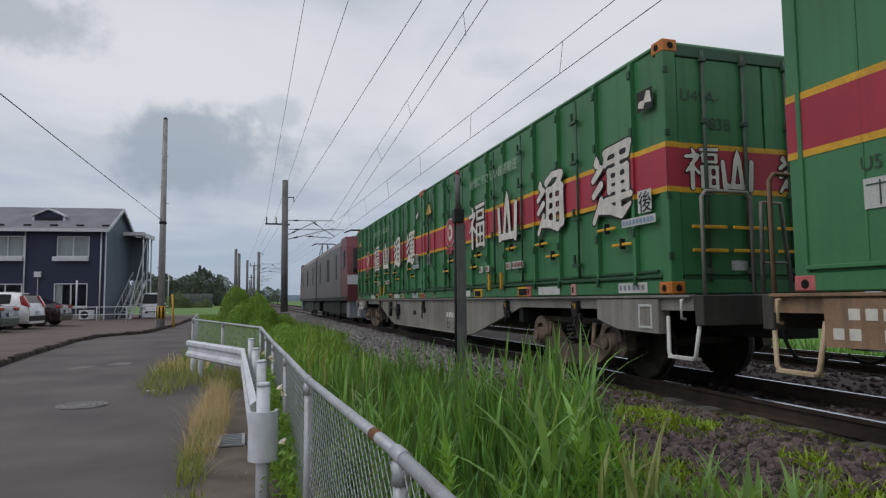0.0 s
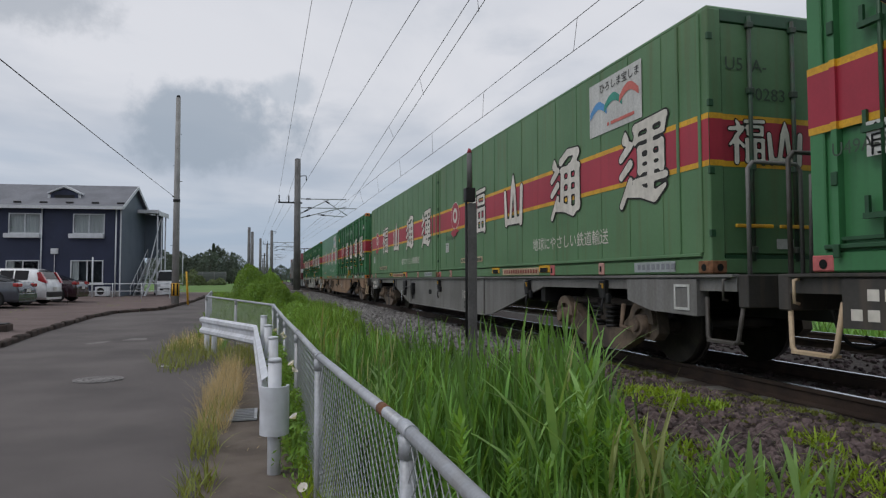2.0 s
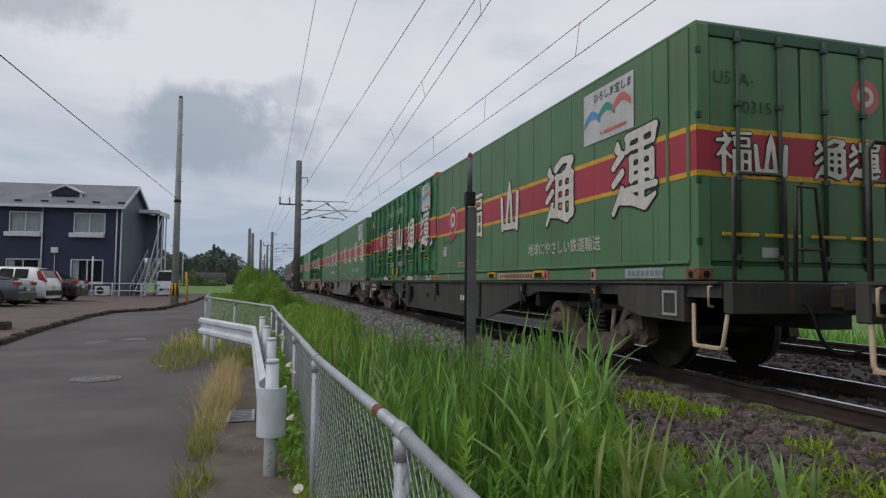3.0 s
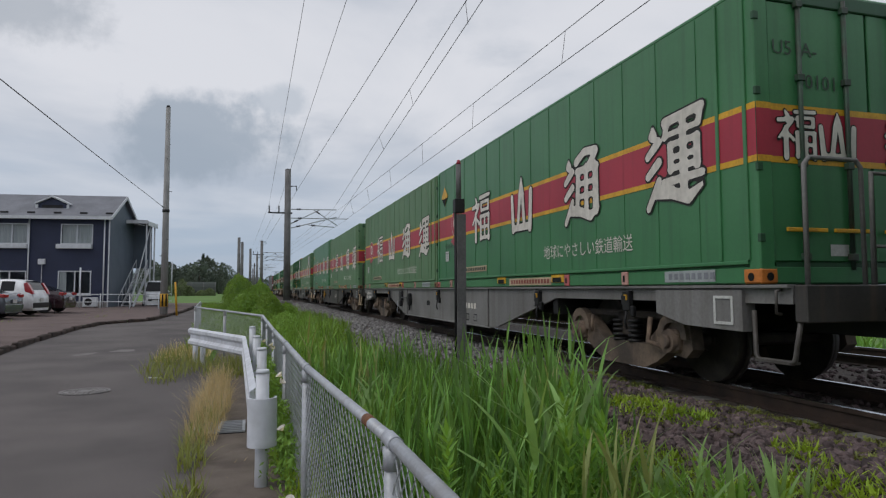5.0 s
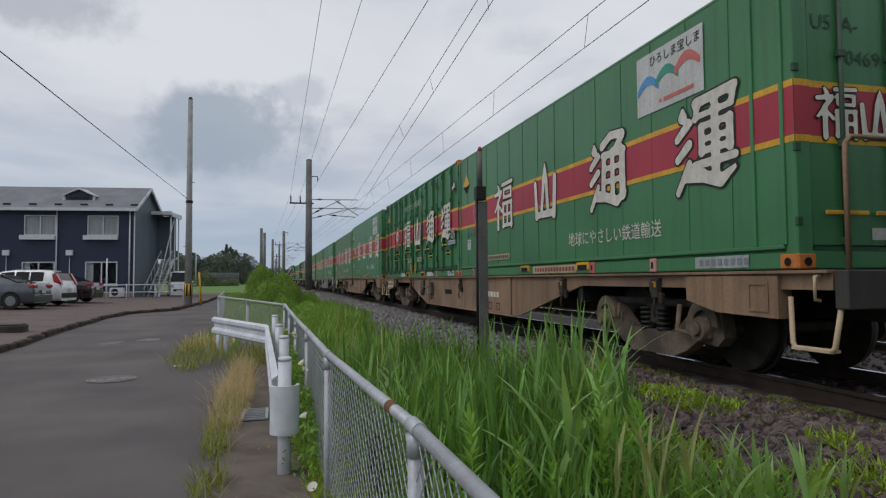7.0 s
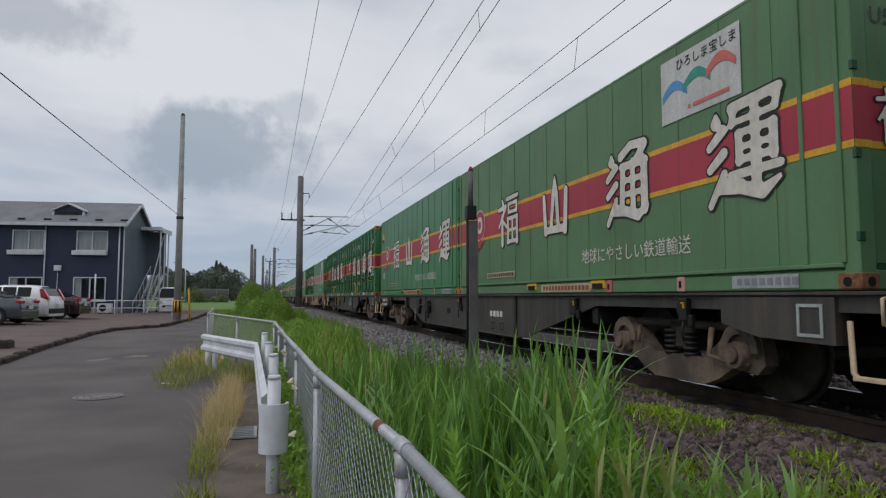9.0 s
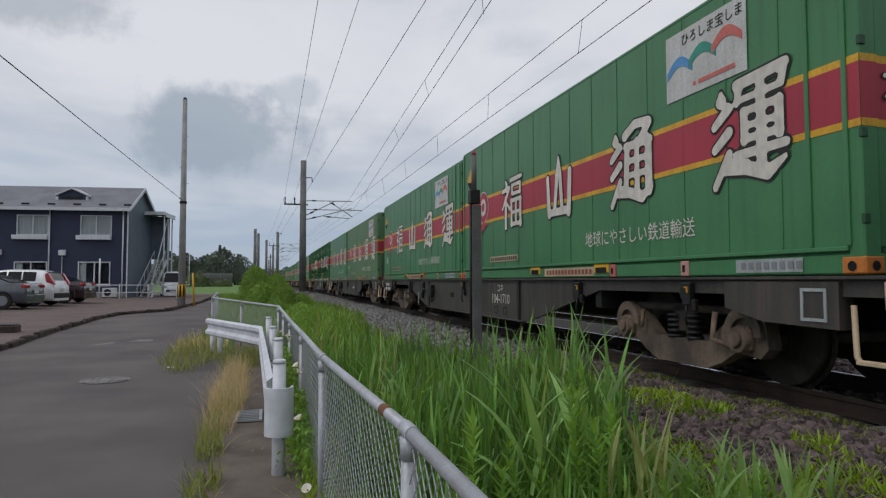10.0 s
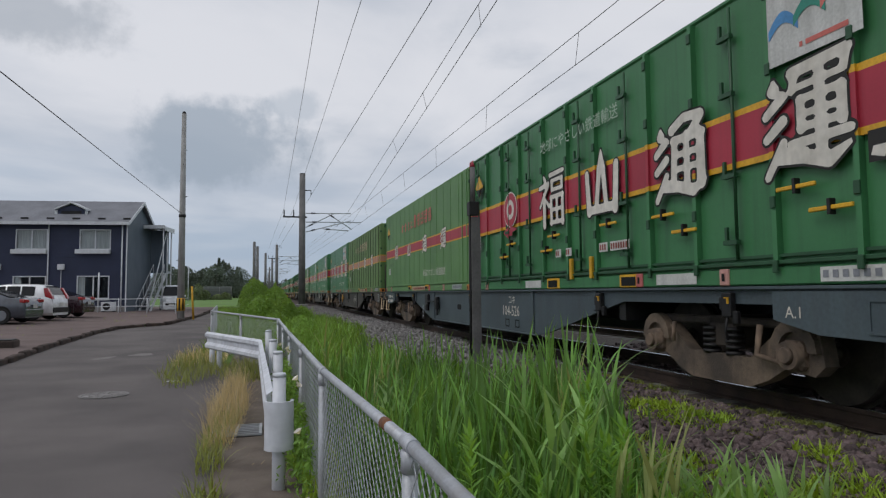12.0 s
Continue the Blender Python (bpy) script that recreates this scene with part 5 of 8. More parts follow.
def bogie(parent, y, key):
    b = shared(("bolster", key), "bogie", lambda: boxes((-1.0, 1.0, -0.18, 0.18, 0.42, 0.72), (-0.62, 0.62, -1.25, 1.25, 0.40, 0.50), bevel=0.02), M["bogie"], parent)
    b.location.y = y
    for sx in (-1, 1):
        def sf():
            bm = bmesh.new()
            prof = [(-1.18, 0.60), (-0.76, 0.62), (-0.60, 0.50), (-0.42, 0.36), (0.42, 0.36), (0.60, 0.50), (0.76, 0.62), (1.18, 0.60), (1.22, 0.36), (1.12, 0.27), (0.82, 0.30), (0.62, 0.18), (0.40, 0.10), (-0.40, 0.10), (-0.62, 0.18), (-0.82, 0.30), (-1.12, 0.27), (-1.22, 0.36)]
            x0, x1 = sorted((sx * 0.90, sx * 1.04))
            prism(bm, prof, "x", x0, x1)
            return bm
        f = shared(("sf", sx), "side_frame", sf, M["frame_dust"], b)
        shared(("chord", sx), "top_chord", lambda: boxes((min(sx * 0.88, sx * 1.0), max(sx * 0.88, sx * 1.0), -1.0, 1.0, 0.63, 0.71), bevel=0.02), M["bogie"], b)
        for dy in (-0.95, 0.95):
            def arch():
                pts = [(dy + 0.24 * math.cos(q * math.pi / 8), 0.46 + 0.26 * math.sin(q * math.pi / 8)) for q in range(9)]
                pts += [(dy + 0.15 * math.cos(q * math.pi / 8), 0.46 + 0.16 * math.sin(q * math.pi / 8)) for q in range(8, -1, -1)]
                x0, x1 = sorted((sx * 1.0, sx * 1.09))
                return prism(bmesh.new(), pts, "x", x0, x1)
            shared(("arch", sx, dy), "axle_arch", arch, M["frame_dust"], b)
        shared(("rod1", sx), "brake_lever", lambda: pipe(bmesh.new(), [(sx * 1.10, -0.62, 0.66), (sx * 1.11, -0.58, 0.40), (sx * 1.11, -0.86, 0.36)], 0.028, 8), M["axle_dust"], b)
        shared(("rod2", sx), "brake_lever", lambda: pipe(bmesh.new(), [(sx * 1.09, 0.60, 0.64), (sx * 1.10, 0.62, 0.44)], 0.022, 8), M["axle_dust"], b)
        for dy in (-0.95, 0.95):
            def axle_box():
                bm = boxes((min(sx * 0.95, sx * 1.12), max(sx * 0.95, sx * 1.12), dy - 0.115, dy + 0.115, 0.31, 0.55), bevel=0.04)
                tube(bm, (sx * 1.0, dy, 0.43), (sx * 1.15, dy, 0.43), 0.125, 0.115, 18)
                tube(bm, (sx * 1.15, dy, 0.43), (sx * 1.18, dy, 0.43), 0.075, 0.06, 14)
                return bm
            shared(("axb", sx, dy), "axle_box", axle_box, M["axle_dust"], b)
        for dy in (-0.16, 0.16):
            def spring():
                bm = bmesh.new()
                for i in range(5):
                    tube(bm, (sx * 0.98, dy, 0.36 + i * 0.055), (sx * 0.98, dy, 0.39 + i * 0.055), 0.085, 0.085, 12)
                return bm
            shared(("spr", sx, dy), "spring", spring, M["steel_dark"], b)
    for dy in (-0.95, 0.95):
        for sx in (-1, 1):
            def wheel():
                bm = bmesh.new()
                x0 = sx * 0.50
                tube(bm, (x0, dy, 0.43), (x0 + sx * 0.03, dy, 0.43), 0.46, 0.46, 28)
                tube(bm, (x0 + sx * 0.03, dy, 0.43), (x0 + sx * 0.13, dy, 0.43), 0.432, 0.425, 28)
                tube(bm, (x0 + sx * 0.13, dy, 0.43), (x0 + sx * 0.15, dy, 0.43), 0.12, 0.10, 16)
                return bm
            shared(("wh", dy, sx), "wheel", wheel, M["wheel"], b)
        shared(("axle", dy), "axle", lambda: tube(bmesh.new(), (-0.95, dy, 0.43), (0.95, dy, 0.43), 0.07, 0.07, 12), M["wheel"], b)
        by = dy - (0.56 if dy > 0 else -0.56)
        for x0 in (-0.66, 0.52):
            shared(("brk", dy, x0), "brake_shoe", lambda: boxes((x0, x0 + 0.14, by - 0.06, by + 0.06, 0.28, 0.6), bevel=0.01), M["bogie"], b)
    return b


def wagon(colour, m, number, wheel_side, label):
    g = FRAMES[colour]
    w = thing("flat_wagon", m, label, "wagon", "flat wagons")
    k = colour
    for sx in (-1, 1):
        x0, x1 = sorted((sx * 1.16, sx * 1.20))
        s = shared(("side", k, sx), "side_sill", lambda: side_frame(bmesh.new(), x0, x1), g, w)
        shared(("flange", k, sx), "sill_flange", lambda: boxes((min(sx * 1.16, sx * 1.25), max(sx * 1.16, sx * 1.25), -9.72, 9.72, 0.965, 0.992), bevel=0.004), g, s)
        shared(("lowflange", k, sx), "lower_flange", lambda: boxes((min(sx * 1.14, sx * 1.23), max(sx * 1.14, sx * 1.23), -3.2, 3.2, 0.285, 0.305), bevel=0.004), g, s)
    shared(("deck", k), "deck", lambda: boxes((-1.158, 1.158, -9.7, 9.7, 0.90, 0.955)), M["steel_dark"], w)
    shared(("centre", k), "centre_sill", lambda: boxes((-0.2, 0.2, -9.8, 9.8, 0.55, 0.899), bevel=0.01), M["steel_dark"], w)
    for y in (-8.4, -5.6, -3.4, -1.1, 1.1, 3.4, 5.6, 8.4):
        c = shared(("cross", k), "cross_beam", lambda: boxes((-1.158, 1.158, -0.07, 0.07, 0.62, 0.898)), M["steel_dark"], w)
        c.location.y = y
    for sy in (-1, 1):
        shared(("endbeam", sy), "end_beam", lambda: boxes((-1.2, 1.2, min(sy * 9.73, sy * 9.85), max(sy * 9.73, sy * 9.85), 0.70, 0.99), bevel=0.01), FRAMES["dark"], w)
        def coupler():
            bm = boxes((-0.11, 0.11, min(sy * 9.8, sy * 10.05), max(sy * 9.8, sy * 10.05), 0.74, 0.96), bevel=0.03)
            box(bm, -0.17, 0.17, min(sy * 10.0, sy * 10.19), max(sy * 10.0, sy * 10.19), 0.70, 1.0, bevel=0.05)
            return bm
        shared(("coupler", sy), "coupler", coupler, M["bogie"], w)
        def hose():
            bm = bmesh.new()
            pts = [(0.42 * sy, sy * 9.84, 0.80), (0.42 * sy, sy * 9.93, 0.76), (0.41 * sy, sy * 9.97, 0.62), (0.37 * sy, sy * 10.0, 0.44), (0.27 * sy, sy * 10.06, 0.34), (0.14 * sy, sy * 10.14, 0.36), (0.03 * sy, sy * 10.2, 0.46)]
            fine = []
            for p, q in zip(pts, pts[1:]):
                fine += [tuple(a + (b - a) * k / 3 for a, b in zip(p, q)) for k in range(3)]
            for _ in range(2):
                fine = [fine[0]] + [tuple((a + b + c) / 3 for a, b, c in zip(*t)) for t in zip(fine, fine[1:], fine[2:])] + [fine[-1]]
            return pipe(bm, fine, 0.017, 8)
        shared(("hose", sy), "brake_hose", hose, M["black"], w)
        for sx in (-1, 1):
            def step():
                bm = bmesh.new()
                x, y0, y1 = sx * 1.16, sy * 9.32, sy * 9.72
                e = sy * 0.045
                pipe(bm, [(x, y0 - e, 0.78), (x * 1.03, y0, 0.42), (x * 1.03, y0 + e * 0.6, 0.385), (x * 1.03, y1 - e * 0.6, 0.385), (x * 1.03, y1, 0.42), (x, y1 + e, 0.78)], 0.021, 8)
                box(bm, min(x * 0.97, x * 1.06), max(x * 0.97, x * 1.06), min(y0, y1) + 0.02, max(y0, y1) - 0.02, 0.372, 0.395)
                return bm
            shared(("step", sx, sy, k), "foot_step", step, M["bar_grey"] if k == "grey" else M["plate"] if k == "white" else M["cream"], w)
            def grip():
                x, y0 = sx * 1.215, sy * 9.62
                return pipe(bmesh.new(), [(x, y0, 0.95), (x * 1.04, y0, 0.94), (x * 1.04, y0, 0.77), (x, y0, 0.76)], 0.014, 6)
            shared(("grip", sx, sy, k), "grab_iron", grip, M["bar_grey"] if k == "grey" else M["plate"] if k == "white" else M["cream"], w)
        for a, b in ((-1.12, -0.55), (0.45, 1.1)):
            def rail_():
                y = sy * 9.79
                return pipe(bmesh.new(), [(a, y, 0.95), (a, y, 1.92), (a + 0.05, y, 1.98), (b - 0.05, y, 1.98), (b, y, 1.92), (b, y, 0.95)], 0.020, 8)
            shared(("hand", k, sy, a), "handrail", rail_, g if k != "dark" else M["bar_grey"], w)
        if sy < 0:
            def ladder():
                bm = bmesh.new()
                pipe(bm, [(-0.42, -9.76, 0.95), (-0.36, -9.72, 1.9), (-0.12, -9.72, 1.9), (-0.06, -9.76, 0.95)], 0.022, 8)
                pipe(bm, [(-0.4, -9.75, 1.3), (-0.09, -9.75, 1.3)], 0.014, 6)
                return bm
            shared(("ladder", k), "end_ladder", ladder, M["bar_grey"] if k == "dark" else g, w)
        bogie(w, sy * 7.1, "x")
    # fastening gear on the near side
    for y in (-7.5, -5.2, 5.2, 7.5, 0.0):
        def lock():
            bm = boxes((-1.27, -1.2, -0.06, 0.06, 0.72, 0.94), (-1.255, -1.2, -0.12, -0.06, 0.66, 0.78), (-1.255, -1.2, 0.06, 0.11, 0.78, 0.90), bevel=0.012)
            pipe(bm, [(-1.25, 0.0, 0.72), (-1.26, 0.02, 0.6), (-1.25, 0.0, 0.52)], 0.013, 6)
            return bm
        l = shared(("lock", k == "tan"), "twist_lock", lock, M["bogie"] if k == "tan" else M["steel_dark"], w)
        l.location.y = y
        lv = shared(("lockl",), "lock_lever", lambda: boxes((-1.284, -1.27, -0.05, -0.034, 0.84, 0.90), (-1.284, -1.27, -0.05, 0.0, 0.888, 0.90)), M["yellow"], l)
    # end boxes: a deep panel with a framed plate, and upright stiffeners on the web
    for sy in (-1, 1):
        def box_():
            bm = bmesh.new()
            y0, y1 = (-8.02, -9.22) if sy < 0 else (8.02, 9.22)
            return prism(bm, [(y0, 0.95), (y0, 0.72), (y0 + sy * 0.45, 0.62), (y1, 0.60), (y1, 0.95)], "x", -1.235, -1.1)
        eb = shared(("gear", k, sy), "side_box", box_, g, w)
        if sy < 0:
            def frame_():
                a, b = -9.12, -8.88
                return boxes((-1.245, -1.236, a, a + 0.025, 0.65, 0.90), (-1.245, -1.236, b - 0.025, b, 0.65, 0.90), (-1.245, -1.236, a + 0.025, b - 0.025, 0.65, 0.675), (-1.245, -1.236, a + 0.025, b - 0.025, 0.875, 0.90))
            shared(("gearf", k), "plate_frame", frame_, M["plate"] if k in ("white", "grey") else M["plate_grey"] if k == "dark" else g, eb)
            if k == "blue":
                writing("A.1", 0.13, lambda a, b: Vector((-1.2375, -8.15 - a, 0.74 + b)), M["white"], eb)
        else:
            shared(("frontprint",), "small_print", lambda: plate([(q * 0.13, z, q * 0.13 + 0.09, z + 0.08) for q in range(7) for z in (0.66, 0.80) if (q + int(z * 50)) % 5], lambda u, v, o: Vector((-1.2375 - o, 9.15 - u, v)), 0.0), M["white"], eb)
        for y in (sy * 3.05, sy * 5.05):
            st = shared(("stiff", k, y), "web_stiffener", lambda: boxes((-1.225, -1.2, y - 0.05, y + 0.05, 0.32 if abs(y) < 3.5 else 0.72, 0.96), bevel=0.006), M["steel_dark"] if k == "dark" else g, w)
    # valve cluster and hanging chain by the slope
    def valves():
        bm = boxes((-1.30, -1.2, 2.55, 2.70, 0.55, 0.86), (-1.28, -1.2, 2.74, 2.84, 0.62, 0.80), (-1.27, -1.2, 3.52, 3.80, 0.66, 0.92), (-1.29, -1.21, 3.58, 3.72, 0.50, 0.66), bevel=0.02)
        tube(bm, (-1.26, 2.4, 0.74), (-1.26, 3.5, 0.74), 0.016, 0.016, 6)
        tube(bm, (-1.25, 2.62, 0.55), (-1.25, 2.62, 0.42), 0.03, 0.02, 8)
        return bm
    shared(("valves", k == "tan"), "brake_valve", valves, M["frame_dust"] if k == "tan" else M["steel_dark"], w)
    def chain():
        bm = bmesh.new()
        for i in range(4):
            z = 0.64 - i * 0.075
            pipe(bm, [(-1.26, 4.02, z), (-1.26, 4.02 + 0.018, z - 0.045), (-1.26, 4.02, z - 0.09), (-1.26, 4.02 - 0.018, z - 0.045), (-1.26, 4.02, z)], 0.006, 5)
        return bm
    shared(("chain",), "hanging_chain", chain, M["galv"], w)
    # the slot is not cut: a black face gives its dark inside
    def slot():
        pts = [(0.83 + 0.055 * math.cos(a), 0.645 + 0.055 * math.sin(a)) for a in [math.pi / 2 + math.pi * i / 8 for i in range(9)]]
        pts += [((1.35 if k == "tan" else 1.02) + 0.055 * math.cos(a), 0.645 + 0.055 * math.sin(a)) for a in [-math.pi / 2 + math.pi * i / 8 for i in range(9)]]
        bm = bmesh.new()
        bm.faces.new([bm.verts.new((-1.204, p, q)) for p, q in pts])
        return bm
    shared(("slot", k == "tan"), "slot", slot, M["black"], w)
    if wheel_side:
        def hw():
            bm = bmesh.new()
            n, k, r, y0, z0 = 28, 8, 0.20, 2.2, 0.70
            ring = [[bm.verts.new((-1.29 + 0.017 * math.sin(q * math.tau / k), y0 + (r + 0.017 * math.cos(q * math.tau / k)) * math.cos(p * math.tau / n), z0 + (r + 0.017 * math.cos(q * math.tau / k)) * math.sin(p * math.tau / n))) for q in range(k)] for p in range(n)]
            for p in range(n):
                for q in range(k):
                    bm.faces.new((ring[p][q], ring[(p + 1) % n][q], ring[(p + 1) % n][(q + 1) % k], ring[p][(q + 1) % k])).smooth = True
            bmesh.ops.recalc_face_normals(bm, faces=bm.faces[:])
            for i in range(5):
                a = i * math.tau / 5 + 0.3
                tube(bm, (-1.27, y0, z0), (-1.29, y0 + r * math.cos(a), z0 + r * math.sin(a)), 0.02, 0.014, 6)
            tube(bm, (-1.2, y0, z0), (-1.31, y0, z0), 0.04, 0.035, 12)
            return bm
        shared(("brakewheel",), "brake_wheel", hw, M["brake_yellow"], w, "yellow spoked brake wheel")

    def ns(u, v):
        return Vector((-1.2045, 0.0 - u, v))
    if k == "tan":
        writing("突放禁止", 0.2, lambda a, b: ns(-3.5 + a, 0.60 + b), M["offwhite"], w)
    if number:
        back = 0.75 if k == "tan" else 1.7
        writing("コキ", 0.16, lambda a, b: ns(back + 0.3 + a, 0.77 + b), M["white"], w)
        writing(number, 0.24, lambda a, b: ns(back + a, 0.56 + b), M["white"], w)
    else:
        shared(("bars", "w"), "small_print", lambda: plate([(1.8 + i * 0.17, 0.6, 1.92 + i * 0.17, 0.7) for i in range(4)], lambda u, v, o: ns(u, v) - Vector((o, 0, 0)), 0.0), M["white"], w)
    def marks():
        bm = bmesh.new()
        for a in (1.85, 2.3):
            for q in ((a, 0.37, a + 0.02, 0.5), (a + 0.16, 0.37, a + 0.18, 0.5), (a, 0.37, a + 0.18, 0.385), (a, 0.485, a + 0.18, 0.5)):
                bm.faces.new([bm.verts.new(ns(*p)) for p in ((q[0], q[1]), (q[2], q[1]), (q[2], q[3]), (q[0], q[3]))])
        return bm
    shared(("marks",), "check_marks", marks, M["black"] if colour in ("white", "tan", "grey") else M["plate"], w)
    return w


def locomotive(m):
    L = thing("electric_locomotive", m, "two-section maroon and grey electric locomotive with roof pantographs", "locomotive")
    for sec in (0, 1):
        y0, y1 = (-12.3, -0.35) if sec == 0 else (0.35, 12.3)
        s = -1 if sec == 0 else 1
        cab = y0 if sec == 0 else y1
        bm = bmesh.new()
        prof = [(-1.4, 0.95), (1.4, 0.95), (1.4, 3.35), (1.15, 3.68), (-1.15, 3.68), (-1.4, 3.35)]
        prism(bm, prof, "y", y0 + (1.9 if sec == 0 else 0), y1 - (1.9 if sec == 1 else 0))
        part("body", bm, M["loco_body"], L)
        # cab end with sloping front
        bm = bmesh.new()
        a, b = (cab + 1.9, cab) if sec == 0 else (cab - 1.9, cab)
        side = [(a, 0.95), (b, 0.95), (b, 2.0), (b - s * 0.35, 3.2), (b - s * 0.6, 3.62), (a, 3.62)]
        prism(bm, side, "x", -1.38, 1.38)
        cb = part("cab", bm, M["loco_red"], L)
        e = b + s * 0.012
        part("white_band", boxes((-1.39, 1.39, min(b, e), max(b, e), 1.62, 2.0)), M["trim"], cb)
        bm = bmesh.new()
        v = [(-1.15, b - s * 0.02 + s * 0.012, 2.08), (1.15, b - s * 0.02 + s * 0.012, 2.08), (1.1, b - s * 0.33 + s * 0.012, 3.12), (-1.1, b - s * 0.33 + s * 0.012, 3.12)]
        bm.faces.new([bm.verts.new(q) for q in v])
        part("windscreen", bm, M["car_glass"], cb)
        part("skirt", boxes((-1.3, 1.3, min(b - s * 0.8, b - s * 0.1), max(b - s * 0.8, b - s * 0.1), 0.25, 0.94), bevel=0.03), M["loco_grey"], L)
        for sx in (-1, 1):
            x0, x1 = sorted((sx * 1.38, sx * 1.405))
            yy = sorted((b - s * 0.75, b - s * 1.3))
            part("cab_window", boxes((x0, x1, yy[0], yy[1], 2.35, 3.05)), M["car_glass"], cb)
            x0, x1 = sorted((sx * 1.4, sx * 1.412))
            for q in (3.3, 6.2, 6.75, 10.2):
                yq = b - s * q
                part("louvre", boxes((x0, x1, yq - 0.2, yq + 0.2, 1.9, 3.0)), M["steel_dark"], L)
            part("lower_band", boxes((x0, x1, min(y0, y1) + 0.02, max(y0, y1) - 0.02, 0.96, 1.12)), M["steel_dark"], L)
        mid = (y0 + y1) / 2
        part("underframe", boxes((-1.15, 1.15, mid - 2.2, mid + 2.2, 0.3, 0.94), bevel=0.04), M["steel_dark"], L)
        for by in (mid - 3.6, mid + 3.6):
            bg_ = part("bogie", boxes((-1.1, 1.1, by - 1.7, by + 1.7, 0.35, 0.9), bevel=0.05), M["steel_dark"], L)
            for dy in (-1.15, 1.15):
                bm = bmesh.new()
                for sx in (-1, 1):
                    tube(bm, (sx * 0.5, by + dy, 0.56), (sx * 0.64, by + dy, 0.56), 0.56, 0.56, 24)
                part("wheelset", bm, M["wheel"], bg_)
        # pantograph
        py = b - s * 4.2
        head = 4.25 if sec == 0 else 4.98
        bm = bmesh.new()
        box(bm, -0.6, 0.6, py - 0.9, py + 0.9, 3.70, 3.82)
        pan = part("pantograph", bm, M["steel_dark"], L)
        bm = bmesh.new()
        for sx in (-0.35, 0.35):
            pipe(bm, [(sx, py - 0.7, 3.82), (sx * 0.8, py + 0.9, (head + 3.75) / 2), (sx * 0.5, py, head)], 0.03, 6)
            pipe(bm, [(sx, py + 0.7, 3.82), (sx * 0.8, py - 0.9, (head + 3.75) / 2), (sx * 0.5, py, head)], 0.03, 6)
        pipe(bm, [(-0.9, py - 0.15, head - 0.08), (-0.6, py - 0.15, head + 0.04), (0.6, py - 0.15, head + 0.04), (0.9, py - 0.15, head - 0.08)], 0.025, 6)
        pipe(bm, [(-0.9, py + 0.15, head - 0.08), (-0.6, py + 0.15, head + 0.04), (0.6, py + 0.15, head + 0.04), (0.9, py + 0.15, head - 0.08)], 0.025, 6)
        part("pantograph_arm", bm, M["steel_dark"], pan)
        part("roof_gear", boxes((-0.7, 0.7, mid - 2.5, mid - 0.6, 3.68, 3.95), (-0.6, 0.6, mid + 0.2, mid + 2.2, 3.68, 3.9), bevel=0.03), M["loco_grey"], L)
    part("gangway", boxes((-0.7, 0.7, -0.36, 0.36, 1.1, 3.3)), M["steel_dark"], L)
    return L


TRAIN = [
    # frame colour, number, brake wheel, front container, rear container (kind, poster, number)
    ("white", "", False, ("ribbed", False, "U49A-38120"), ("ribbed", False, "U49A-3838")),
    ("tan", "107-18", False, ("vivid", True, "U51A-30412"), ("ribbed", False, "U49A-38141")),
    ("grey", "10", False, ("pale", False, "U51A-30251"), ("pale", True, "U51A-30283")),
    ("dark", "", False, ("ribbed", True, "U49A-38004"), ("pale", True, "U51A-30315")),
    ("dark", "104-547", True, ("vivid", False, "U54A-30021"), ("pale", False, "U51A-30144")),
    ("grey", "", False, ("pale", False, "U51A-30530"), ("vivid", False, "U51A-30101")),
    ("tan", "107-612", False, ("pale", False, "U51A-30053"), ("vivid", True, "U54A-30063")),
    ("tan", "", False, ("ribbed", False, "U49A-38077"), ("vivid", True, "U51A-30469")),
    ("dark", "104-358", True, ("ribbed", False, "U49A-38151"), ("ribbed", False, "U49A-38147")),
    ("dark", "", False, ("vivid", False, "U51A-30222"), ("pale", True, "U51A-30290")),
    ("dark", "104-1710", False, ("vivid", True, "U51A-30163"), ("vivid", True, "U54A-30369")),
    ("dark", "104-904", True, ("vivid", True, "U51A-30459"), ("old", False, "U50A-30036")),
    ("blue", "104-526", False, ("redtext", False, "U51A-30007"), ("ribbed", True, "U49A-38090")),
]
KIND_LABEL = {
    "ribbed": "deep green ribbed container with red band and yellow handles",
    "pale": "faded green smooth-sided freight container with red band",
    "vivid": "bright green smooth-sided freight container with red band",
    "old": "weathered olive-green freight container with faded peach band",
    "redtext": "dull green smooth container with thin red band and faded print",
}
FRAME_LABEL = {"white": "pale grey", "tan": "dusty orange-brown", "grey": "grey", "dark": "sooty dark grey", "blue": "blue-grey"}
REAR0 = 5.36          # where the first wagon's rear container ends at the start
OFFSET = (0.05, 0.04, 0.03, 0.4, -0.12, -0.15, -0.2, 0.2, -0.38, -0.1, 0.1, -0.4, -0.08)
TALL = {"pale": 0.972, "old": 0.958, "vivid": 0.978, "ribbed": 0.995, "redtext": 0.975}
MOVING = []
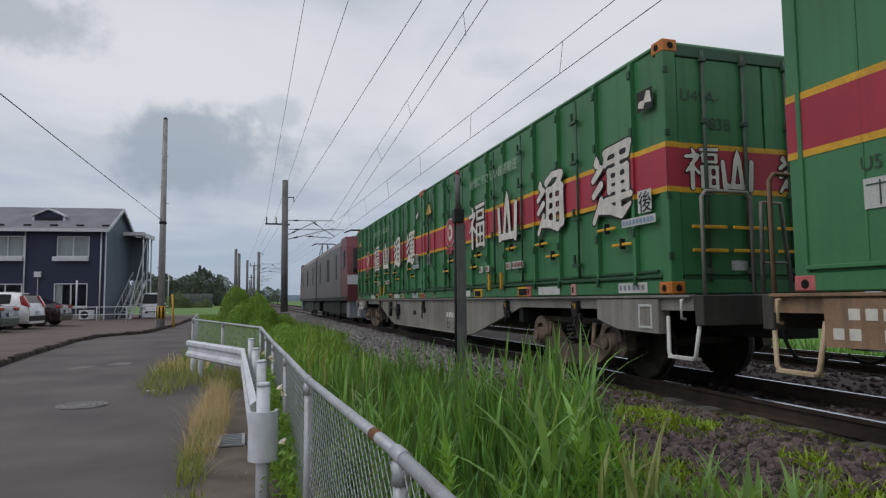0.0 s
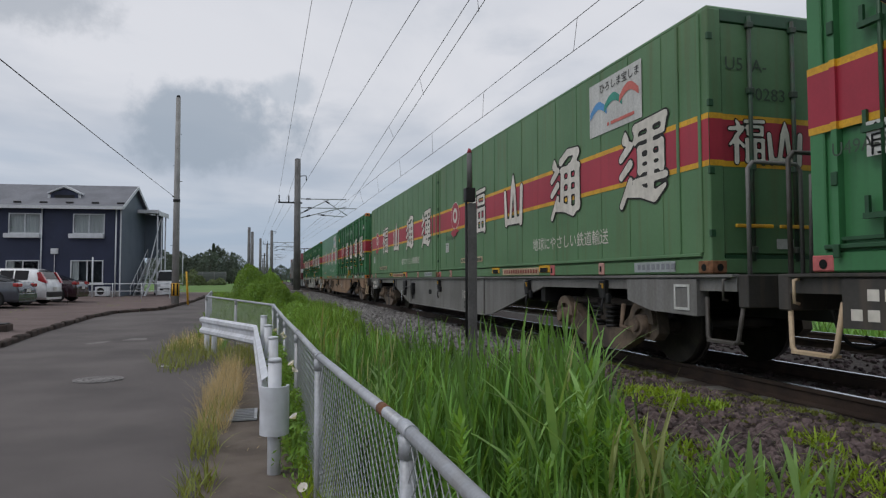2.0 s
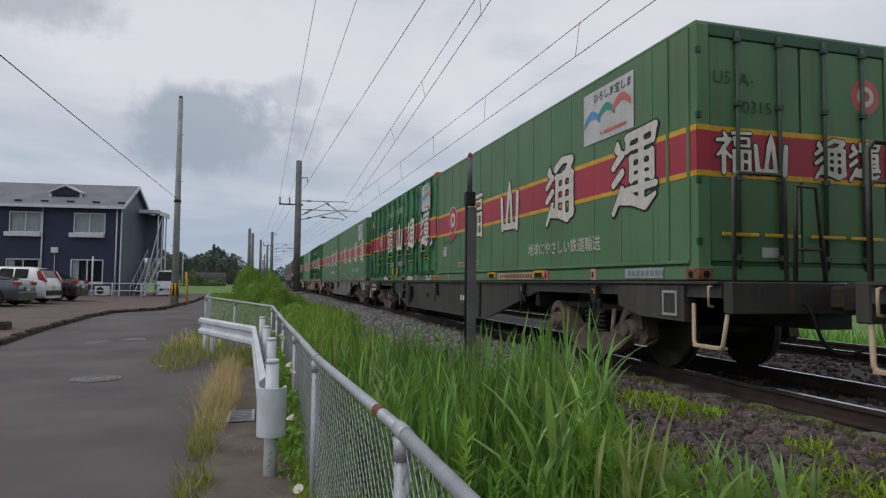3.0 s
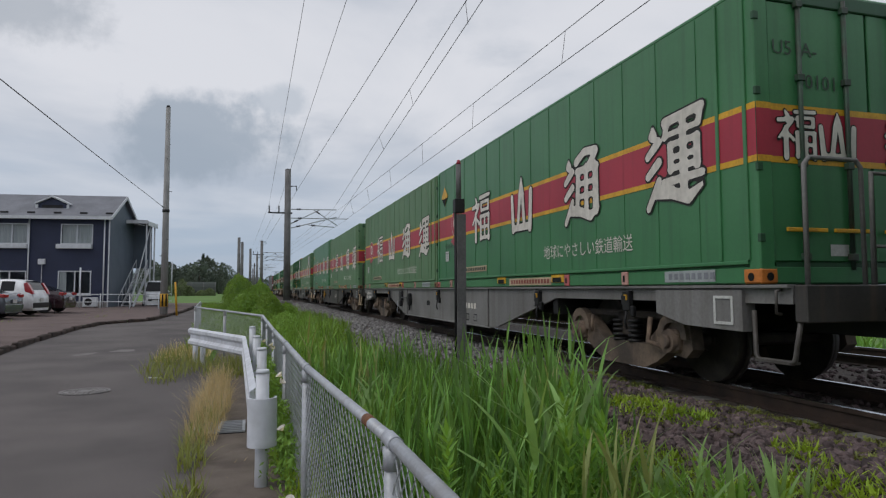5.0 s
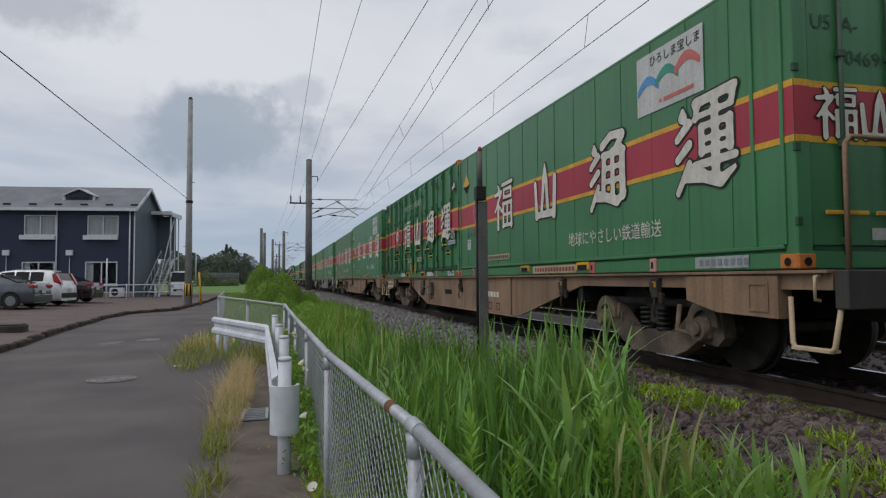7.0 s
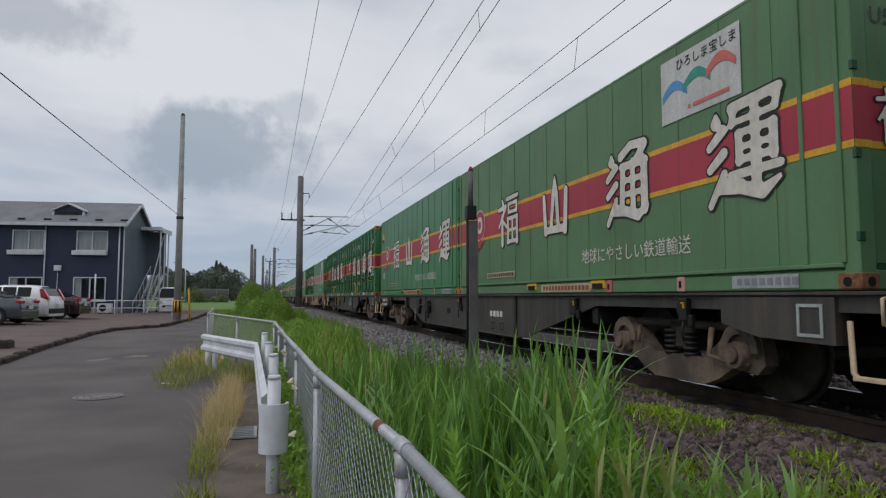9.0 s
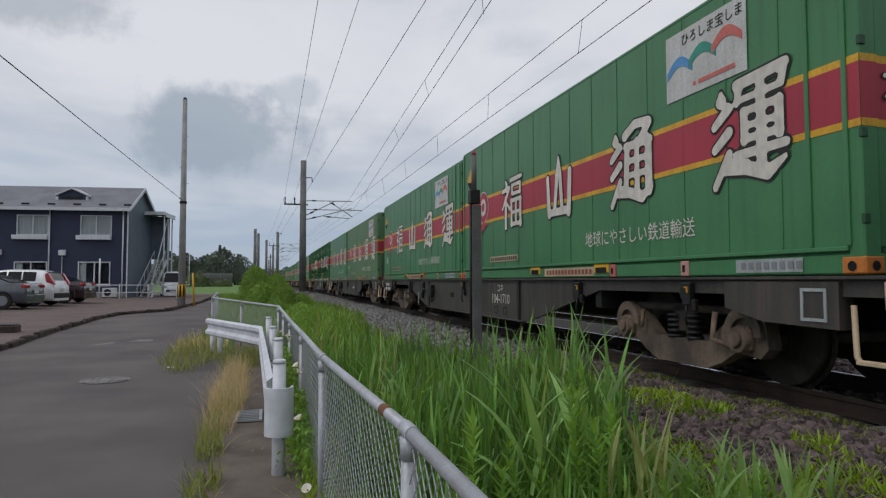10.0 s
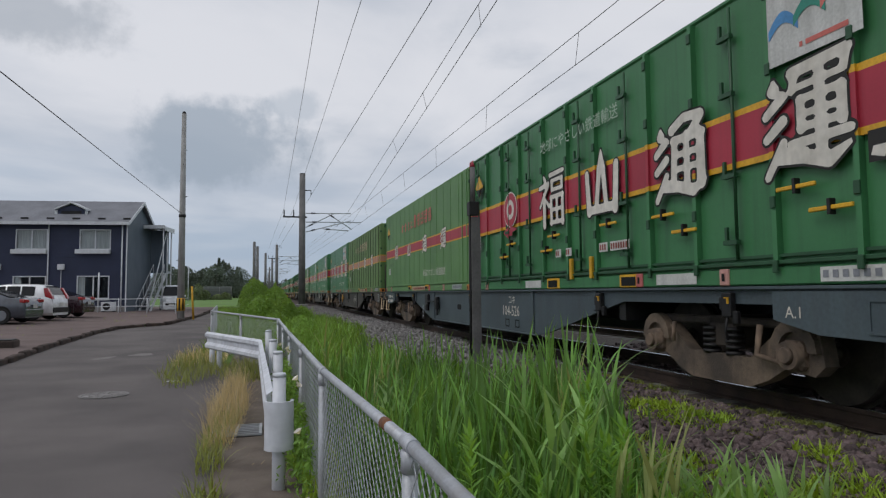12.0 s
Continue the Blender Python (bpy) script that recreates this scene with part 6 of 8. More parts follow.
for i, (col, num, hw, front, back) in enumerate(TRAIN):
    r = REAR0 - i * WL
    mid = r + 9.455
    base = pose(TRACK_X, mid + OFFSET[i], RAIL_Z)
    MOVING.append((wagon(col, base, num, hw, FRAME_LABEL[col] + " flat container wagon with fish-bellied sills"), base))
    for (kind, ps, cn), dy in ((front, 4.75), (back, -4.75)):
        base = pose(TRACK_X, mid + dy + OFFSET[i], RAIL_Z + 1.0)
        lb = KIND_LABEL[kind] + (" and poster" if ps else "")
        box_on = container(kind, base, cn, ps, lb)
        box_on.scale.z = TALL[kind] if not cn.startswith("U54A") else 1.005
        MOVING.append((box_on, base))
base = pose(TRACK_X, REAR0 + 18.95 + 1.45 + 12.6, RAIL_Z)
MOVING.append((locomotive(base), base))
# seconds, metres gone
RUN = [
    (0.0, 0.0), (12.0, 242.4),
]


# ---------------------------------------------------------------- the apartment house
def wall_with_holes(bm, x0, x1, z0, z1, holes, y0, y1):
    """A wall in x and z between y0 and y1, with rectangular holes through it."""
    xs = sorted({x0, x1, *[h[0] for h in holes], *[h[1] for h in holes]})
    zs = sorted({z0, z1, *[h[2] for h in holes], *[h[3] for h in holes]})
    for a, b in zip(xs, xs[1:]):
        for c, d in zip(zs, zs[1:]):
            mx, mz = (a + b) / 2, (c + d) / 2
            if not any(h[0] < mx < h[1] and h[2] < mz < h[3] for h in holes):
                box(bm, a, b, y0, y1, c, d)
    bmesh.ops.remove_doubles(bm, verts=bm.verts[:], dist=0.0005)


HOUSE = pose(-8.555, 44.5, 0.62, 0, 0, -7.0)
house = thing("apartment_house", HOUSE, "two-storey navy-sided apartment house with grey roof and white trim", "house")
EAVE, RIDGE, DEPTH, LEFT = 5.70, 7.12, 5.0, -22.0
wins = []
for k in range(5):
    o = -3.7 * k
    wins += [(-2.76 + o, -1.03 + o, 3.90, 5.05, True), (-2.85 + o, -1.06 + o, 0.80, 2.13, False)]
bm = bmesh.new()
wall_with_holes(bm, LEFT, 0, -0.7, EAVE, [w[:4] for w in wins], 0.0, 0.16)
front = part("wall", bm, M["siding"], house)
me = mesh_of(boxes((LEFT, 0.0, -0.012, 0.002, 0, 0.012)), "siding_lap", M["siding"])
bm = bmesh.new()
prism(bm, [(0.16, -0.7), (DEPTH, -0.7), (DEPTH, EAVE), (DEPTH / 2, RIDGE - 0.1), (0.16, EAVE)], "x", -0.16, 0.0)
part("gable_wall", bm, M["siding_grey"], house, "slate-grey gable wall")
bm = bmesh.new()
prism(bm, [(0.16, -0.7), (DEPTH, -0.7), (DEPTH, EAVE), (DEPTH / 2, RIDGE - 0.1), (0.16, EAVE)], "x", LEFT, LEFT + 0.16)
part("gable_wall", bm, M["siding_grey"], house)
part("back_wall", boxes((LEFT + 0.16, -0.16, DEPTH - 0.16, DEPTH, -0.7, EAVE)), M["siding_grey"], house)
part("upper_floor", boxes((LEFT + 0.16, -0.16, 0.5, DEPTH - 0.16, 2.65, 2.85)), M["curtain"], house)
part("plinth", boxes((LEFT - 0.02, 0.02, -0.03, -0.002, -0.7, 0.28)), M["concrete"], house)
# lapped boards of the front, told apart only as fine lines
bm = bmesh.new()
z = 0.34
while z < EAVE - 0.1:
    xs = [LEFT]
    for w in sorted(wins, key=lambda q: q[0]):
        if w[2] - 0.06 < z < w[3] + 0.06:
            xs += [w[0] - 0.06, w[1] + 0.06]
    xs.append(0.0)
    for a, b in zip(xs[::2], xs[1::2]):
        box(bm, a, b, -0.014, -0.0005, z, z + 0.02)
    z += 0.30
tagged(part("siding", bm, M["siding"], house), kind="stuff")
slope = (RIDGE - EAVE) / (DEPTH / 2)
bm = bmesh.new()
for sy in (0, 1):
    a, b = (-0.45, DEPTH / 2) if sy == 0 else (DEPTH + 0.45, DEPTH / 2)
    za = EAVE - 0.45 * slope
    prism(bm, [(a, za), (b, RIDGE), (b, RIDGE + 0.12), (a, za + 0.12)], "x", LEFT - 0.4, 0.22)
roof = part("roof", bm, M["roof"], house)
part("fascia", boxes((LEFT - 0.42, 0.24, -0.52, -0.45, EAVE - 0.45 * slope - 0.08, EAVE - 0.45 * slope + 0.12)), M["trim"], roof)
for a, b in ((-0.47, DEPTH / 2), (DEPTH + 0.47, DEPTH / 2)):
    za = EAVE - 0.47 * slope
    bm = bmesh.new()
    prism(bm, [(a, za - 0.09), (b, RIDGE - 0.09), (b, RIDGE + 0.125), (a, za + 0.125)], "x", 0.22, 0.27)
    part("barge_board", bm, M["trim"], roof)
for k in range(15):
    x = LEFT + 1.0 + k * 1.5
    s = part("snow_guard", boxes((-0.22, 0.22, -0.03, 0.03, 0, 0.1), bevel=0.01), M["steel_dark"], roof)
    s.location = (x, -0.15, EAVE - 0.15 * slope + 0.13)
# dormer vent
bm = bmesh.new()
prism(bm, [(-4.42, 5.86), (-2.78, 5.86), (-2.78, 6.42), (-3.6, 6.78), (-4.42, 6.42)], "y", 0.62, 2.6)
dm = part("dormer", bm, M["siding"], roof)
bm = bmesh.new()
prism(bm, [(-4.56, 6.40), (-3.6, 6.84), (-2.64, 6.40), (-2.64, 6.49), (-3.6, 6.94), (-4.56, 6.49)], "y", 0.45, 2.7)
part("dormer_roof", bm, M["trim"], dm)
part("vent", boxes((-4.2, -3.0, 0.60, 0.618, 6.0, 6.36)), M["steel_dark"], dm)
for x in (-4.5, -2.7):
    part("dormer_trim", boxes((x - 0.07, x + 0.07, 0.56, 0.619, 5.86, 6.4)), M["trim"], dm)
for a, b, c, d, upper in wins:
    fr = part("window", boxes((a - 0.06, b + 0.06, -0.05, 0.02, c - 0.06, c), (a - 0.06, b + 0.06, -0.05, 0.02, d, d + 0.06), (a - 0.06, a, -0.05, 0.02, c, d), (b, b + 0.06, -0.05, 0.02, c, d)), M["trim"], house)
    mx = (a + b) / 2
    part("mullion", boxes((mx - 0.035, mx + 0.035, -0.02, 0.03, c, d)), M["trim"], fr)
    for p, q in ((a, mx - 0.035), (mx + 0.035, b)):
        pn = part("pane", boxes((p, q, 0.03, 0.036, c, d)), M["glass"], fr)
        pn.visible_shadow = False
        off = 0.0 if upper else (q - p) * 0.55
        if not upper and q > mx:
            continue
        part("curtain", boxes((p, q - off, 0.07, 0.08, c, d)), M["curtain"], fr)
    if upper:
        bal = part("balcony_box", boxes((a - 0.22, b + 0.08, -0.32, -0.06, c - 0.34, c - 0.06), bevel=0.015), M["trim"], fr)
    else:
        part("sill", boxes((a - 0.1, b + 0.1, -0.12, -0.002, c - 0.16, c - 0.065)), M["trim"], fr)
for k in range(5):
    for x in (-0.27 - 3.7 * k if k == 0 else -0.9 - 3.7 * k,):
        bm = bmesh.new()
        tube(bm, (x, -0.09, -0.6), (x, -0.09, EAVE - 0.2), 0.045, 0.045, 8)
        part("downpipe", bm, M["trim"], house)
part("corner_trim", boxes((-0.05, 0.03, -0.035, -0.031 + 0.02, -0.6, EAVE - 0.1)), M["trim"], house)
for x, z in ((-3.83, 2.75), (-7.5, 2.75)):
    mb = part("meter_box", boxes((x - 0.2, x + 0.2, -0.16, -0.015, z - 0.17, z + 0.17), bevel=0.01), M["trim"], house)
    bm = bmesh.new()
    tube(bm, (x, -0.06, -0.5), (x, -0.06, z - 0.17), 0.025, 0.025, 6)
    part("conduit", bm, M["galv"], mb)
# side porch roof, landing and stair at the gable
bm = bmesh.new()
prism(bm, [(0.0, 5.66), (1.4, 5.52), (1.4, 5.64), (0.0, 5.78)], "y", 3.2, 5.4)
pr = part("porch_roof", bm, M["roof"], house)
part("porch_fascia", boxes((1.4, 1.45, 3.15, 5.45, 5.36, 5.66)), M["trim"], pr)
part("porch_fascia", boxes((0.02, 1.4, 3.12, 3.195, 5.50, 5.74)), M["trim"], pr)
part("porch_wall", boxes((0.02, 1.2, 4.9, 5.0, 2.5, 5.55)), M["siding_grey"], house)
part("landing", boxes((0.02, 1.0, 5.6, 6.4, 2.5, 2.66)), M["galv"], house)
st = part("stair", boxes((0.27, 0.92, 1.1, 1.34, -0.6, -0.5)), M["trim"], house, "white steel outside stair")
for sx in (0.22, 0.92):
    bm = bmesh.new()
    prism(bm, [(1.1, -0.6), (1.4, -0.6), (5.6, 2.45), (5.6, 2.68), (5.3, 2.68)], "x", sx, sx + 0.05)
    part("stringer", bm, M["trim"], st)
for i in range(14):
    part("tread", boxes((0.27, 0.92, 1.35 + i * 0.305, 1.62 + i * 0.305, -0.28 + i * 0.218, -0.24 + i * 0.218)), M["galv"], st)
for x in (0.22, 0.97):
    bm = bmesh.new()
    pipe(bm, [(x, 1.2, 0.45), (x, 5.6, 3.6), (x, 6.3, 3.6)], 0.025, 6)
    for i in range(7):
        y = 1.3 + i * 0.72
        tube(bm, (x, y, -0.3 + i * 0.51), (x, y, 0.5 + i * 0.52), 0.016, 0.016, 6)
    part("handrail", bm, M["trim"], st)
for x, y in ((1.28, 3.3), (1.28, 4.3), (1.28, 5.3)):
    bm = bmesh.new()
    tube(bm, (x, y, -0.6), (x, y, 5.5), 0.05, 0.05, 8)
    part("porch_post", bm, M["trim"], house)
bm = bmesh.new()
tube(bm, (0.75, 1.6, -0.5), (1.25, 4.2, 5.3), 0.04, 0.04, 8)
part("brace", bm, M["trim"], house)


def air_unit(x, y):
    m = HOUSE @ pose(x, y, lot_z((HOUSE @ Vector((x, y, 0))).x, (HOUSE @ Vector((x, y, 0))).y) - 0.62)
    t = thing("air_conditioner", m, "pale outdoor air-conditioning unit at the house wall", "air conditioner", "outdoor units")
    part("case", boxes((-0.4, 0.4, -0.15, 0.15, 0.05, 0.62), bevel=0.02), M["trim"], t)
    part("fan_grille", disc(bmesh.new(), (-0.08, -0.156, 0.34), 0.22, "y", 20, 0.05), M["steel_dark"], t)
    part("foot", boxes((-0.36, -0.28, -0.16, 0.16, 0, 0.06)), M["steel_dark"], t)
    part("foot", boxes((0.28, 0.36, -0.16, 0.16, 0, 0.06)), M["steel_dark"], t)


air_unit(-0.8, -0.6)
air_unit(-4.4, -0.6)
pf = thing("pipe_fence", HOUSE @ pose(0, 0, 0), "low white pipe fence along the parking lot's back", "fence")
for z in (0.28, 0.72):
    bm = bmesh.new()
    pipe(bm, [(-3.2, -1.6, z), (3.4, -1.6, z), (3.4, 1.5, z)], 0.028, 6)
    part("rail", bm, M["trim"], pf)
for k in range(5):
    bm = bmesh.new()
    tube(bm, (-3.2 + k * 1.65, -1.6, -0.35), (-3.2 + k * 1.65, -1.6, 0.78), 0.032, 0.032, 8)
    part("post", bm, M["trim"], pf)
lp = thing("lot_post", HOUSE @ pose(-1.2, -1.2, -0.15), "slim white pipe post in the parking lot", "post")
bm = bmesh.new()
tube(bm, (0, 0, -0.2), (0, 0, 2.5), 0.05, 0.05, 8)
part("pipe", bm, M["trim"], lp)


# ---------------------------------------------------------------- parked cars
def car(name, m, paint, label, L, W, H, hood, tail, belt, suv=False, van=False):
    """Length along x with the nose at +x; the ground at z = 0."""
    c = thing(name, m, label, "car", "parked cars")
    f, r = L / 2, -L / 2
    if van:
        line = [(f, 0.62, 0.92), (f - 0.04, 0.92, 0.97), (f - 0.2, belt, 1.0), (f - 0.42, 1.5, 1.0), (f - 0.62, H - 0.08, 1.0), (f - 0.85, H, 1.0), (r + 0.3, H, 1.0), (r + 0.1, H - 0.06, 1.0), (r + 0.03, belt, 0.99), (r, 0.6, 0.96)]
        glazed, screens = (f - 0.75, r + 0.25), ((f - 0.24, f - 0.60), (r + 0.035, r + 0.09))
    elif suv:
        line = [(f, 0.62, 0.84), (f - 0.06, 0.84, 0.92), (f - 0.35, hood, 0.98), (f - 1.1, belt, 1.0), (f - 1.5, 1.38, 1.0), (f - 1.9, H - 0.06, 1.0), (f - 2.4, H, 1.0), (r + 1.0, H - 0.01, 1.0), (r + 0.55, H - 0.06, 1.0), (r + 0.32, 1.44, 1.0), (r + 0.10, belt, 0.98), (r + 0.03, 0.9, 0.95), (r, 0.6, 0.93)]
        glazed, screens = (f - 1.9, r + 0.75), ((f - 1.15, f - 1.85), (r + 0.14, r + 0.48))
    else:
        line = [(f, 0.55, 0.82), (f - 0.08, 0.74, 0.9), (f - 0.4, hood - 0.03, 0.97), (f - 1.25, belt, 1.0), (f - 1.7, 1.24, 1.0), (f - 2.15, H - 0.04, 1.0), (f - 2.6, H, 1.0), (r + 1.6, H - 0.05, 1.0), (r + 1.1, 1.25, 1.0), (r + 0.62, tail + 0.03, 1.0), (r + 0.12, tail + 0.01, 0.96), (r + 0.03, 0.86, 0.93), (r, 0.55, 0.9)]
        glazed, screens = (f - 2.1, r + 1.35), ((f - 1.3, f - 2.1), (r + 0.68, r + 1.5))

    def station(x):
        for (xa, za, wa), (xb, zb, wb) in zip(line, line[1:]):
            if xb <= x <= xa:
                k = (xa - x) / (xa - xb)
                return za + (zb - za) * k, (wa + (wb - wa) * k) * W / 2
        return line[-1][1], line[-1][2] * W / 2

    def section(x):
        zt, hw = station(x)
        zb = min(belt, zt)
        up = max(0.0, zt - belt) / (H - belt)
        wt_ = hw - 0.05 - 0.17 * up
        return [(hw * 0.9, 0.2), (hw, 0.34), (hw, 0.34 + (zb - 0.34) * 0.55), (hw * 0.985, zb - 0.07), (hw * 0.955, zb - 0.01),
                (wt_ + 0.03, zb + (zt - zb) * 0.86), (wt_ - 0.07, zt - 0.02 - 0.02 * up), (wt_ * 0.45, zt), (0.0, zt)]

    xs = []
    for (xa, _, _), (xb, _, _) in zip(line, line[1:]):
        n = max(1, round((xa - xb) / 0.16))
        xs += [xa + (xb - xa) * q / n for q in range(n)]
    xs.append(line[-1][0])
    bm = bmesh.new()
    rows = []
    for x in xs:
        half = section(x)
        rows.append([bm.verts.new((x, -y, z)) for y, z in half] + [bm.verts.new((x, y, z)) for y, z in half[-2::-1]])
    n = len(rows[0])
    for p, q in zip(rows, rows[1:]):
        for i in range(n - 1):
            bm.faces.new((p[i], p[i + 1], q[i + 1], q[i])).smooth = True
        bm.faces.new((p[n - 1], p[0], q[0], q[n - 1]))
    bm.faces.new(rows[0])
    bm.faces.new(rows[-1])
    bmesh.ops.recalc_face_normals(bm, faces=bm.faces[:])
    part("body", bm, paint, c)
    # glazing, a skin just over the body
    cuts = 3 if suv or van else 2
    for s in (-1, 1):
        for q in range(cuts):
            x0 = glazed[0] + (glazed[1] - glazed[0]) * q / cuts - 0.03
            x1 = glazed[0] + (glazed[1] - glazed[0]) * (q + 1) / cuts + 0.03
            bm = bmesh.new()
            prev = None
            for i in range(5):
                x = x0 + (x1 - x0) * i / 4
                (ya, za), (yb, zb) = section(x)[4:6]
                cur = [bm.verts.new((x, s * (ya + (yb - ya) * k + 0.012), za + (zb - za) * k)) for k in (0.08, 0.95)]
                if prev:
                    bm.faces.new((prev[0], prev[1], cur[1], cur[0]))
                prev = cur
            part("side_window", bm, M["car_glass"], c)
    for (xa, xb), nm in zip(screens, ("windscreen", "rear_window")):
        sg = 0.02 if nm == "windscreen" else -0.02
        bm = bmesh.new()
        prev = None
        for i in range(5):
            x = xa + (xb - xa) * i / 4
            zt, _ = station(x)
            yy = section(x)[6][0] - 0.02
            cur = [bm.verts.new((x + sg, y, zt + 0.004)) for y in (-yy, -yy * 0.45, yy * 0.45, yy)]
            if prev:
                for j in range(3):
                    bm.faces.new((prev[j], prev[j + 1], cur[j + 1], cur[j])).smooth = True
            prev = cur
        part(nm, bm, M["car_glass"], c)
    a0 = line[3][0] if not van else f - 0.2
    for s in (-1, 1):
        if suv:
            bm = bmesh.new()
            y0, y1 = sorted((s * (W / 2 - 0.20), s * (W / 2 - 0.02)))
            prism(bm, [(r - 0.012, 0.92), (r + 0.22, 1.0), (r + 0.34, belt), (r + 0.40, 1.42), (r + 0.26, 1.46), (r + 0.02, belt)], "y", y0, y1)
            bmesh.ops.bevel(bm, geom=bm.edges[:], offset=0.015, segments=1, affect="EDGES")
        elif van:
            bm = boxes((r - 0.012, r + 0.06, s * (W / 2 - 0.1) - 0.07, s * (W / 2 - 0.1) + 0.07, 0.75, 1.15), bevel=0.015)
        else:
            bm = boxes((r - 0.012, r + 0.22, s * (W / 2 - 0.22) - 0.2, s * (W / 2 - 0.22) + 0.19, tail - 0.2, tail - 0.04), bevel=0.035)
        part("tail_lamp", bm, M["lamp_red"], c)
        part("head_lamp", boxes((f - 0.16, f + 0.008, s * (W / 2 - 0.22) - 0.17, s * (W / 2 - 0.22) + 0.17, hood - 0.24, hood - 0.08), bevel=0.02), M["lamp_clear"], c)
        part("door_mirror", boxes((a0 - 0.25, a0 - 0.1, s * (W / 2 + 0.08) - 0.09, s * (W / 2 + 0.08) + 0.09, belt, belt + 0.14), bevel=0.03), paint, c)
    part("rear_bumper", boxes((r - 0.03, r + 0.05, -W / 2 + 0.08, W / 2 - 0.08, 0.32, 0.55), bevel=0.02), M["steel_dark"] if suv else paint, c)
    part("plate", boxes((r - 0.045, r - 0.03, -0.17, 0.17, 0.6, 0.76)), M["plate"], c)
    part("plate", boxes((f + 0.005, f + 0.02, -0.17, 0.17, 0.4, 0.56)), M["plate"], c)
    part("grille", boxes((f - 0.05, f + 0.006, -0.4, 0.4, 0.42, 0.62), bevel=0.01), M["steel_dark"], c)
    wr = 0.34 if suv else 0.27 if van else 0.31
    for x in (f - 0.85 if not van else f - 0.55, r + 0.85 if not van else r + 0.5):
        for s in (-1, 1):
            bm = bmesh.new()
            tube(bm, (x, s * (W / 2 - 0.19), wr), (x, s * (W / 2 + 0.012), wr), wr, wr, 22)
            w = part("wheel", bm, M["tyre"], c)
            # a black disc paints the shaded gap round the tyre
            part("wheel_arch", disc(bmesh.new(), (x, s * (W / 2 + 0.004), wr + 0.02), wr + 0.06, "y", 22), M["black"], c)
            bm = bmesh.new()
            tube(bm, (x, s * (W / 2 + 0.012), wr), (x, s * (W / 2 + 0.02), wr), wr * 0.66, wr * 0.62, 18)
            part("rim", bm, M["loco_grey"], w)
    return c


def at_lot(x, y, rz):
    return pose(x, y, lot_z(x, y) + 0.012, 0, 0, rz)


car("estate_car", at_lot(-11.4, 33.7, 173), M["car_white"], "white tall estate car with red upright tail lamps, parked", 4.5, 1.76, 1.63, 1.0, 1.05, 1.06, suv=True)
car("saloon_car", at_lot(-11.7, 31.0, 173), M["car_dark"], "dark slate-blue saloon car parked on the gravel lot", 4.6, 1.74, 1.45, 0.88, 1.02, 0.98)
car("saloon_car", at_lot(-11.05, 36.9, 173), M["car_maroon"], "dark maroon saloon car parked beside the white car", 4.6, 1.74, 1.45, 0.88, 1.02, 0.98)
car("minivan", pose(-6.5, 49.4, 0.37, 0, 0, -83), M["car_white"], "small white van parked nose-on beside the house", 3.4, 1.48, 1.88, 0.98, 1.0, 1.05, van=True)


# ---------------------------------------------------------------- plants
def blade(vs, fs, base, h, ang, lean, w, curl, segs=4):
    """One leaf: a tapered strip that bows over. Rows are appended to vs and fs."""
    d = Vector((math.cos(ang), math.sin(ang), 0))
    s = Vector((-d.y, d.x, 0)) * w
    n0 = len(vs)
    for i in range(segs + 1):
        k = i / segs
        a = lean + curl * k
        p = Vector(base) + d * (h * (math.sin(lean) * k + 0.5 * curl * k * k * math.cos(lean))) + Vector((0, 0, h * (k * math.cos(lean) - 0.5 * curl * k * k * math.sin(lean + 0.4 * curl))))
        ww = (1 - k) ** 0.7 * (0.55 + 0.9 * min(k * 3, 1) * (1 - 0.3 * k)) if i < segs else 0.0
        if i < segs:
            vs += [tuple(p - s * ww), tuple(p + s * ww)]
        else:
            vs.append(tuple(p))
    for i in range(segs - 1):
        a = n0 + 2 * i
        fs.append((a, a + 1, a + 3, a + 2))
    a = n0 + 2 * (segs - 1)
    fs.append((a, a + 1, a + 2))


def raw_mesh(name, vs, fs, *mats):
    me = bpy.data.meshes.new(name)
    me.from_pydata(vs, [], fs)
    for m in mats:
        me.materials.append(m)
    for p in me.polygons:
        p.use_smooth = True
    return me


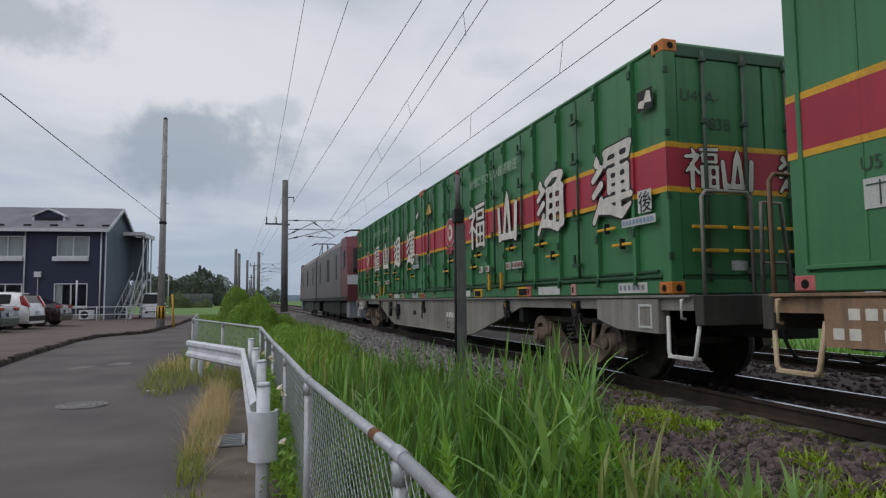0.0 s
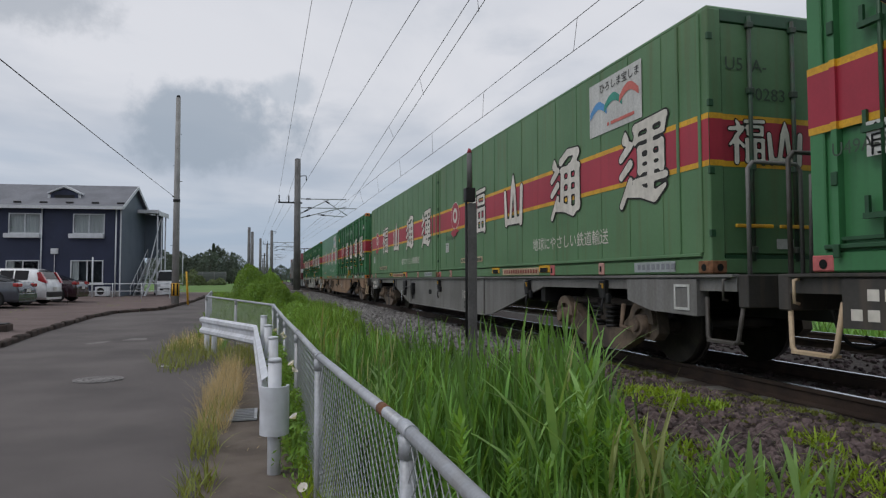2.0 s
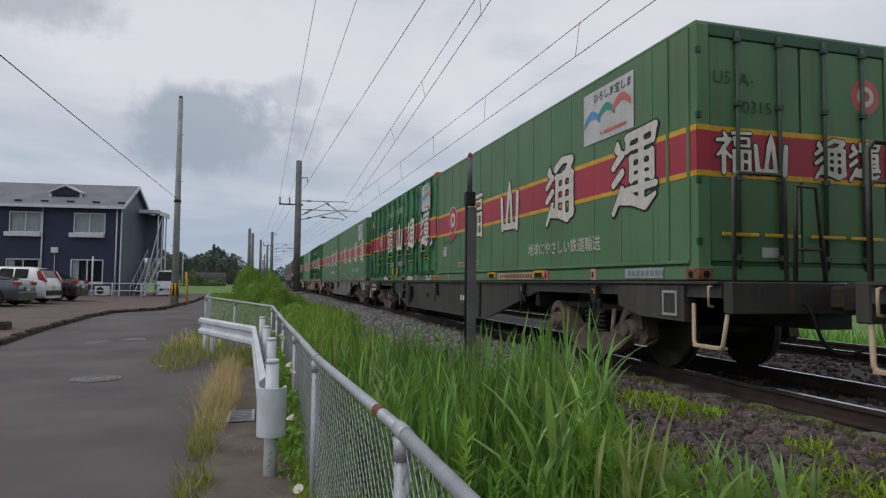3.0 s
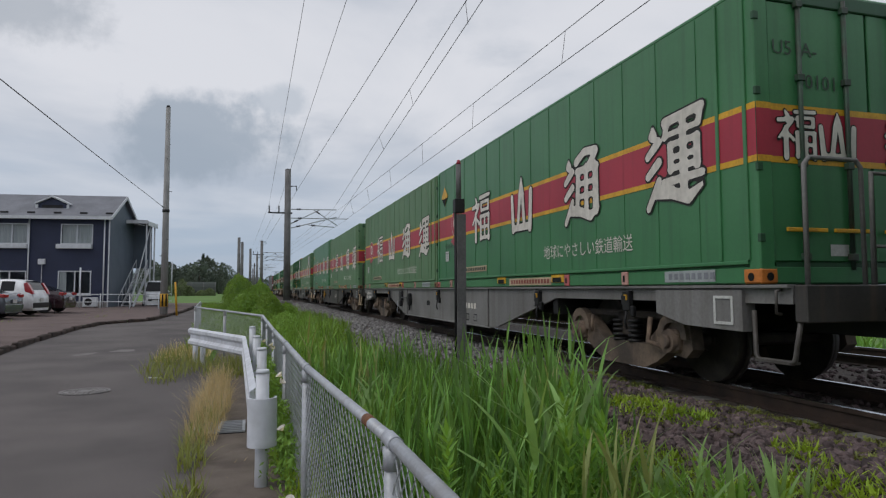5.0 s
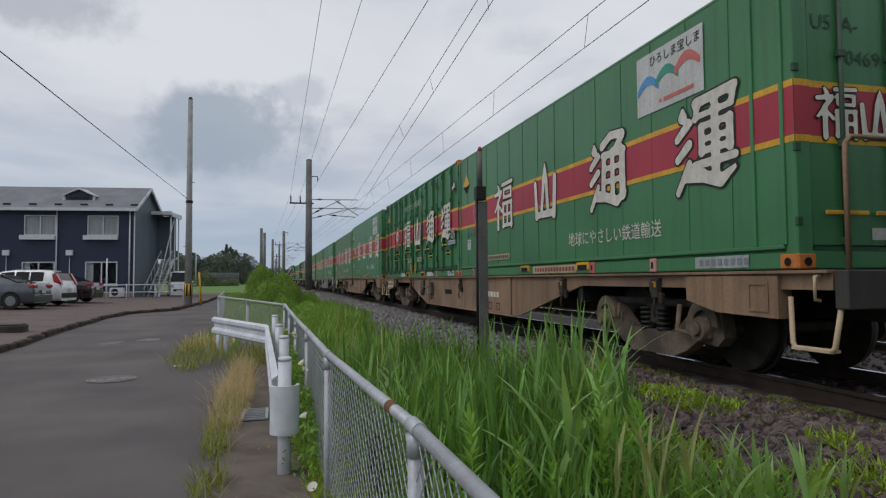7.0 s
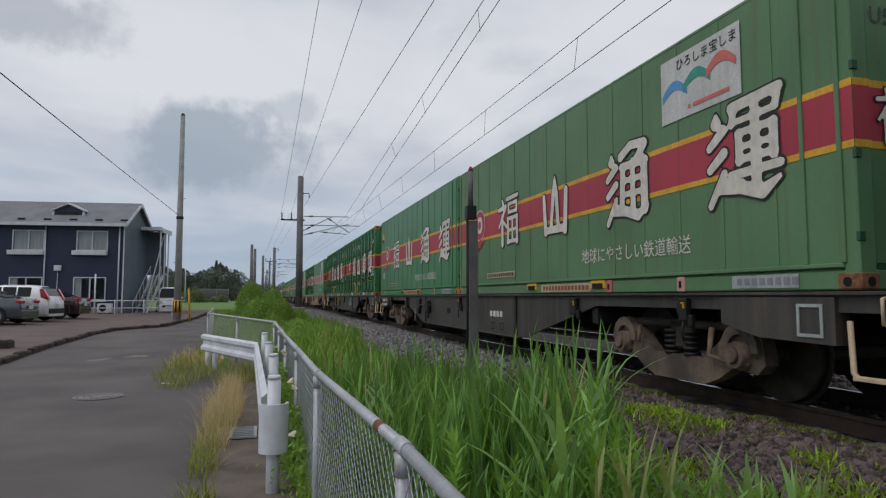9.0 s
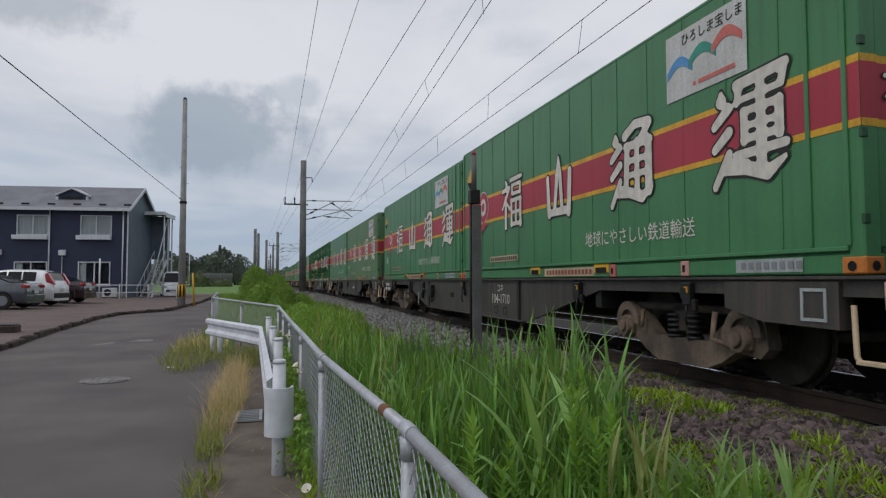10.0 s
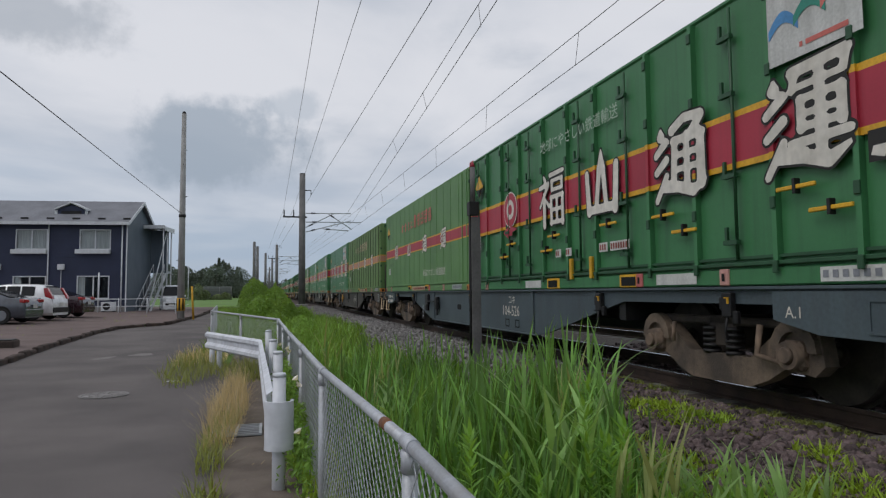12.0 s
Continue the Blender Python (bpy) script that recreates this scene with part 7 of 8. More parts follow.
def reed_mesh(seed, tall, n=17, material=None):
    """A clump of upright stems, each with spear-like leaves held close to it."""
    rnd = random.Random(seed)
    material = material or M["reed"]
    tufts = [([], []) for _ in range(3)]
    wind = rnd.uniform(0, math.tau)
    for i in range(n):
        vs, fs = tufts[i % 3]
        x, y = rnd.gauss(0, 0.11), rnd.gauss(0, 0.11)
        h = tall * rnd.uniform(0.45, 1.12)
        lean, ang = rnd.uniform(0, 0.16), rnd.uniform(0, math.tau)
        blade(vs, fs, (x, y, 0), h, ang, lean, 0.0045, 0.08, 3)
        turn = rnd.uniform(0, math.tau)
        for j in range(9):
            k = 0.12 + 0.86 * j / 9 + rnd.uniform(-0.03, 0.03)
            bx, by = x + math.cos(ang) * math.sin(lean) * h * k, y + math.sin(ang) * math.sin(lean) * h * k
            side = turn + (j % 2) * math.pi + rnd.gauss(0, 0.45)
            droop = rnd.uniform(0.5, 1.2) if rnd.random() < 0.16 else rnd.uniform(0.0, 0.4)
            blade(vs, fs, (bx, by, h * k * math.cos(lean)), rnd.uniform(0.28, 0.56) * (1.1 - 0.35 * k), side if k < 0.8 else wind + rnd.gauss(0, 0.7), rnd.uniform(0.04, 0.34), rnd.uniform(0.007, 0.017), droop, 4)
    return [raw_mesh("reed", vs, fs, material) for vs, fs in tufts]


REEDS = [reed_mesh(i, 1.2) for i in range(6)]
PALE = [reed_mesh(20 + i, 1.1, 5, M["reed_pale"]) for i in range(2)]
SWAYING = []
rnd = random.Random(5)


def plant(name, me, x, y, s, label, cat, group, amp, z=None):
    t = thing(name, pose(0, 0, 0), label, cat, group)
    z = ground_z(x, y) - 0.06 if z is None else z
    grow = (s * rnd.uniform(0.9, 1.1), s * rnd.uniform(0.9, 1.1), s)
    for one in me:
        part("tuft" if "reed_clump" in name else "stalk", one, None, t).scale = grow
    turn = rnd.uniform(-40, 40)
    SWAYING.append((t, x, y, z, turn, rnd.uniform(0, 6.28), amp))
    t.matrix_world = pose(x, y, z, 0, 0, turn)
    return t


spots = []
for _ in range(4000):
    x, y = rnd.uniform(0.75, 2.95), rnd.uniform(1.35, 9.6)
    edge = 1.86 + 0.42 * max(0, min(y, 5.4) - 3.0) + 0.10 * noise.noise((y * 1.3, 0, 5)) - 0.16 * max(0, y - 6) - 0.3 * max(0, 2.2 - y)
    if x > edge or (y > 2.6 and noise.noise((x * 1.5, y * 0.9, 3.3)) < -0.30) or any((x - a) ** 2 + (y - b) ** 2 < (0.19 + 0.012 * y) ** 2 for a, b in spots):
        continue
    spots.append((x, y))
for x, y in spots:
    low = 0.66 if y < 2.2 else 0.85 if y < 3.2 else 1.0
    s = 0.89 * low * rnd.choice((0.68, 0.8, 0.92, 1.0, 1.12)) * rnd.uniform(0.94, 1.06) * (0.96 if y < 5.2 else 0.86 if y < 6.5 else 0.78)
    plant("reed_clump", REEDS[rnd.randrange(6)], x, y, s, "tall green reeds with arching leaves beside the track", "reeds", "reed bed", 4.0)
for x, y in ((1.0, 8.2), (1.35, 7.4), (2.2, 5.2), (2.1, 4.3), (1.7, 2.6), (1.9, 2.9), (0.95, 6.0)):
    plant("dry_reed_clump", PALE[rnd.randrange(2)], x, y, rnd.uniform(0.85, 1.1), "sparse straw-coloured reeds among the green ones", "reeds", "dry reeds", 4.0)

# upright herbs with whorls of narrow leaves, and a few broad-leaved canes, before the reeds
def herb_mesh(seed):
    r = random.Random(seed)
    stalks = []
    for _ in range(3):
        vs, fs = [], []
        x, y = r.gauss(0, 0.05), r.gauss(0, 0.05)
        h, lean, ang = r.uniform(0.75, 1.0), r.uniform(0.0, 0.12), r.uniform(0, math.tau)
        blade(vs, fs, (x, y, 0), h, ang, lean, 0.005, 0.05, 3)
        for j in range(84):
            k = 0.12 + 0.88 * j / 84
            d = math.sin(lean) * h * k
            blade(vs, fs, (x + math.cos(ang) * d, y + math.sin(ang) * d, h * k * math.cos(lean)), r.uniform(0.10, 0.17) * (1.1 - 0.55 * k), j * 2.4 + r.uniform(-0.3, 0.3), r.uniform(0.75, 1.15) - 0.55 * max(0, k - 0.75) * 3, r.uniform(0.006, 0.010), r.uniform(-0.1, 0.6), 3)
        stalks.append(raw_mesh("herb", vs, fs, M["herb"]))
    return stalks


def cane_mesh(seed):
    r = random.Random(seed)
    stalks = []
    for _ in range(3):
        vs, fs = [], []
        x, y = r.gauss(0, 0.06), r.gauss(0, 0.06)
        h, lean, ang = r.uniform(0.75, 1.0), r.uniform(0.0, 0.12), r.uniform(0, math.tau)
        blade(vs, fs, (x, y, 0), h, ang, lean, 0.006, 0.05, 3)
        for j in range(7):
            k = 0.25 + 0.62 * j / 7
            d = math.sin(lean) * h * k
            blade(vs, fs, (x + math.cos(ang) * d, y + math.sin(ang) * d, h * k), r.uniform(0.26, 0.44), ang + (j % 2) * math.pi + r.gauss(0, 0.5), r.uniform(0.1, 0.4), r.uniform(0.013, 0.02), r.uniform(0.1, 1.1), 5)
        stalks.append(raw_mesh("cane", vs, fs, M["cane"]))
    return stalks


HERBS = [herb_mesh(i) for i in range(3)]
CANES = [cane_mesh(50 + i) for i in range(3)]
for i, (x, y, s) in enumerate(((1.62, 2.8, 1.25), (0.92, 2.8, 1.1), (2.2, 2.8, 0.85), (2.0, 2.75, 0.78), (1.8, 2.5, 0.85), (1.2, 2.2, 0.9), (1.9, 3.3, 0.95), (2.35, 3.1, 0.6), (1.45, 2.0, 0.75), (1.05, 3.5, 1.05), (2.1, 2.3, 0.62), (2.5, 2.9, 0.62), (2.38, 2.7, 0.75), (2.05, 3.05, 0.9), (1.75, 2.2, 0.72), (1.72, 3.05, 1.2), (2.0, 3.7, 1.15), (1.25, 2.9, 1.1))):
    plant("feathery_weed", HERBS[i % 3], x, y, s, "upright green roadside weed with feathery narrow leaves", "weed", "weeds", 2.5)
for i, (x, y, s) in enumerate(((1.5, 3.0, 1.5), (1.72, 3.15, 1.35), (2.3, 2.4, 0.98), (2.22, 2.62, 0.72), (1.85, 2.85, 0.95), (1.35, 2.45, 0.95), (2.05, 3.6, 1.05), (0.95, 4.6, 1.2), (1.95, 2.2, 0.75), (1.1, 1.9, 0.8), (2.12, 2.85, 0.9), (2.45, 2.55, 0.85), (1.98, 2.55, 0.85), (2.3, 3.0, 0.8), (2.55, 2.75, 0.7), (1.78, 2.65, 1.0), (2.15, 3.3, 0.9), (2.25, 3.9, 1.05), (2.4, 4.2, 1.0), (2.6, 3.1, 0.75), (2.7, 2.6, 0.7))):
    plant("broad_reed", CANES[i % 3], x, y, s, "broad-leaved pale green reed standing apart from the bed", "reeds", "broad reeds", 3.5)


def scatter(name, label, cat, material, n, area, seed, h, w, segs=3, lean=(0.0, 0.5), curl=(0.2, 0.9), zf=None, keep=None):
    """Grass that nobody could count: one object of many blades."""
    r = random.Random(seed)
    vs, fs = [], []
    x0, x1, y0, y1 = area
    made = 0
    while made < n:
        x, y = r.uniform(x0, x1), r.uniform(y0, y1)
        made += 1
        if keep and not keep(x, y, r):
            continue
        z = (zf or ground_z)(x, y) - 0.02
        blade(vs, fs, (x, y, z), r.uniform(*h), r.uniform(0, math.tau), r.uniform(*lean), r.uniform(*w), r.uniform(*curl), segs)
    ob = part(name, raw_mesh(name, vs, fs, material), None)
    return tagged(ob, label, cat, kind="stuff")


def patchy(scale, level, seed):
    return lambda x, y, r: noise.noise((x * scale, y * scale, seed)) > level + r.uniform(-0.12, 0.12)


scatter("verge_grass", "green grass and weeds under the fence and reeds", "grass", M["weed"], 17000, (0.3, 2.5, -7, 12), 1, (0.12, 0.38), (0.005, 0.010))
PATCHES = ((3.6, 5.1, 0.2, 0.65), (3.28, 3.15, 0.26, 0.28), (2.8, 4.2, 0.28, 0.6), (2.7, 2.9, 0.28, 0.45), (3.4, 6.5, 0.18, 0.5), (3.7, 2.85, 0.1, 0.14), (2.55, 3.6, 0.25, 0.8), (2.9, 5.4, 0.22, 0.8), (3.0, 2.4, 0.45, 0.32), (2.45, 2.75, 0.35, 0.45), (3.6, 2.35, 0.4, 0.22), (2.4, 4.6, 0.3, 0.9), (2.85, 3.45, 0.22, 0.3), (3.35, 2.6, 0.3, 0.22), (3.6, 3.6, 0.1, 0.15))
scatter("slope_weeds", "bright yellow-green weeds creeping over the ballast slope", "weeds", M["weed"], 44000, (2.2, 4.1, 1.8, 8), 2, (0.05, 0.15), (0.006, 0.013), 2, (0.1, 1.0),
        zf=lambda x, y: bed_z(x, y) + 0.02, keep=lambda x, y, r: any(((x - p) / u) ** 2 + ((y - q) / v) ** 2 + 1.5 * noise.noise((x * 4, y * 4, 1)) < 1 + r.uniform(-0.5, 0.3) for p, q, u, v in PATCHES))
scatter("slope_moss", "thin olive moss and seedlings between the stones", "moss", M["verge"], 26000, (3.5, 4.45, 1.8, 9), 12, (0.03, 0.07), (0.005, 0.01), 2, (0.3, 1.2),
        zf=lambda x, y: bed_z(x, y) + 0.02, keep=lambda x, y, r: abs(x - 4.05) < 0.34 + 0.5 * noise.noise((x * 1.3, y * 1.3, 9)) + r.uniform(-0.1, 0.1))
scatter("embankment_grass", "long green grass on the embankment beside the fence", "grass", M["bush"], 16000, (0.3, 3.2, 9, 46), 3, (0.25, 0.75), (0.012, 0.026), 3,
        keep=lambda x, y, r: x < 2.5 - 0.012 * (y - 9) + r.uniform(-0.3, 0.3) + 0.4 * noise.noise((x, y * 0.4, 0)) and not (y < 20 and 1.5 < x and r.random() < 0.6))
scatter("bank_weeds", "low green weeds at the foot of the ballast", "weeds", M["bush"], 7000, (2.0, 3.4, 11, 34), 21, (0.12, 0.42), (0.008, 0.018), 3,
        zf=lambda x, y: bed_z(x, y) if x > 2.3 else ground_z(x, y), keep=lambda x, y, r: x < 2.55 + 0.02 * (y - 11) + 0.6 * noise.noise((x * 0.8, y * 0.35, 6)) + r.uniform(-0.2, 0.2))
scatter("far_bank_grass", "rank dark grass on the bank beyond the second track", "grass", M["reed"], 9000, (12.0, 17.0, 0, 60), 14, (0.4, 1.1), (0.012, 0.03), 3)
scatter("field_edge_grass", "green meadow grass behind the bend of the fence", "grass", M["bush"], 9000, (-3.2, 0.4, 17, 48), 4, (0.2, 0.6), (0.012, 0.028), 3, keep=lambda x, y, r: x > -1.55 - 0.06 * max(0, y - 20))
scatter("dry_grass", "tuft of straw-coloured dry grass at the lane's edge", "grass", M["dry"], 2600, (-0.74, -0.2, 7.0, 12.2), 5, (0.12, 0.52), (0.0015, 0.003), 4, (0.0, 0.5), (0.1, 1.0),
        keep=lambda x, y, r: abs(x + 0.46) < 0.20 * (1 - abs(y - 9.3) / 4.2) + 0.05)
scatter("edge_grass", "green and yellow grass strip along the lane's edge", "grass", M["verge"], 1900, (-0.72, -0.2, 3.0, 9.0), 6, (0.08, 0.32), (0.004, 0.008), 3, keep=lambda x, y, r: abs(x + 0.47 + 0.05 * math.sin(y * 2)) < 0.12 and noise.noise((x, y * 1.3, 7)) > -0.3)
scatter("guard_rail_weeds", "green weeds with dry tips under the guard rail", "grass", M["verge"], 3400, (-2.0, 0.25, 11.5, 18.5), 7, (0.10, 0.42), (0.004, 0.008), 3,
        keep=lambda x, y, r: (x + 1.42) ** 2 / 0.30 + (y - 14.6) ** 2 / 8 < 1 + r.uniform(-0.3, 0.3) or (x + 0.35) ** 2 / 0.3 + (y - 13.4) ** 2 / 2.5 < 1)
scatter("guard_rail_straw", "dry yellow grass among the weeds by the guard rail", "grass", M["dry"], 420, (-2.0, -0.8, 14.5, 18), 8, (0.15, 0.45), (0.004, 0.008), 3, keep=lambda x, y, r: (x + 1.4) ** 2 / 0.3 + (y - 15.6) ** 2 / 5 < 1)
scatter("paving_litter", "brown dead stalks strewn on the old paving", "debris", M["dry"], 260, (-0.4, 0.4, 4.2, 13), 9, (0.06, 0.16), (0.003, 0.006), 2, (1.2, 1.5), (0.0, 0.2))
scatter("lot_weeds", "small weed tufts growing in the gravel lot", "weeds", M["weed"], 700, (-9.5, -6.2, 24, 43), 10, (0.06, 0.2), (0.006, 0.012), 2, zf=lot_z, keep=patchy(0.7, 0.32, 2))


def leaf_cloud(name, seed, n, size, shape):
    """Many small leaves set on and in lumpy masses. shape(r) gives a place."""
    r = random.Random(seed)
    vs, fs = [], []
    for _ in range(n):
        p = Vector(shape(r))
        a = Vector((r.gauss(0, 1), r.gauss(0, 1), r.gauss(0.3, 0.8))).normalized()
        b = a.orthogonal().normalized()
        b.rotate(Matrix.Rotation(r.uniform(0, math.tau), 3, a))
        c = a.cross(b)
        s = size * r.uniform(0.6, 1.3)
        k = len(vs)
        vs += [tuple(p - b * s), tuple(p + c * s * 0.3 + a * s * 0.1), tuple(p + b * s), tuple(p - c * s * 0.3 + a * s * 0.1)]
        fs.append((k, k + 1, k + 2, k + 3))
    return vs, fs


# vine on the fence, with a few pale flowers
def vine_at(r):
    y = r.choice((r.uniform(4.9, 12.8), r.uniform(5.5, 9.0)))
    x = 0.41 - 0.018 * (y - 4.6)
    top = 0.45 + 0.75 * abs(noise.noise((y * 0.9, 0, 8))) + 0.25 * max(0, (y - 6) / 7)
    return (x - 0.06 + r.gauss(0, 0.07), y, fz(y) + r.uniform(0, top))


vs, fs = leaf_cloud("vine", 3, 4600, 0.036, vine_at)
tagged(part("fence_vine", raw_mesh("vine", vs, fs, M["bush"]), None), "bright green climbing vine leaves tangled in the fence", "vine", kind="stuff")
for x, y, z in ((0.30, 6.1, 0.80), (0.31, 6.25, 0.72), (0.28, 5.2, 0.50), (0.29, 8.3, 0.9), (0.30, 8.45, 0.84), (0.31, 4.3, 0.12), (0.26, 4.15, 0.08), (0.37, 4.05, 0.07), (0.3, 4.4, 0.2), (1.62, 2.3, 0.62), (0.24, 10.2, 0.8)):
    fl = thing("flower", pose(x, y, z, rnd.uniform(-40, 40), rnd.uniform(-40, 40), rnd.uniform(0, 90)), "small pale pink and white trumpet flower on the vine", "flower", "flowers")
    bm = bmesh.new()
    tube(bm, (0, 0, 0), (0, 0, 0.03), 0.008, 0.036, 10, False)
    part("petals", bm, M["petal"], fl)
    bm = bmesh.new()
    tube(bm, (0, 0, -0.03), (0, 0, 0.002), 0.005, 0.008, 6)
    part("calyx", bm, M["weed"], fl)


def bush(x, y, rx, ry, h, seed, n=1800, m=None, leaf=0.09):
    base = ground_z(x, y) - 0.1
    def shape(r):
        a, u = r.uniform(0, math.tau), r.random() ** 0.4
        zz = r.random()
        lump = 1 + 0.35 * noise.noise((math.cos(a) * 1.7 + seed, math.sin(a) * 1.7, zz * 2))
        w = math.sqrt(max(0.0, 1 - zz ** 2.2)) * u * lump
        return (rx * w * math.cos(a), ry * w * math.sin(a), h * zz * (0.9 + 0.2 * noise.noise((seed, a, 0))))
    t = thing("bush", pose(x, y, base), "dense green bush beside the railway fence" if y < 100 else "pale green shrub at the far edge of the field", "bush", "bushes")
    vs, fs = leaf_cloud("bush", seed, n, leaf, shape)
    part("foliage", raw_mesh("bush_leaves", vs, fs, m or M["bush"]), None, t)
    r = random.Random(seed)
    for _ in range(5):
        a = r.uniform(0, math.tau)
        part("stem", tube(bmesh.new(), (0, 0, -0.1), (math.cos(a) * rx * 0.5, math.sin(a) * ry * 0.5, h * r.uniform(0.5, 0.85)), 0.02, 0.006, 5), M["bark"], t)


for i, (x, y, rx, ry, h) in enumerate(((-0.6, 37, 1.15, 3.0, 2.35), (0.5, 36, 0.9, 3.5, 2.0), (-0.2, 31, 0.9, 2.5, 1.5), (0.75, 29, 0.8, 2.5, 1.45), (0.35, 24.5, 0.7, 2.2, 0.95), (1.25, 24, 0.7, 2.5, 0.95), (1.6, 31, 0.6, 3.0, 1.05), (0.9, 18.5, 0.55, 1.8, 0.75),
                                       (1.75, 19, 0.5, 2.0, 0.6), (1.2, 42, 0.7, 3.0, 1.3), (0.4, 14.4, 0.35, 0.9, 0.7))):
    bush(x, y, rx, ry, h, 40 + i, 9000 if i < 4 else 3800, None, 0.06 if y > 25 else 0.042)

# far trees on the rise beyond the fields
def tree_mesh(seed, h, conifer=False):
    def shape(r):
        a, u = r.uniform(0, math.tau), r.random() ** 0.45
        zz = r.random()
        w = (1 - zz) if conifer else math.sqrt(max(0.0, 1 - (2 * zz - 0.9) ** 2)) * (1 + 0.3 * noise.noise((math.cos(a) * 2 + seed, math.sin(a) * 2, zz * 3)))
        rad = h * (0.2 if conifer else 0.42)
        return (rad * max(w, 0) * u * math.cos(a), rad * max(w, 0) * u * math.sin(a), h * (0.12 + 0.88 * zz))
    vs, fs = leaf_cloud("tree", seed, 1100, 0.42, shape)
    return raw_mesh("crown", vs, fs, M["wood_leaf"])


CROWNS = [tree_mesh(i, 9.0, i == 3) for i in range(4)]
bm = bmesh.new()
tube(bm, (0, 0, -0.5), (0, 0, 5.0), 0.28, 0.12, 8)
for a in (0.5, 2.3, 4.4):
    tube(bm, (0, 0, 2.5), (1.6 * math.cos(a), 1.6 * math.sin(a), 5.2), 0.12, 0.04, 6)
TRUNK = mesh_of(bm, "trunk", M["bark"])


def tree(x, y, s, v):
    t = thing("tree", pose(x, y, 0.35, 0, 0, rnd.uniform(0, 360)), "dark green tree in the far wood" if v != 3 else "dark pointed conifer in the far wood", "tree", "far wood")
    a, b = part("trunk", TRUNK, None, t), part("crown", CROWNS[v], None, t)
    for o in (a, b):
        o.scale = (s, s, s)


for i in range(34):
    x = -28 + i * 0.68
    top = 0.78 + 0.28 * math.sin(i * 0.9) + 0.2 * rnd.random() + (0.15 if 18 < i < 25 else 0)
    tree(x, 196 + rnd.uniform(-8, 8), (top if x < -7 else top * 0.85) * 0.92, 3 if i in (22, 29, 31) else rnd.randrange(3))
for i in range(16):
    tree(-26 + i * 1.35, 186 + rnd.uniform(-3, 3), rnd.uniform(0.38, 0.58), rnd.randrange(3))
for i in range(14):
    tree(-70 + i * 3.3, 230 + rnd.uniform(-10, 10), rnd.uniform(0.6, 0.95), rnd.randrange(3))
for i in range(9):
    tree(-4 + i * 2.2, 330 + rnd.uniform(-20, 20), rnd.uniform(0.7, 1.0), rnd.randrange(3))
for i, (x, h) in enumerate(((-14.8, 2.6), (-13.2, 3.6), (-11.9, 2.2), (-9.6, 1.3), (-8.2, 1.7))):
    bush(x, 136 + i, 1.3, 1.2, h, 80 + i, 700, M["far_bush"], 0.22)
gh = thing("greenhouse", pose(-11.2, 150, 0.35, 0, 0, 4), "long grey arched greenhouse before the far wood", "greenhouse")
bm = bmesh.new()
prism(bm, [(2.2 * math.cos(a * math.pi / 10), 2.9 * math.sin(a * math.pi / 10) ** 0.8) for a in range(11)], "x", -3.6, 3.6)
part("cover", bm, mat("greenhouse_net", (0.05, 0.06, 0.052), (0.035, 0.044, 0.038), 0.8), gh)
for x in (-3.62, -1.2, 1.2, 3.62):
    bm = bmesh.new()
    pipe(bm, [(x, 2.24 * math.cos(a * math.pi / 10), 2.94 * math.sin(a * math.pi / 10) ** 0.8) for a in range(11)], 0.05, 5)
    part("hoop", bm, M["mast"], gh)
fp = thing("field_pole", pose(-13.2, 120, 0.3), "thin grey pole at the edge of the field", "pole")
bm = bmesh.new()
tube(bm, (0, 0, -0.2), (0, 0, 6.2), 0.1, 0.07, 8)
part("shaft", bm, M["galv"], fp)
cb = thing("crossing_box", pose(1.6, 62, 0.35), "small yellow equipment box beside the far track", "equipment box")
part("case", boxes((-0.35, 0.35, -0.3, 0.3, 0, 1.1), bevel=0.03), M["yellow"], cb)
part("lid", boxes((-0.4, 0.4, -0.35, 0.35, 1.1, 1.16), bevel=0.01), M["steel_dark"], cb)
# far ridge
bm = bmesh.new()
n = 120
prev = None
for i in range(n + 1):
    x = -2600 + 5200 * i / n
    h = 10 + 16 * (0.5 + 0.5 * noise.noise((x * 0.0021, 0.3, 0))) + 6 * noise.noise((x * 0.01, 2, 0))
    cur = (bm.verts.new((x, 2400, -5)), bm.verts.new((x, 2430, h)), bm.verts.new((x, 2600, h - 4)))
    if prev:
        bm.faces.new((prev[0], cur[0], cur[1], prev[1]))
        bm.faces.new((prev[1], cur[1], cur[2], prev[2]))
    prev = cur
# blue-grey base colour paints the air haze onto the ridge
tagged(part("backdrop", bm, mat("hazy_ridge", (0.16, 0.21, 0.26), (0.13, 0.18, 0.22), 1.0, scale=0.01, fine=0.1)), "hazy blue-grey low ridge on the horizon", "ridge", kind="structure")


# ---------------------------------------------------------------- loose stones of the track bed
def stone_mesh_(seed, m):
    r = random.Random(seed)
    bm = bmesh.new()
    bmesh.ops.create_icosphere(bm, subdivisions=1, radius=1.0)
    ax = [r.uniform(0.7, 1.3) for _ in range(3)]
    for v in bm.verts:
        k = r.uniform(0.72, 1.15)
        v.co = Vector((v.co.x * ax[0] * k, v.co.y * ax[1] * k, v.co.z * ax[2] * k * 0.75))
    return mesh_of(bm, "stone", m)


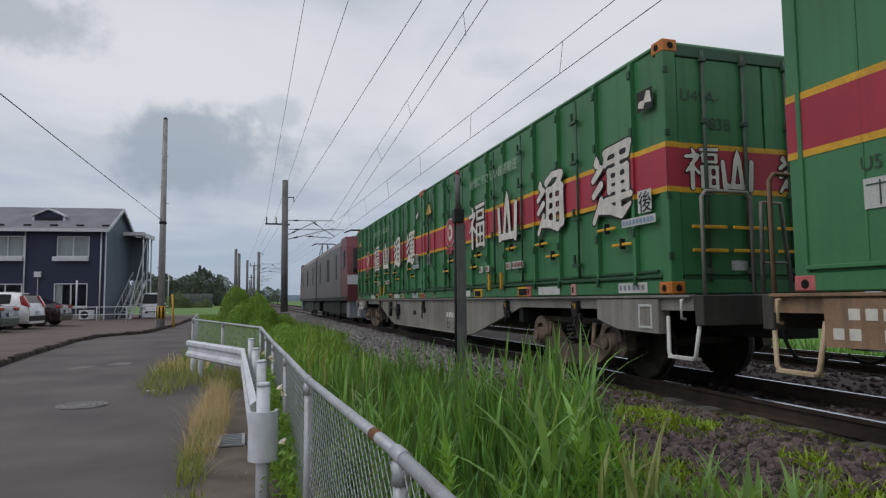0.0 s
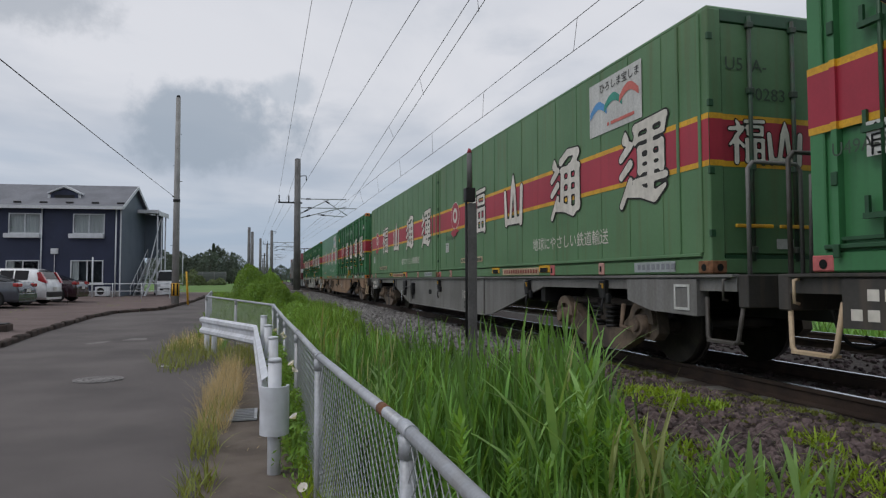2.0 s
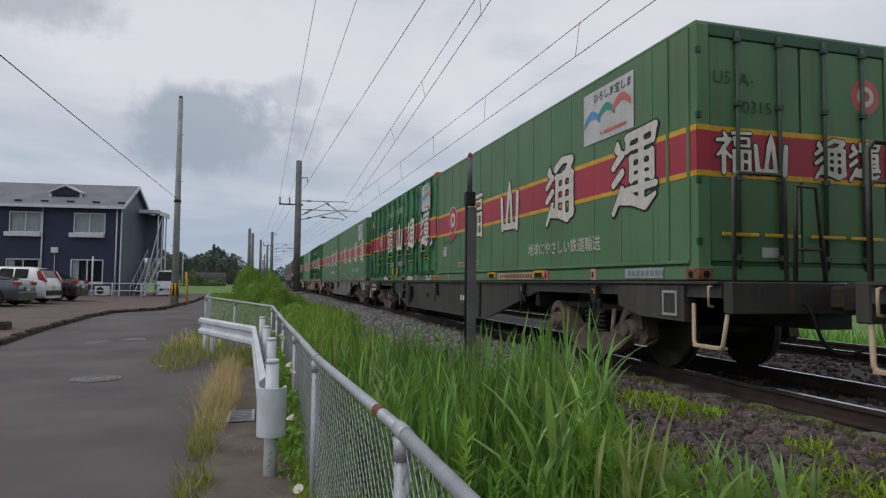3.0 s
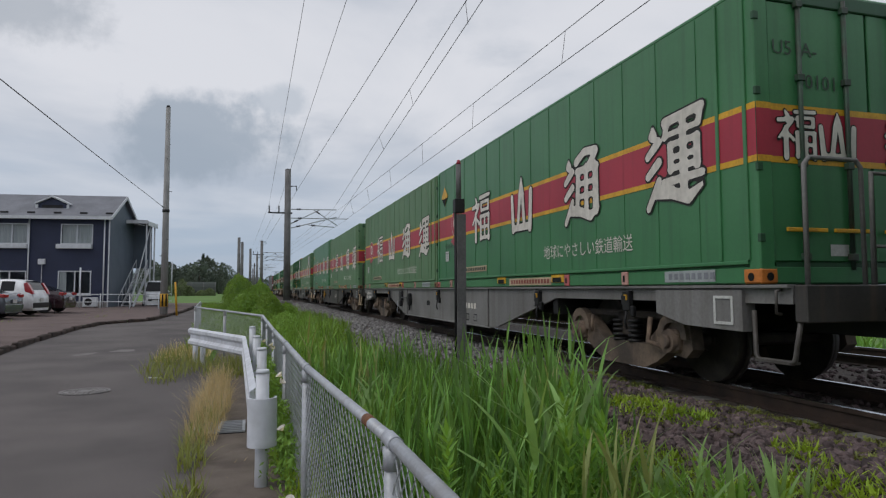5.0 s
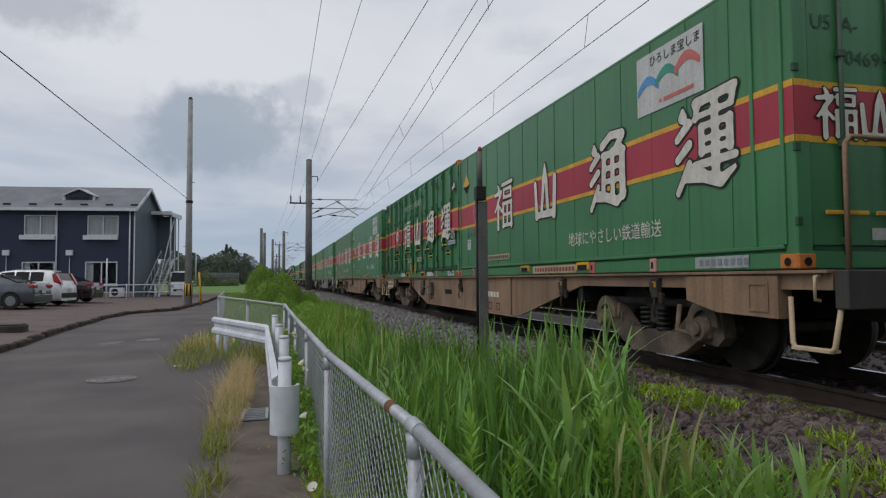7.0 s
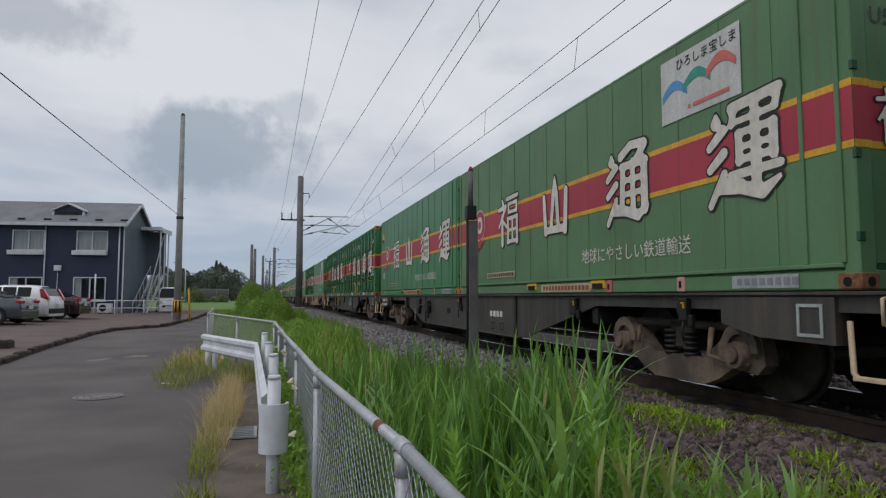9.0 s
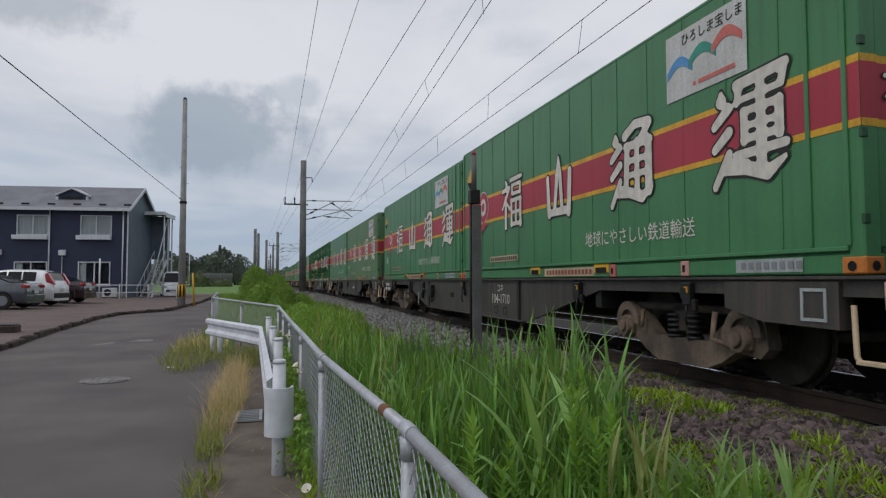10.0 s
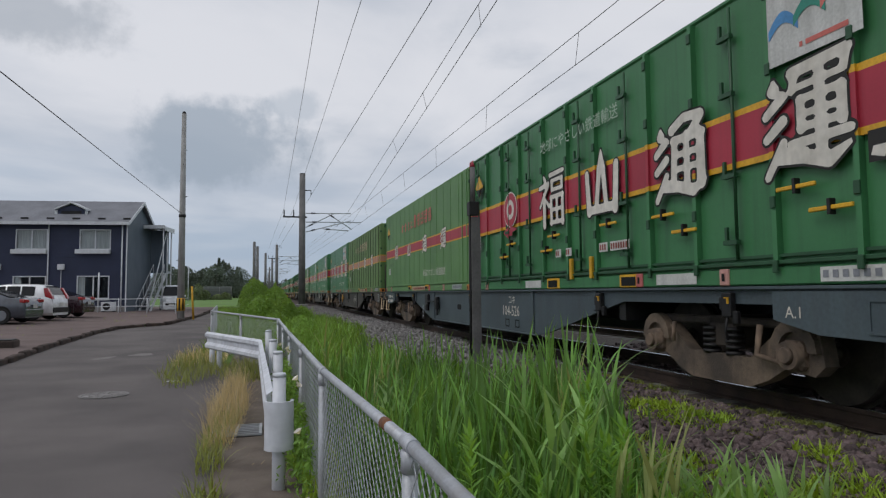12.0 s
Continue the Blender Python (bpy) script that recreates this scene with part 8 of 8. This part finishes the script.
STONES = [stone_mesh_(i, M["stone"]) for i in range(7)]
rnd = random.Random(11)
count = 0
while count < 300:
    x, y = rnd.uniform(2.5, 3.7), rnd.uniform(2.2, 5.0)
    s = part("stone", STONES[rnd.randrange(7)], None, bed)
    k = rnd.uniform(0.030, 0.056)
    s.matrix_local = pose(x, y, bed_z(x, y) + k * 0.35, rnd.uniform(0, 360), rnd.uniform(0, 360), rnd.uniform(0, 360)) @ Matrix.Diagonal((k, k, k, 1))
    count += 1


def stone_field(name, n, area, material, size, seed, parent=None):
    r = np.random.RandomState(seed)
    V, F = [], []
    shapes = []
    for me in STONES:
        shapes.append((np.array([v.co[:] for v in me.vertices]), np.array([p.vertices[:] for p in me.polygons])))
    base = 0
    for _ in range(n):
        x, y = r.uniform(area[0], area[1]), r.uniform(area[2], area[3])
        v, f = shapes[r.randint(7)]
        a, b = r.uniform(0, 6.28, 2)
        ca, sa, cb_, sb = math.cos(a), math.sin(a), math.cos(b), math.sin(b)
        rot = np.array([[ca, -sa, 0], [sa, ca, 0], [0, 0, 1]]) @ np.array([[1, 0, 0], [0, cb_, -sb], [0, sb, cb_]])
        k = r.uniform(*size)
        V.append(v @ rot.T * k + np.array([x, y, bed_z(x, y) + k * 0.25]))
        F.append(f + base)
        base += len(v)
    me = bpy.data.meshes.new(name)
    me.from_pydata(np.concatenate(V).tolist(), [], np.concatenate(F).tolist())
    me.materials.append(material)
    ob = part(name, me, None, parent)
    ob["kind"] = "stuff"
    return ob


stone_field("loose_stones", 14000, (2.35, 4.25, -4.0, 9.5), M["stone"], (0.024, 0.050), 1, bed)
stone_field("between_rails_stones", 2200, (4.75, 8.4, 1.5, 12), M["stone"], (0.028, 0.05), 2, bed)
stone_field("far_grey_stones", 7000, (2.5, 4.5, 22, 55), M["stone_grey"], (0.035, 0.065), 4, bed)
stone_field("grey_stones", 6500, (2.4, 4.5, 8.5, 24), M["stone_grey"], (0.025, 0.05), 3, bed)


def motions():
    for ob, base in MOVING:
        walk(ob, [(t, Matrix.Translation((0, s, 0)) @ base) for t, s in RUN])
    for ob, x, y, z, turn, ph, amp in SWAYING:
        rows = []
        for i in range(31):
            t = i * 0.4
            g = 0.6 + 0.4 * math.sin(0.7 * t + 0.3 * y)
            a = amp * (g * math.sin(2.9 * t + ph) + 0.35 * math.sin(5.1 * t + 2 * ph)) + amp * 0.8
            b = 0.5 * amp * math.sin(2.3 * t + 1.7 * ph)
            rows.append((t, Matrix.Translation((x, y, z)) @ Euler((radians(b), radians(-a), 0)).to_matrix().to_4x4() @ pose(0, 0, 0, 0, 0, turn)))
        walk(ob, rows)


motions()
